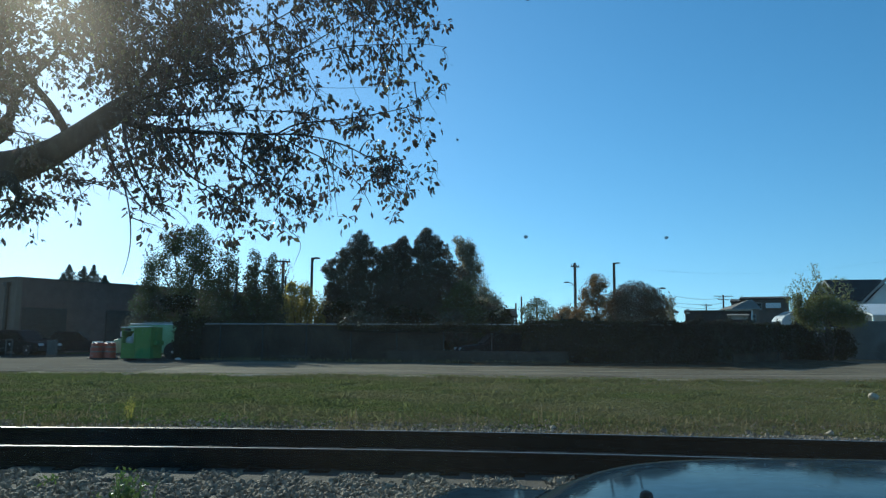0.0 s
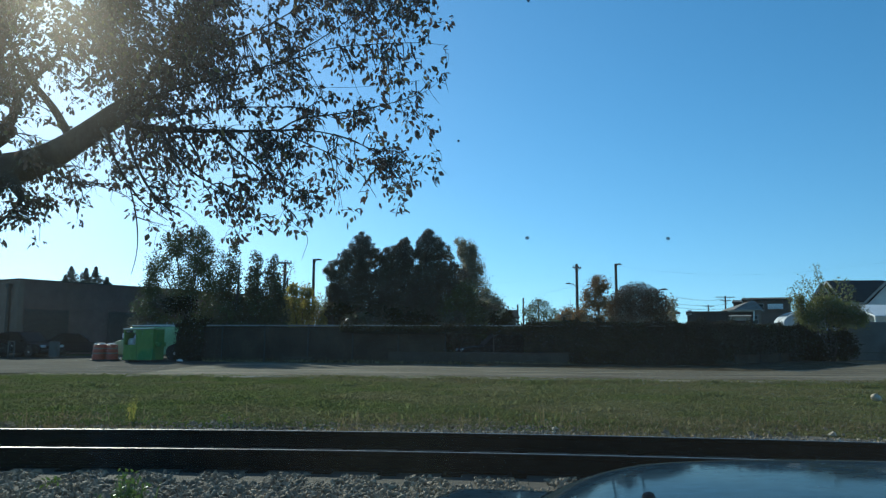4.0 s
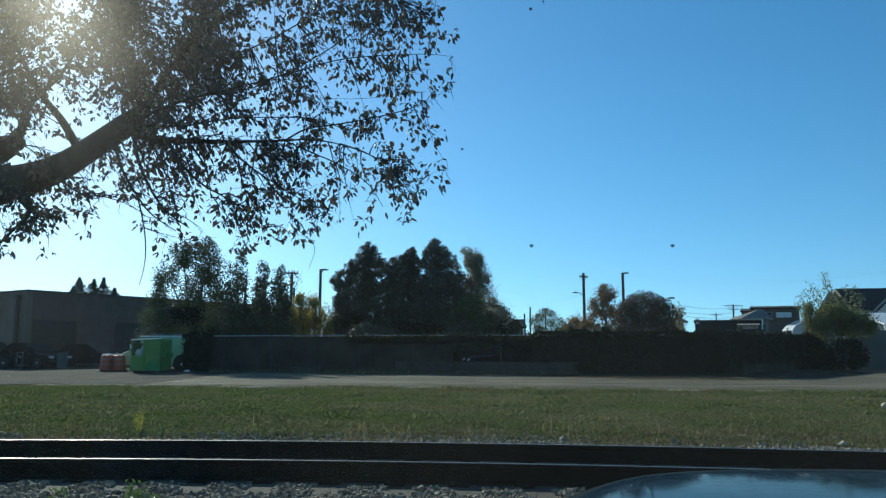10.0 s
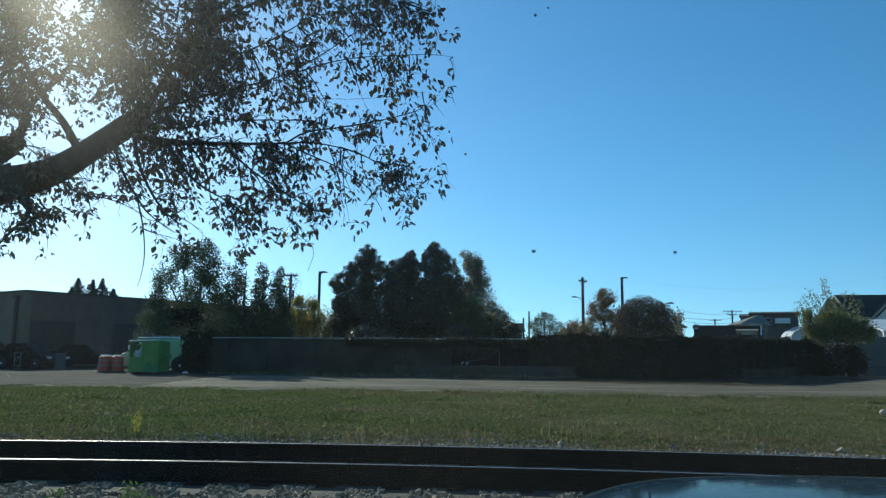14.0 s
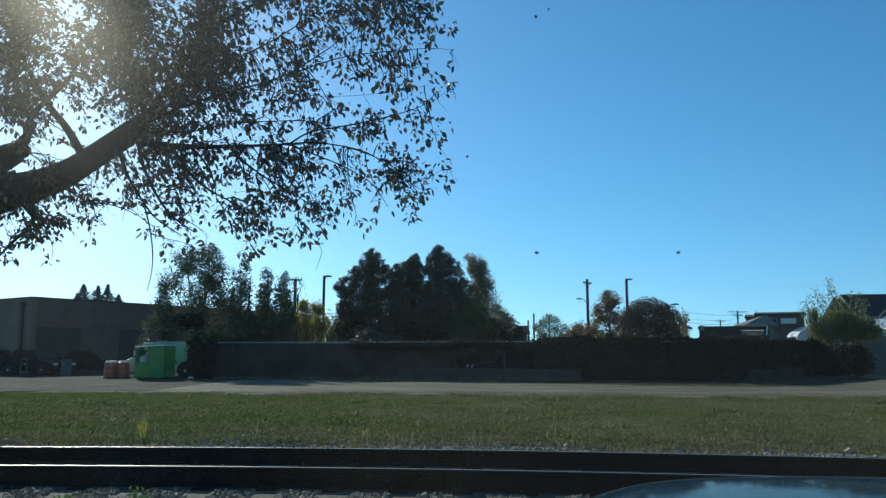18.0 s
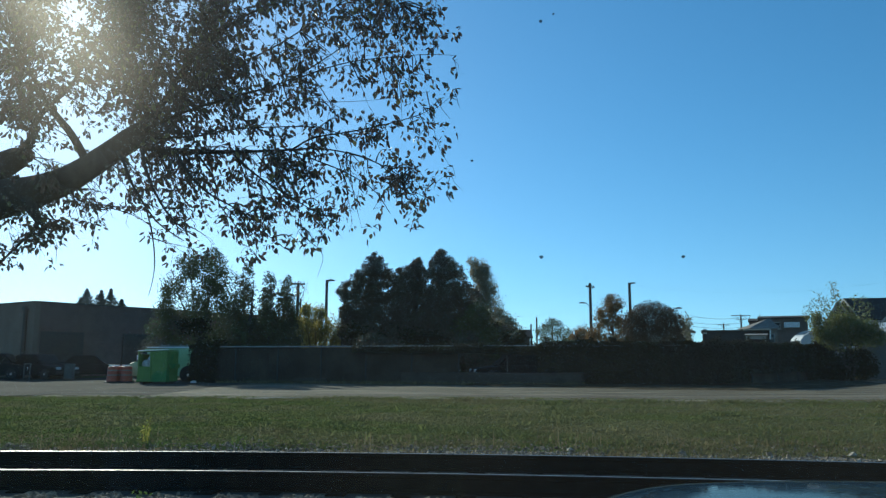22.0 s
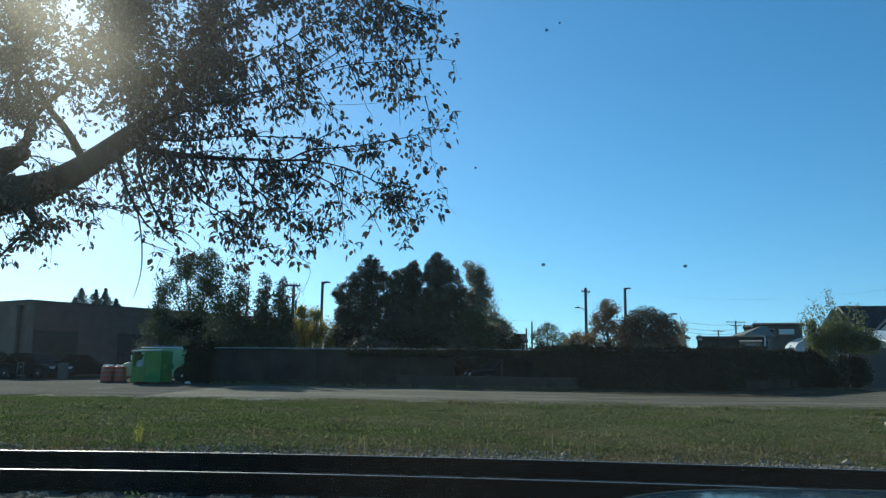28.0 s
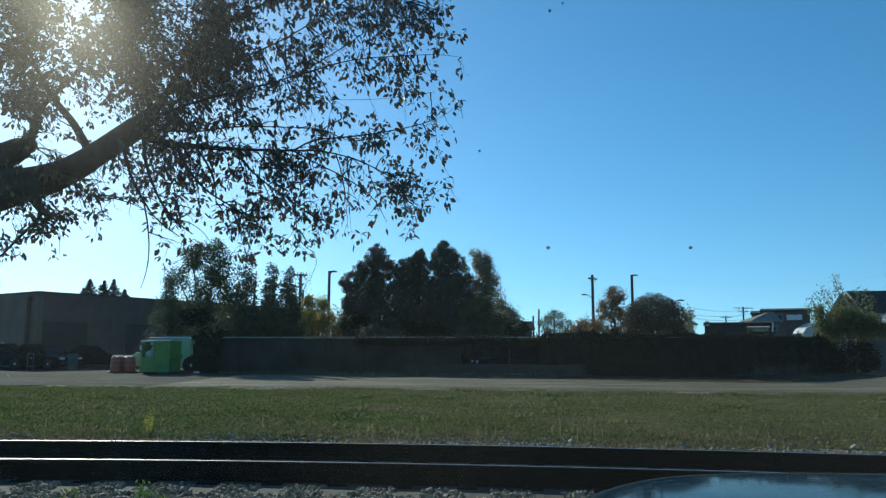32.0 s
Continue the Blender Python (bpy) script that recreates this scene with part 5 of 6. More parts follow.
# Litter strip, coloured dark and shaped out to the hedge's shade edge on the lane
solo("hedge_foot", edged("hedge_foot", lambda x: float(np.interp(x, (0.5, 2, 5.2, 7, 12, 15.4, 19, 21), (35.0, 33.2, 31.2, 29.4, 28.4, 30.6, 34.0, 36.0))), lambda x: hedge_y(x) - 0.1, 0.5, 20.5, 110, 8, lambda x, y, s: 0.03 + 0.05 * min(1.0, 3 * s) + 0.03 * noise.noise((x, y, 0)) - (0.1 if s == 0 else 0.0), M_SHADELITTER, 0.5),
     "strip of soil and leaf litter along the hedge, darkened with its shade", "ground", "structure")
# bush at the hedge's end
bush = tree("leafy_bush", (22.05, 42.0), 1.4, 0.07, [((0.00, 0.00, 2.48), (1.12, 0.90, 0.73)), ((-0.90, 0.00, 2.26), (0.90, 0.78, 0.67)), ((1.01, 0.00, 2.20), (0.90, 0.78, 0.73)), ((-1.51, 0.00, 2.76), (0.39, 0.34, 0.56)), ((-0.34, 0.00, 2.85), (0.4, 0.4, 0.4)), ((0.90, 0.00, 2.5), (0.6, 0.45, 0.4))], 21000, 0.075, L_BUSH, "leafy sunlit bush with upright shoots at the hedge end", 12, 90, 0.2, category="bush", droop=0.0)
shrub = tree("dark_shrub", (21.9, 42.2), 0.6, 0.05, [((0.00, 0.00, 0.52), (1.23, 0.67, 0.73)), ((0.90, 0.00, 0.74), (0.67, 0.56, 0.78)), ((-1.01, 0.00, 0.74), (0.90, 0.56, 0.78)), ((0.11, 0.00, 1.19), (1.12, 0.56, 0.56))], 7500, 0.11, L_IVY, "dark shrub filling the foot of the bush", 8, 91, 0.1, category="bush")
shoots = thing("bush_shoots", "tall leafy shoots rising from the bush", "plant", (22.05, 41.9, 0.0))
for o in (bush, shrub, shoots):
    o.scale = (1.17, 1.17, 1.17)
for k, (px, top) in enumerate(((-2.0, 2.95), (-1.75, 3.2), (-1.5, 3.5), (-1.2, 3.7), (-0.9, 3.6), (-0.5, 4.25), (-0.3, 3.9), (0.1, 3.5), (0.55, 3.75), (1.0, 3.7), (1.3, 3.3))):
    b0, e = Vector((px * 0.3, 0, 1.2)), Vector((px * 1.12, 0.1 * k - 0.3, 1.12 * top - 0.15))
    sh = part("shoot", tube_mesh("shoot", [[(Vector((0, 0, 0)), 0.03), (b0, 0.02), (b0.lerp(e, 0.6) + Vector((0.08, 0, 0)), 0.012), (e, 0.004)]], M_FARBARK, 5), M_FARBARK, shoots)
    q = [tuple(b0.lerp(e, s) + Vector(nrs.normal(size=3) * 0.1)) for s in nrs.uniform(0.1, 1.02, 260 if k < 8 else 170)]
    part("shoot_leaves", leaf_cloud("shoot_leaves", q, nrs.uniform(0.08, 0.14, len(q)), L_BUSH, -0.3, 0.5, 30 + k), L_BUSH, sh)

# ---- things by the hedge's end ----
def car_shape(name, at, turn, paint, label, L=4.5, W=1.78, H=1.44, group="", tall=False, kind="car"):
    """A parked car: lower body, cabin with windows, lamps, bumpers and four wheels."""
    t = thing(name, label, kind, (*at, 0.0), turn, group)
    belt = 0.88 if not tall else 1.0
    low = [(-L / 2, 0.36), (-L / 2 + 0.1, 0.24), (L / 2 - 0.1, 0.24), (L / 2, 0.36), (L / 2 - 0.03, 0.66), (L / 2 - 0.25, 0.76), (L * 0.2, belt), (-L * 0.36, belt + 0.02), (-L / 2 + 0.06, belt - 0.06)]
    part("body", prism(low, W, bevel=0.05), paint, t)
    if tall:
        cab = [(L * 0.3, belt - 0.04), (L * 0.19, H - 0.04), (L * 0.12, H), (-L * 0.44, H), (-L * 0.48, H - 0.06), (-L * 0.495, belt - 0.04)]
    else:
        cab = [(L * 0.21, belt - 0.03), (L * 0.06, H - 0.04), (0.0, H), (-L * 0.18, H), (-L * 0.25, H - 0.05), (-L * 0.38, belt - 0.03)]
    part("cabin", prism(cab, W - 0.26, bevel=0.05), paint, t)
    for s in (-1, 1):
        y = s * ((W - 0.26) / 2 + 0.004)
        x0, x1 = cab[0][0] - 0.2, cab[-1][0] + 0.2
        xm = (x0 + x1) / 2 - 0.05
        z0, z1 = belt + 0.04, H - 0.12
        part("side_window", prism([(x0, z0), (x0 - 0.42, z1), (xm + 0.05, z1), (xm + 0.05, z0)], 0.012, pose(0, y, 0)), M_CARGLASS, t)
        part("side_window", prism([(xm - 0.05, z0), (xm - 0.05, z1), (x1 + 0.3, z1), (x1, z0)], 0.012, pose(0, y, 0)), M_CARGLASS, t)
        part("headlight", box(0.08, 0.34, 0.14, (L / 2 - 0.05, s * (W / 2 - 0.25), 0.58), 0.02), M_LENS, t)
        part("tail_light", box(0.06, 0.26, 0.18, (-L / 2 + 0.03, s * (W / 2 - 0.2), 0.62), 0.02), M_RED, t)
        part("side_mirror", box(0.12, 0.16, 0.12, (L * 0.16, s * (W / 2 + 0.02), belt + 0.04), 0.03), paint, t)
    a, b = cab[0], cab[1]
    ws = part("windscreen", box(0.012, W - 0.42, math.hypot(a[0] - b[0], a[1] - b[1]) - 0.1, (0, 0, 0)), M_CARGLASS, t)
    ws.matrix_basis = pose(a[0] - 0.015, 0, a[1] + 0.07, 0, -math.degrees(math.atan2(a[0] - b[0], b[1] - a[1])), 0)
    part("front_bumper", box(0.14, W - 0.1, 0.2, (L / 2 - 0.02, 0, 0.3), 0.05), M_TRIM, t)
    part("rear_bumper", box(0.14, W - 0.1, 0.2, (-L / 2 + 0.02, 0, 0.32), 0.05), M_TRIM, t)
    for sx in (L * 0.31, -L * 0.29):
        for s in (-1, 1):
            w = part("wheel", lathe([(0.2, -0.1), (0.3, -0.1), (0.325, -0.06), (0.325, 0.06), (0.3, 0.1), (0.2, 0.1)], 20, m=pose(sx, s * (W / 2 - 0.08), 0.325, 90)), M_RUBBER, t)
            part("rim", lathe([(0.04, -0.03), (0.12, 0.0), (0.2, 0.02), (0.21, 0.05)], 14, m=pose(sx, s * (W / 2 + 0.0), 0.325, 90 * s)), M_RIM, w)
    return t


car_shape("parked_car", (2.88, 37.6), 190, M_BLACKCAR, "black saloon car parked against the hedge", 4.2, 1.7, 1.5)
car_shape("parked_car", (-24.96, 44.5), 340, M_BLACKCAR, "black car parked before the brick works", 4.4, 1.76, 1.5, "cars before the works")
car_shape("parked_car", (-27.58, 43.8), 15, M_GREYCAR, "dark grey car parked before the brick works", 4.5, 1.78, 1.55, "cars before the works", True)
car_shape("parked_car", (-23.21, 47), 30, M_BLACKCAR, "black car parked near the orange barrels", 4.2, 1.76, 1.42, "cars before the works")
camper = thing("camper_van", "dull silver camper van parked beyond the hedge end", "van", (23.5, 52, 0.0), -6)
part("body", prism([(0, 0.45), (0.0, 1.5), (0.12, 2.5), (0.35, 2.78), (0.95, 3.1), (1.6, 3.22), (5.4, 3.22), (5.5, 3.1), (5.5, 0.45)], 2.1, bevel=0.06), M_CAMPER, camper)
part("windscreen", prism([(-0.02, 1.52), (0.1, 2.42), (0.3, 2.42), (0.3, 1.52)], 1.9), M_CARGLASS, camper)
part("roof_window", box(0.5, 1.5, 0.02, (0, 0, 0), 0.005), M_CARGLASS, camper).matrix_basis = pose(0.66, 0, 2.965, 0, -28, 0)
for x in (1.5, 3.4):
    part("side_window", box(1.1, 0.03, 0.55, (x, -1.06, 2.05), 0.01), M_CARGLASS, camper)
part("side_stripe", box(5.2, 0.02, 0.12, (2.8, -1.06, 1.7)), M_TRIM, camper)
part("bumper", box(0.2, 2.0, 0.25, (-0.05, 0, 0.45), 0.05), M_TRIM, camper)
for x in (1.0, 4.2):
    for y in (-0.95, 0.95):
        w = part("wheel", lathe([(0.2, -0.11), (0.34, -0.11), (0.37, -0.06), (0.37, 0.06), (0.34, 0.11), (0.2, 0.11)], 20, m=pose(x, y, 0.37, 90)), M_RUBBER, camper)
        part("rim", lathe([(0.04, -0.03), (0.12, 0.0), (0.2, 0.02)], 14, m=pose(x, y * 1.1, 0.37, 90 if y > 0 else -90)), M_RIM, w)
car_shape("parked_car", (-2.60, 58), 5, M_WHITECAR, "pale car parked beyond the evergreens", 4.2, 1.76, 2.58, "", True)
car_shape("parked_car", (-10.44, 54), 12, M_GREYCAR, "pale grey car roof showing over the hedge", 4.3, 1.76, 1.95, "", True)

# pale green van behind the skip
van = thing("green_van", "pale green work van with a roof rack behind the skip", "van", (-15.21, 40.3, 0.0), 4)
VL = 4.3
part("body", prism([(-VL / 2, 0.5), (-VL / 2 + 0.05, 0.3), (VL / 2, 0.3), (VL / 2, 1.72), (VL / 2 - 0.1, 1.8), (-VL / 2 + 0.75, 1.74), (-VL / 2 + 0.3, 1.05), (-VL / 2, 0.95)], 1.7, bevel=0.04), M_LGREEN, van)
# sunlight on the van's roof is put into its white colour
part("roof", box(VL - 0.9, 1.5, 0.05, (0.35, 0, 1.8), 0.02), M_WHITE, van, "roof coloured white for the sunlight on it")
part("windscreen", prism([(-VL / 2 + 0.34, 1.06), (-VL / 2 + 0.72, 1.66), (-VL / 2 + 0.9, 1.66), (-VL / 2 + 0.9, 1.06)], 1.72), M_GLASSY, van)
for x in (-0.6, 0.4, 1.5):
    for y in (-0.6, 0.6):
        part("rack_post", box(0.05, 0.05, 0.16, (x, y, 1.84)), M_GALV, van)
    part("rack_bar", box(0.04, 1.3, 0.03, (x, 0, 1.9)), M_GALV, van)
for y in (-0.65, 0.65):
    part("rack_rail", box(2.4, 0.03, 0.03, (0.45, y, 1.88)), M_GALV, van)
for x in (-1.2, 0.95):
    for y in (-0.78, 0.78):
        w = part("wheel", lathe([(0.2, -0.11), (0.33, -0.11), (0.35, -0.06), (0.35, 0.06), (0.33, 0.11), (0.2, 0.11)], 20, m=pose(x, y, 0.35, 90)), M_RUBBER, van)
        part("rim", lathe([(0.04, -0.03), (0.12, 0.0), (0.2, 0.02)], 14, m=pose(x, y * 1.12, 0.35, 90 if y > 0 else -90)), M_RIM, w)
part("wheel_arch", lathe([(0.46, -0.02), (0.46, 0.02)], 22, m=pose(0.95, -0.86, 0.4, 90)), M_TRIM, van)
part("door_mirror", box(0.12, 0.2, 0.26, (-VL / 2 + 0.5, -1.0, 1.15), 0.03), M_WHITE, van)

# green skip
skip = thing("green_skip", "bright green steel refuse skip with an open hatch", "skip", (-14.68, 36.6, 0.0), -3)
SW, SH = 1.48, 1.6
side = [(-SW / 2, 0.12), (SW / 2, 0.12), (SW / 2, SH - 0.02), (-SW / 2 + 0.1, SH - 0.1), (-SW / 2, SH - 0.16)]
part("front_panel", prism([(-SW / 2, 0.12), (SW / 2, 0.12), (SW / 2, SH), (-SW / 2 + 0.62, SH - 0.04), (-SW / 2 + 0.62, SH - 0.75), (-SW / 2 + 0.02, SH - 0.75)], 0.05, pose(0, -0.6, 0)), M_GREEN, skip)
part("back_panel", prism(side, 0.05, pose(0, 0.6, 0)), M_GREEN, skip)
for s in (-1, 1):
    part("side_panel", box(0.05, 1.15, SH - 0.28 if s < 0 else SH - 0.14, (s * (SW / 2 - 0.025), 0, 0.12)), M_GREEN, skip)
part("floor_pan", box(SW - 0.1, 1.14, 0.05, (0, 0, 0.14)), M_GREEN, skip)
part("lid", box(SW + 0.06, 1.3, 0.04, (0, 0, SH - 0.02), 0.01, ry=-2), M_GREEN, skip)
# sun along the lid's upper edge, put in as a white strip
part("lid_edge", box(SW + 0.04, 0.05, 0.04, (0, -0.64, SH + 0.012), 0.008, ry=-2), M_WHITE, skip, "lid edge in white for its sunlit rim")
for x in (-SW / 2 + 0.66, SW / 2 - 0.04):
    part("stiffener", box(0.07, 0.05, SH - 0.2, (x, -0.645, 0.14), 0.01), M_GREEN, skip)
part("lower_rail", box(SW, 0.06, 0.1, (0, -0.65, 0.12), 0.015), M_GREEN, skip)
part("lifting_pocket", box(0.2, 0.8, 0.22, (SW / 2 + 0.1, 0, 0.75), 0.02), M_GREEN, skip)
for x in (-SW / 2 + 0.2, SW / 2 - 0.2):
    part("skid", box(0.16, 1.1, 0.13, (x, 0, 0), 0.01), M_IRON, skip)
part("hatch_bar", box(0.05, 0.05, 0.72, (-SW / 2 + 0.03, -0.6, SH - 0.78)), M_GREEN, skip)
bag = bmesh.new()
bmesh.ops.create_icosphere(bag, subdivisions=3, radius=0.2)
for v in bag.verts:
    v.co *= 1 + 0.3 * noise.noise(v.co * 7)
    v.co.z = max(v.co.z, -0.12)
bag_me = mesh_of("refuse_bag", bag, M_BAG, True)
for x, y, z, k in ((-SW / 2 + 0.3, -0.2, 0.95, 1.2), (-SW / 2 + 0.5, -0.15, 1.2, 0.9)):
    o = part("refuse_bag", bag_me, M_BAG, skip, "white refuse bag showing in the hatch")
    o.matrix_basis = pose(x, y, z, 20, 10, 50) @ Matrix.Diagonal((k, k, k, 1))
for (x, y), k in (((-17.86, 39.88), 0.8), ((-17.47, 39.88), 0.9), ((-13.09, 37.23), 0.6)):
    o = solo("litter", bag_me, "crumpled white litter on the gravel", "litter", group="litter by the skip")
    o.matrix_basis = pose(x, y, 0.06, 0, 0, 70 * k) @ Matrix.Diagonal((k * 1.3, k, k * 0.6, 1))

# orange barrels
barrel = thing("traffic_barrel", "orange plastic traffic barrel with pale reflective bands", "traffic barrel", (-17.55, 38, 0.0), 0, "orange barrels")
part("drum", lathe([(0.34, 0), (0.34, 0.06), (0.29, 0.07), (0.285, 0.3), (0.275, 0.31), (0.27, 0.55), (0.26, 0.56), (0.25, 0.8), (0.2, 0.83), (0.1, 0.84)], 24), M_ORANGE, barrel)
for z, r in ((0.36, 0.276), (0.6, 0.262)):
    part("reflective_band", lathe([(r, z), (r, z + 0.07)], 24), M_BAND, barrel)
# the handles are white to carry the sun glints on the barrel tops
for s in (-0.13, 0.13):
    part("handle", box(0.13, 0.1, 0.08, (s, 0, 0.83), 0.02), M_WHITE, barrel, "moulded handle, white for the sunlit barrel top")
part("base_ring", lathe([(0.42, 0), (0.42, 0.05), (0.36, 0.08)], 24), M_RUBBER, barrel)
for px, py, r in ((-17.38, 38.5, 40), (-16.88, 38.1, 80), (-17.78, 38.6, 120)):
    copy_thing(barrel, pose(px, py, 0.0, 0, 0, r))

# cabinets and boxes before the works
cab = thing("utility_cabinet", "grey-green steel utility cabinet before the works", "cabinet", (-22.40, 43, 0.0), 8)
part("body", box(0.44, 0.45, 0.85, (0, 0, 0.08), 0.02), M_BIN, cab)
part("plinth", box(0.5, 0.5, 0.08, (0, 0, 0)), M_MORTAR, cab)
part("door", box(0.36, 0.02, 0.7, (0, -0.237, 0.14), 0.006), M_BIN, cab)
part("handle", box(0.03, 0.03, 0.14, (0.13, -0.26, 0.5), 0.008), M_IRON, cab)
pal = thing("metal_trolley", "small grey metal trolley before the works", "trolley", (-24.32, 42, 0.0), 5)
for s in (-0.16, 0.16):
    part("leg", box(0.05, 0.05, 0.9, (s, 0, 0)), M_BIN, pal)
part("top_bar", box(0.37, 0.06, 0.07, (0, 0, 0.9)), M_BIN, pal)
crate = thing("dark_crate_stack", "dark stacked pallets and crates in shade", "pallet stack", (-24.81, 45.6, 0.0), 12)
for k in range(6):
    lv2 = part("pallet", box(1.2, 1.0, 0.02, (0, 0, 0.14 * k + 0.12)), M_TIE, crate)
    for s in (-0.5, 0, 0.5):
        part("bearer", box(0.1, 1.0, 0.1, (s, 0, 0.14 * k + 0.02)), M_TIE, lv2)

# ---- the car the view is taken from ----
AX = 17.865
own = thing("blue_grey_car", "blue-grey car with a glossy bonnet mirroring sky and trees", "car", (0, 0, 0.0), 90 - AX)
MID = -0.38


def bonnet_z(u, w):
    """Height of the bonnet u ahead of the eye and w left of the car's middle; it rolls off to the nose and sides."""
    crown = 1.1177 - 0.0548 * max(0.0, u - 0.5) ** 2 - 0.0448 * (w / 0.84) ** 2
    nose = max(0.0, (u + 0.464 * (w / 0.84) ** 2 - 1.168) / 0.402)
    flank = max(0.0, (abs(w) - 0.352) / 0.395)
    return crown - 0.23 * (nose ** 3.1 + flank ** 3.1)


def wing_z(u, w):
    """Height of the front wing, lower than the bonnet, rounded to its flank."""
    return 1.118 - 0.09 * u - 0.5 * max(0.0, (u + 0.35 * (abs(w) - 0.6) - 1.28) / 0.42) ** 2 - 0.45 * max(0.0, (abs(w) - 0.74) / 0.13) ** 2


def skin(name, u0, u1, w0, w1, nu, nw, height, material, label=""):
    vs, fs = [], []
    for i in range(nu + 1):
        for j in range(nw + 1):
            u, w = u0 + (u1 - u0) * i / nu, w0 + (w1 - w0) * j / nw
            vs.append((u, w + MID, max(0.5, height(u, w))))
    for i in range(nu):
        for j in range(nw):
            o = i * (nw + 1) + j
            fs.append((o, o + nw + 1, o + nw + 2, o + 1))
    return part(name, raw(name, vs, fs, material, True), material, own, label)


skin("bonnet", 0.47, 1.9, -0.62, 0.62, 80, 70, bonnet_z, M_HOOD, "glossy blue-grey bonnet")
skin("front_wing", 0.47, 1.72, 0.6, 0.9, 60, 20, wing_z, M_HOOD)
skin("front_wing", 0.47, 1.72, -0.9, -0.6, 60, 20, wing_z, M_HOOD)
part("scuttle", box(0.1, 1.5, 0.03, (0.44, MID, 1.04), 0.01), M_TRIM, own, "black scuttle under the windscreen")
part("front_bumper", box(0.3, 1.6, 0.5, (1.75, MID, 0.25), 0.12), M_HOOD, own)
part("roof", box(2.0, 1.42, 0.05, (-1.19, MID, 1.62), 0.02), M_HOOD, own)
part("rear_body", box(0.6, 1.66, 0.75, (-2.6, MID, 0.3), 0.12), M_HOOD, own)
part("rear_seat_back", box(0.2, 1.4, 0.7, (-2.1, MID, 0.35), 0.06), M_TRIM, own)
part("floor_pan", box(3.2, 1.5, 0.06, (-0.9, MID, 0.28)), M_TRIM, own)
for s in (-1, 1):
    part("side_panel", box(2.9, 0.1, 0.74, (-1.0, MID + s * 0.8, 0.28), 0.04), M_HOOD, own)
    part("headlight", box(0.2, 0.3, 0.14, (1.62, MID + s * 0.64, 0.66), 0.05), M_LENS, own)
    part("windscreen_pillar", rod((0.24, MID + s * 0.91, 1.0), (-0.2, MID + s * 0.72, 1.64), 0.03, n=8), M_HOOD, own)
    part("rear_pillar", rod((-2.55, MID + s * 0.74, 0.98), (-2.15, MID + s * 0.66, 1.63), 0.04, n=8), M_HOOD, own)
    for x in (1.0, -1.9):
        w = part("wheel", lathe([(0.2, -0.1), (0.31, -0.1), (0.335, -0.06), (0.335, 0.06), (0.31, 0.1), (0.2, 0.1)], 22, m=pose(x, MID + s * 0.76, 0.3, 90)), M_RUBBER, own)
        part("rim", lathe([(0.04, -0.03), (0.12, 0.0), (0.2, 0.02)], 14, m=pose(x, MID + s * 0.86, 0.3, 90 * s)), M_RIM, w)
part("washer_jet", lathe([(0.0105, -0.004), (0.0115, 0.006), (0.009, 0.0125), (0.003, 0.0155)], 14, m=pose(0.773, 0.036, bonnet_z(0.773, 0.036 - MID)) @ Matrix.Diagonal((0.59, 0.59, 0.59, 1))), M_TRIM, own, "black washer jet")
glass = part("windscreen", box(0.004, 1.74, 0.85, (0, 0, 0)), M_PANE, own, "slightly dusty clear windscreen")
glass.matrix_basis = pose(0.44, MID, 1.08, 0, -49, 0)
glass.visible_shadow = False
for y, z, r in ((0.4193, 0.3200, 0.00050), (0.3827, 0.3180, 0.00043), (0.4314, 0.3529, 0.00028), (0.4086, 0.3863, 0.00030), (0.4057, 0.3875, 0.00020)):
    fleck = part("dirt_fleck", lathe([(r, -0.0002), (r * 1.25, 0.0), (r * 0.6, 0.0002)], 7, m=pose(-0.0035, y, z, 0, 90, 0)), M_FLECK, glass, "dark dried dirt fleck")

# ---- the tree overhead ----
shade_tree = thing("overhanging_tree", "broad autumn tree reaching its half-bare limbs over the track", "tree", (-5.2, 5.4, 0.0))
ORG = Vector((-5.2, 5.4, 0.0))
bole = [((0, 0, -0.05), 0.34), ((0.05, 0, 0.5), 0.27), ((0.1, 0.0, 1.3), 0.235), ((0.3, 0, 1.95), 0.22)]
part("trunk", tube_mesh("trunk", [bole], M_BARK, 14), M_BARK, shade_tree)
L1 = [(Vector((-4.95, 5.4, 1.85)), 0.19), (Vector((-4.20, 5.40, 2.20)), 0.18), (Vector((-3.54, 5.40, 2.42)), 0.16), (Vector((-3.38, 5.40, 2.46)), 0.146), (Vector((-3.15, 5.40, 2.51)), 0.118), (Vector((-2.93, 5.40, 2.59)), 0.104), (Vector((-2.75, 5.40, 2.71)), 0.092), (Vector((-2.55, 5.40, 2.85)), 0.09), (Vector((-2.42, 5.42, 2.96)), 0.088), (Vector((-2.37, 5.50, 3.08)), 0.042), (Vector((-2.33, 5.60, 3.26)), 0.022), (Vector((-2.26, 5.80, 3.60)), 0.015), (Vector((-2.10, 6.00, 4.00)), 0.012), (Vector((-2.00, 6.10, 4.55)), 0.011)]
BOUGHS, SWAY = [L1], [0]
FORK = Vector((-2.45, 5.38, 2.9))


def bough(*way, sway=0):
    """A limb by its points and thicknesses from root to tip; sway 1 rocks with the low boughs, 2 with the high ones."""
    BOUGHS.append([(Vector(p), r) for p, r in way])
    SWAY.append(sway)


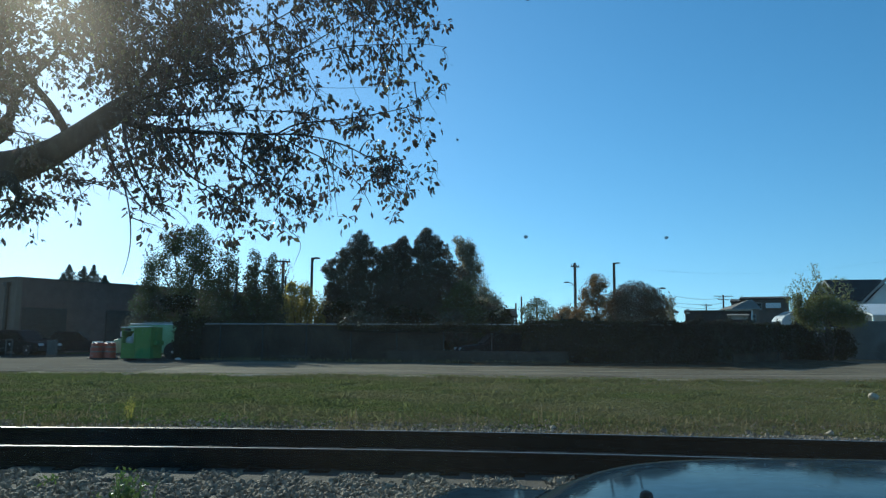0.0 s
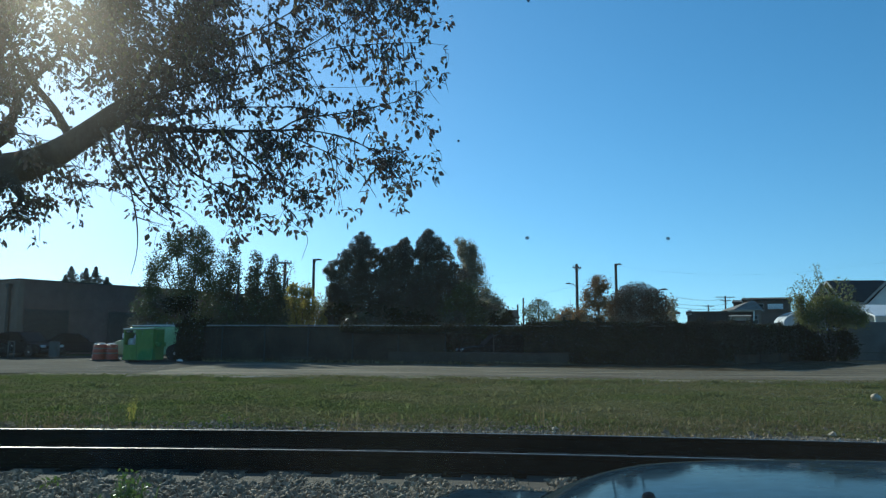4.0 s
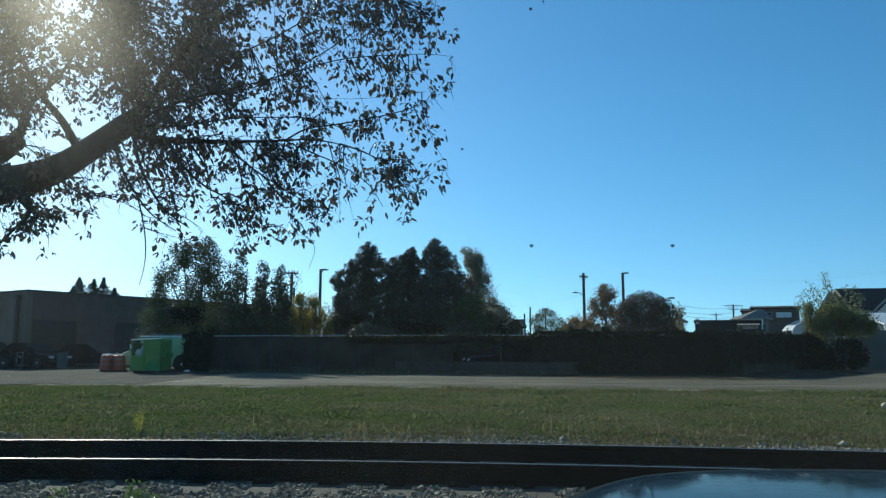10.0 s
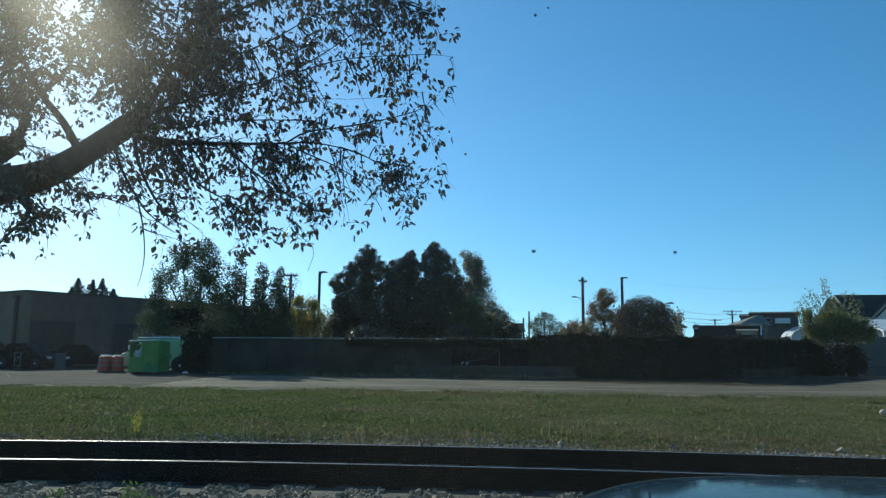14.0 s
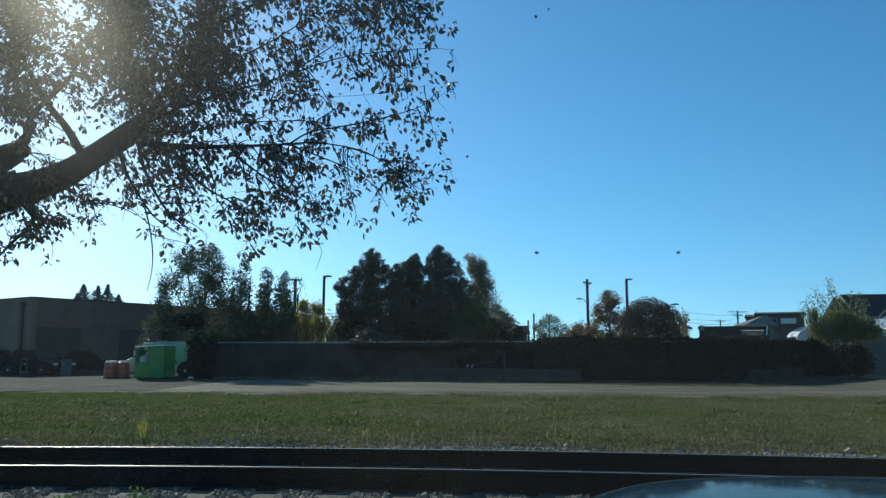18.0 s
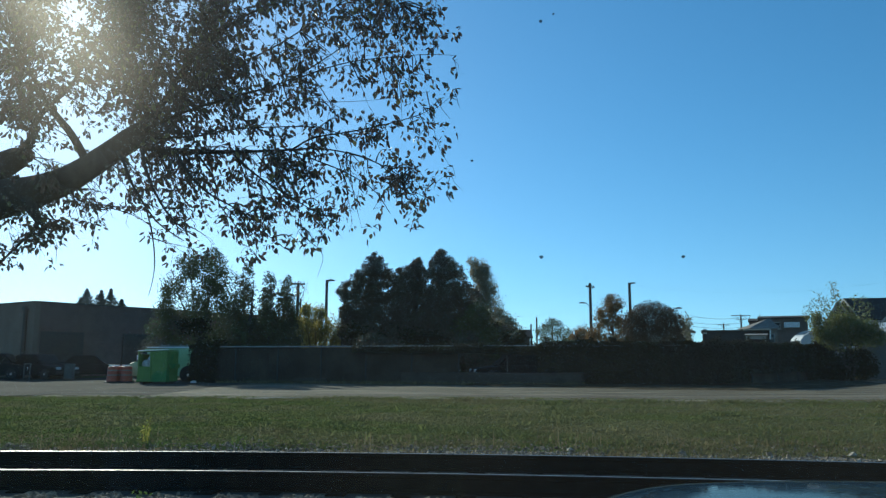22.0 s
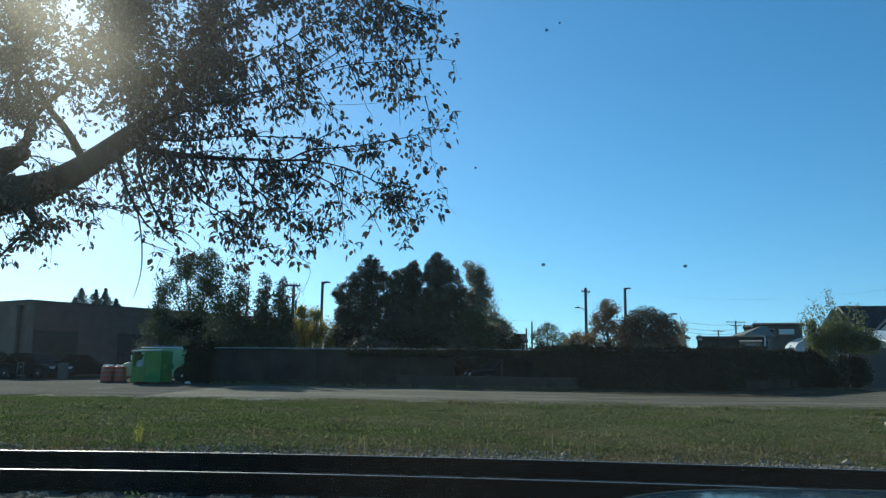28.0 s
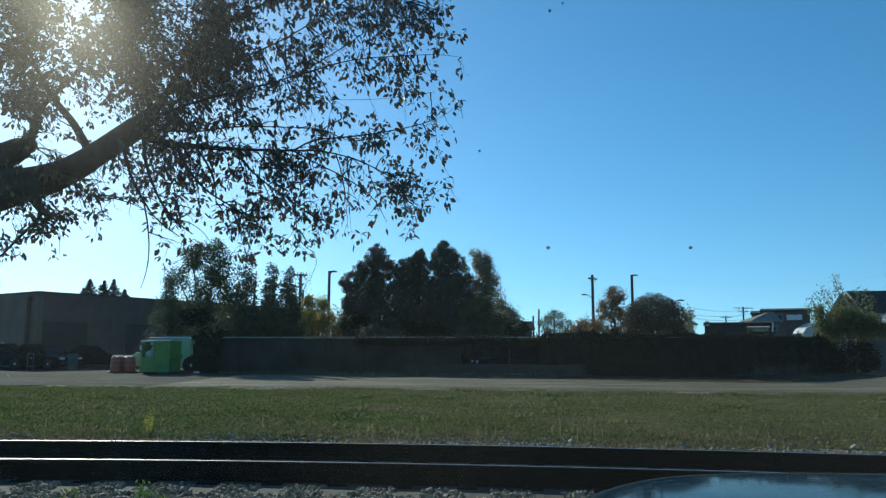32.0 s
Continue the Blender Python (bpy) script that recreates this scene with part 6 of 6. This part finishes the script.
# the long low bough and its forks
bough((FORK, 0.05), ((-2.28, 5.32, 2.81), 0.032), ((-2.09, 5.30, 2.77), 0.025), ((-1.66, 5.30, 2.75), 0.0136), ((-1.22, 5.30, 2.75), 0.0074), ((-1.05, 5.30, 2.76), 0.0056), ((-0.81, 5.30, 2.72), 0.0043), ((-0.56, 5.30, 2.62), 0.0043), ((-0.39, 5.30, 2.50), 0.0031), ((-0.28, 5.30, 2.30), 0.0019), sway=1)
bough(((-1.22, 5.30, 2.75), 0.0074), ((-1.05, 5.22, 2.82), 0.0062), ((-0.84, 5.20, 2.83), 0.0056), ((-0.53, 5.20, 2.88), 0.0043), ((-0.20, 5.20, 2.96), 0.0028), ((-0.12, 5.20, 3.05), 0.0019), sway=1)
bough((FORK, 0.025), ((-2.20, 5.25, 2.87), 0.009), ((-1.92, 5.22, 2.85), 0.007), ((-1.63, 5.20, 2.90), 0.0048), ((-1.17, 5.20, 2.90), 0.0031), ((-0.97, 5.20, 2.88), 0.0031), ((-0.75, 5.15, 2.78), 0.0025), sway=1)
bough((L1[8][0], 0.025), ((-2.16, 5.25, 3.00), 0.011), ((-1.89, 5.15, 3.06), 0.009), ((-1.49, 5.10, 3.14), 0.0064), ((-1.20, 5.10, 3.22), 0.0046), ((-0.96, 5.10, 3.37), 0.0043), ((-0.80, 5.10, 3.48), 0.0037), ((-0.64, 5.10, 3.60), 0.0031), ((-0.39, 5.10, 3.80), 0.0025), sway=2)
bough(((-1.20, 5.10, 3.22), 0.0056), ((-0.80, 5.10, 3.36), 0.004), ((-0.39, 5.10, 3.39), 0.0031), ((-0.15, 5.05, 3.38), 0.0019), ((0.02, 5.00, 3.34), 0.0011), sway=2)
bough(((-1.49, 5.10, 3.14), 0.0028), ((-0.97, 5.00, 3.02), 0.0015), ((-0.57, 5.00, 3.02), 0.0013), ((-0.17, 5.00, 3.08), 0.0009), sway=2)
bough((L1[10][0], 0.018), ((-1.90, 5.60, 3.50), 0.01), ((-1.44, 5.70, 3.75), 0.0056), ((-0.96, 5.80, 4.15), 0.0038), sway=2)
bough((L1[11][0], 0.02), ((-1.80, 5.60, 3.95), 0.012), ((-1.20, 5.50, 4.10), 0.005), ((-0.60, 5.40, 4.15), 0.0025), sway=2)
# up the near side
bough(((-2.80, 5.42, 2.72), 0.038), ((-2.87, 5.46, 2.82), 0.032), ((-3.00, 5.50, 3.01), 0.029), ((-3.16, 5.50, 3.18), 0.025), ((-3.33, 5.55, 3.42), 0.017), ((-3.49, 5.60, 3.70), 0.011), ((-3.62, 5.70, 4.30), 0.006))
bough(((-4.30, 5.45, 2.30), 0.16), ((-3.80, 5.55, 2.62), 0.125), ((-3.55, 5.60, 2.77), 0.105), ((-3.42, 5.60, 2.84), 0.085), ((-3.35, 5.62, 2.83), 0.03))
bough(((-3.44, 5.62, 2.86), 0.05), ((-3.41, 5.70, 3.00), 0.034), ((-3.44, 5.75, 3.16), 0.028), ((-3.36, 5.80, 3.32), 0.02), ((-3.20, 5.85, 3.50), 0.014), ((-3.05, 6.00, 4.10), 0.007))
bough(((-3.44, 5.75, 3.16), 0.02), ((-3.60, 5.80, 3.40), 0.013), ((-3.80, 6.00, 4.20), 0.006))
bough((L1[9][0], 0.03), ((-2.55, 5.60, 3.40), 0.014), ((-2.75, 5.80, 3.80), 0.009), ((-2.9, 5.9, 4.30), 0.005))
# what hangs below
bough(((-3.22, 5.35, 2.44), 0.06), ((-3.09, 5.28, 2.31), 0.038), ((-3.03, 5.24, 2.22), 0.016), ((-3.10, 5.20, 2.12), 0.01), ((-3.21, 5.20, 2.00), 0.009), ((-3.36, 5.20, 1.84), 0.004))
bough(((-2.96, 5.32, 2.54), 0.016), ((-2.86, 5.25, 2.49), 0.01), ((-2.68, 5.20, 2.47), 0.005))
bough(((-2.90, 5.30, 2.52), 0.009), ((-2.72, 5.20, 2.38), 0.006), ((-2.50, 5.10, 2.30), 0.004))
bough(((-2.52, 5.30, 2.78), 0.02), ((-2.38, 5.10, 2.65), 0.012), ((-2.29, 5.00, 2.48), 0.0095), ((-2.17, 5.00, 2.28), 0.0075), ((-2.08, 5.00, 2.16), 0.005), ((-1.90, 5.00, 2.04), 0.003), sway=1)
bough(((-2.34, 5.30, 2.80), 0.018), ((-2.21, 5.05, 2.58), 0.012), ((-2.09, 5.00, 2.34), 0.0095), ((-1.97, 5.00, 2.17), 0.007), ((-1.81, 5.00, 2.06), 0.004), sway=1)
bough(((-2.09, 5.30, 2.77), 0.016), ((-2.00, 5.10, 2.68), 0.011), ((-1.87, 5.00, 2.50), 0.0095), ((-1.73, 5.00, 2.36), 0.008), ((-1.58, 5.00, 2.28), 0.0048), ((-1.42, 5.00, 2.17), 0.0032), ((-1.30, 5.00, 2.04), 0.002), sway=1)
bough(((-1.95, 5.28, 2.76), 0.011), ((-1.80, 5.10, 2.62), 0.008), ((-1.70, 5.05, 2.46), 0.006), ((-1.66, 5.00, 2.26), 0.0024), sway=1)
bough(((-1.66, 5.30, 2.75), 0.0099), ((-1.45, 5.10, 2.52), 0.0065), ((-1.11, 5.00, 2.29), 0.0035), ((-0.87, 5.00, 2.13), 0.0019), sway=1)
bough(((-1.22, 5.30, 2.75), 0.0061), ((-1.02, 5.12, 2.62), 0.005), ((-0.80, 5.10, 2.52), 0.0042), ((-0.58, 5.10, 2.38), 0.0031), ((-0.48, 5.10, 2.20), 0.0019), sway=1)
bough(((-0.81, 5.30, 2.72), 0.0031), ((-0.58, 5.12, 2.60), 0.0028), ((-0.40, 5.10, 2.42), 0.0025), ((-0.31, 5.10, 2.30), 0.0019), ((-0.28, 5.10, 2.10), 0.0012), sway=1)
bough(((-2.17, 5.00, 2.28), 0.006), ((-2.12, 5.00, 2.09), 0.005), ((-2.10, 5.00, 1.91), 0.004), ((-2.11, 5.00, 1.78), 0.003), ((-2.14, 5.00, 1.67), 0.002), sway=1)
bough(((-1.11, 5.00, 2.29), 0.0031), ((-1.08, 5.00, 2.03), 0.0025), ((-0.92, 5.00, 1.93), 0.0019), ((-0.98, 5.00, 1.76), 0.0012), sway=1)
bough(((-0.40, 5.10, 2.42), 0.0019), ((-0.25, 5.10, 2.36), 0.0015), ((-0.09, 5.10, 2.45), 0.0011), ((-0.05, 5.10, 2.51), 0.0009), sway=1)
bough(((-0.17, 5.20, 2.97), 0.0019), ((-0.14, 5.20, 2.72), 0.0014), ((-0.05, 5.20, 2.56), 0.001), sway=1)
bough(((-0.20, 5.20, 2.96), 0.0019), ((-0.08, 5.20, 3.03), 0.0014), ((-0.02, 5.20, 3.09), 0.0009), sway=1)


def eased(ln):
    """The same limb with its corners rounded off twice."""
    for _ in range(2):
        out = [ln[0]]
        for (p, r), (q, s) in zip(ln, ln[1:]):
            out += [(p.lerp(q, 0.25), r * 0.75 + s * 0.25), (p.lerp(q, 0.75), r * 0.25 + s * 0.75)]
        ln = out + [ln[-1]]
    return ln


BOUGHS = [eased(ln) for ln in BOUGHS]
BRANCH_OBS = [part("limb", tube_mesh("limb", [[(p - ORG, r) for p, r in ln]], M_BARK, 9), M_BARK, shade_tree) for ln in BOUGHS]
KNOTS, OWNER = [], []
for k, ln in enumerate(BOUGHS):
    for (p, r), (q, s) in zip(ln, ln[1:]):
        n = max(1, int((q - p).length / 0.12))
        KNOTS += [p.lerp(q, i / n) for i in range(n)]
    KNOTS.append(ln[-1][0])
    OWNER += [k] * (len(KNOTS) - len(OWNER))
KNOT_A = np.array([tuple(k) for k in KNOTS])

# the crown's outline, seen across the track: height limits over the sideways reach
EDGE_X = [-3.34, -3.10, -2.86, -2.69, -2.51, -2.31, -2.07, -1.80, -1.40, -0.97, -0.57, -0.36, -0.17, -0.06]
EDGE_LOW = [1.96, 2.04, 2.02, 2.08, 2.26, 2.20, 2.04, 2.00, 1.96, 2.02, 2.12, 2.20, 2.39, 3.49]
EDGE_TOP = 4.06


def leaf_mesh(name, items, material):
    """Pointed leaves with a fold and a curl at (point, direction, length)."""
    vs, fs = [], []
    for p, d, L in items:
        s = d.cross(Vector(nrs.normal(size=3))).normalized()
        n = d.cross(s)
        w = L * rng.uniform(0.19, 0.32)
        o = len(vs)
        vs += [tuple(p), tuple(p + d * L * 0.35 + s * w - n * w * 0.5), tuple(p + d * L * 0.4), tuple(p + d * L * 0.35 - s * w - n * w * 0.5),
               tuple(p + d * L * 0.72 + s * w * 0.6 - n * w * 0.6), tuple(p + d * L * 0.72 - s * w * 0.6 - n * w * 0.6), tuple(p + d * L * 0.95 - n * L * 0.3)]
        fs += [(o, o + 1, o + 2), (o, o + 2, o + 3), (o + 1, o + 4, o + 6, o + 2), (o + 2, o + 6, o + 5, o + 3)]
    return raw(name, vs, fs, material)


SPRAYS = []


def spray(tip, leaves):
    """A twig from the nearest limb to tip, hung with leaves; it pivots where it springs from the limb."""
    dist = np.linalg.norm(KNOT_A - np.array(tip), axis=1) + 0.5 * np.maximum(0, tip.z - KNOT_A[:, 2]) + 0.7 * np.maximum(0, KNOT_A[:, 0] - tip.x)
    near = int(np.argmin(dist))
    root = KNOTS[near]
    v = tip - root
    if leaves > 5 and v.length < 0.1:
        return
    mid = root + v * 0.5 + Vector((0, 0, 0.16 * v.length)) + Vector(nrs.normal(size=3) * 0.05)
    line = [root + (mid - root) * 2 * s * (1 - s) + v * s * s for s in (0, 0.2, 0.4, 0.6, 0.8, 1.0)]
    piv = new("leafy_twig", tube_mesh("leafy_twig", [[(p - root, 0.0055 * (1 - 0.8 * i / 5)) for i, p in enumerate(line)]], M_BARK, 5))
    piv.parent = shade_tree
    piv.matrix_basis = Matrix.Translation(root - ORG)
    items, subs = [], []
    L = v.length
    left = leaves
    while left > 0:
        s = 1 - (nrs.rand() ** 1.3) * min(0.8, 0.55 / max(L, 0.3))
        i = min(4, int(s * 5))
        p = line[i].lerp(line[i + 1], s * 5 - i) - root
        c = p + Vector(nrs.normal(size=3)) * 0.055 + Vector((0, 0, -0.03))
        subs.append([(p, 0.0026), (p.lerp(c, 0.6) + Vector((0, 0, 0.01)), 0.002), (c, 0.0013)])
        bunch = rng.uniform(0.85, 1.2)
        for _ in range(int(nrs.uniform(5, 12))):
            q = c + Vector(nrs.normal(size=3)) * 0.026
            d = ((q - c).normalized() * 0.6 + Vector(nrs.normal(size=3)) * 0.4 + Vector((0.1, 0, -0.85))).normalized()
            items.append((q, d, bunch * rng.uniform(0.03, 0.064)))
            left -= 1
    for _ in range(1 if tip.x > -0.9 else 2):
        i = int(nrs.uniform(1, 4))
        p = line[i] - root
        c = p + Vector(nrs.normal(size=3)) * 0.05 + Vector((0.02, 0, -0.06))
        subs.append([(p, 0.0022), (p.lerp(c, 0.5) + Vector(nrs.normal(size=3)) * 0.015, 0.0017), (c, 0.001)])
    part("twiglets", tube_mesh("twiglets", subs, M_BARK, 3), M_BARK, piv)["kind"] = "stuff"
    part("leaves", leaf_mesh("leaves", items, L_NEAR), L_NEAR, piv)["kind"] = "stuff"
    SPRAYS.append((piv, root - ORG, SWAY[OWNER[near]], tip))


made = 0
while made < 850:
    x = nrs.uniform(EDGE_X[0] - 0.3, EDGE_X[-1])
    low = float(np.interp(x, EDGE_X, EDGE_LOW))
    z = nrs.uniform(low, EDGE_TOP)
    depth = 5.5 + nrs.normal() * 0.28
    zn = (z - low) / max(0.2, EDGE_TOP - low)
    if nrs.rand() > 0.6 + 0.25 * zn + (0.3 if x < EDGE_X[8] and zn > 0.35 else 0.0) - (0.2 if x > EDGE_X[9] else 0.0):
        continue
    if -3.02 < x < -2.41 and 2.63 < z < 3.19 and nrs.rand() < 0.8:
        continue
    if x < -2.31 and 2.63 < z < 3.28 and nrs.rand() < 0.25:
        continue
    if x > EDGE_X[7] and noise.noise((x * 3.2, z * 3.2, 9.0)) < (-0.13 if x > EDGE_X[9] else -0.2) + 0.1 * nrs.normal():
        continue
    spray(Vector((x * depth / 5.2, depth, EYE + (z - EYE) * depth / 5.2)), int(nrs.uniform(11, 23)))
    made += 1
for _ in range(16):
    x = nrs.uniform(EDGE_X[6], EDGE_X[10])
    low = float(np.interp(x, EDGE_X, EDGE_LOW))
    z, depth = low + 0.42 * nrs.rand() ** 1.2, 5.35 + nrs.normal() * 0.2
    spray(Vector((x * depth / 5.2, depth, EYE + (z - EYE) * depth / 5.2)), int(nrs.uniform(8, 15)))
for tip in ((0.03, 5.00, 3.31), (0.00, 5.20, 3.10), (-0.15, 5.20, 3.10), (-0.19, 5.20, 3.00), (-0.04, 5.20, 2.55), (-0.08, 5.10, 2.46), (-0.16, 5.10, 2.38), (-0.27, 5.10, 2.33), (-0.28, 5.10, 2.08), (-0.13, 5.20, 2.76), (-0.37, 5.10, 2.41), (-0.34, 5.10, 3.11), (-0.29, 5.10, 3.19)):
    spray(Vector(tip), 5)


for _ in range(160):
    x, z, depth = nrs.uniform(EDGE_X[0] - 0.2, EDGE_X[6]), 4.15 - 1.15 * nrs.rand() ** 0.8, 5.9 + 0.25 * nrs.normal()
    if noise.noise((x * 3.0, z * 3.0, 2.0)) < -0.2 or (x < -2.8 and z < 3.2 and nrs.rand() < 0.55):
        continue
    spray(Vector((x * depth / 5.2, depth, EYE + (z - EYE) * depth / 5.2)), int(nrs.uniform(10, 18)))
made = 0
while made < 180:
    x = nrs.uniform(EDGE_X[5] - 0.15, EDGE_X[8])
    z = nrs.uniform(2.85, EDGE_TOP)
    if noise.noise((x * 2.3, z * 2.3, 4.0)) < -0.22:
        continue
    depth = 6.15 + nrs.normal() * 0.25
    spray(Vector((x * depth / 5.2, depth, EYE + (z - EYE) * depth / 5.2)), int(nrs.uniform(9, 16)))
    made += 1


# ---- what moves: boughs rock in the gusts, twigs nod on them ----
# lift of the boughs in tenths of a degree, every half second
LOW_GUST = (-10, -15, -8, -13, 0, 3, 12, 14, 10, 2, -6, -11, -8, -12, -12, -10, -14, -13, 0, 13, 12, 5, 13, 0, 8, 5, 3, 4, 10, 16, 18, 20, 22, 26, 29, -2, 24, -2, -7, -3, -20, -31, 18, -8, 19, 11, 20, 16, 14, 21, 5, 16, 14, 12, 9, 6, -14, -5, -19, -14, -21, -21, -24, -17, -16)
HIGH_GUST = (-12, -11, -10, -6, -6, -6, -7, -7, -7, -7, -7, -7, -4, -1, -13, -7, -14, -4, -14, -2, -9, -7, -6, -5, 2, -8, -9, -4, -3, 14, 18, 20, 23, 26, 14, 18, 15, 10, 16, 11, 1, 13, -3, 7, 12, 5, 6, 4, 6, 9, 11, 10, 9, 7, 5, 3, 10, 3, 0, -7, -10, -8, -9, -8, -6)


def gust(sway, t):
    """The lift of a bough in degrees at t seconds."""
    return float(np.interp(t, np.arange(65) * 0.5, LOW_GUST if sway == 1 else HIGH_GUST)) * 0.1 if sway else 0.0


def rocked(sway, t):
    """The turn of a whole bough about the fork."""
    c = FORK - ORG
    return Matrix.Translation(c) @ pose(0, 0, 0, 0, -gust(sway, t), 0) @ Matrix.Translation(-c)


def motions():
    r = random.Random(5)
    beats = [i * 0.4 for i in range(81)]
    for ob, sway in zip(BRANCH_OBS, SWAY):
        if sway:
            walk(ob, [(t, rocked(sway, t)) for t in beats])
    for ob, root, sway, tip in SPRAYS:
        a = [r.uniform(0, 6.28) for _ in range(4)]
        amp = (0.9 + 1.3 * r.random()) * (1.3 if tip.x > -1.2 or tip.z < 2.0 else 0.8)
        f1, f2 = r.uniform(0.32, 0.5), r.uniform(0.75, 1.05)
        hang = 1.6 if tip.z < 2.4 else 0.6
        rows = []
        for t in beats:
            sx = amp * (math.sin(6.283 * f1 * t + a[0]) + 0.5 * math.sin(6.283 * f2 * t + a[1]))
            sy = amp * (0.7 * math.sin(6.283 * f1 * t + a[2]) + 0.5 * math.sin(6.283 * f2 * t + a[3])) - hang * gust(sway, t)
            rows.append((t, rocked(sway, t) @ pose(*root, 0.5 * sx, sy, 0.7 * sx)))
        walk(ob, rows)


motions()
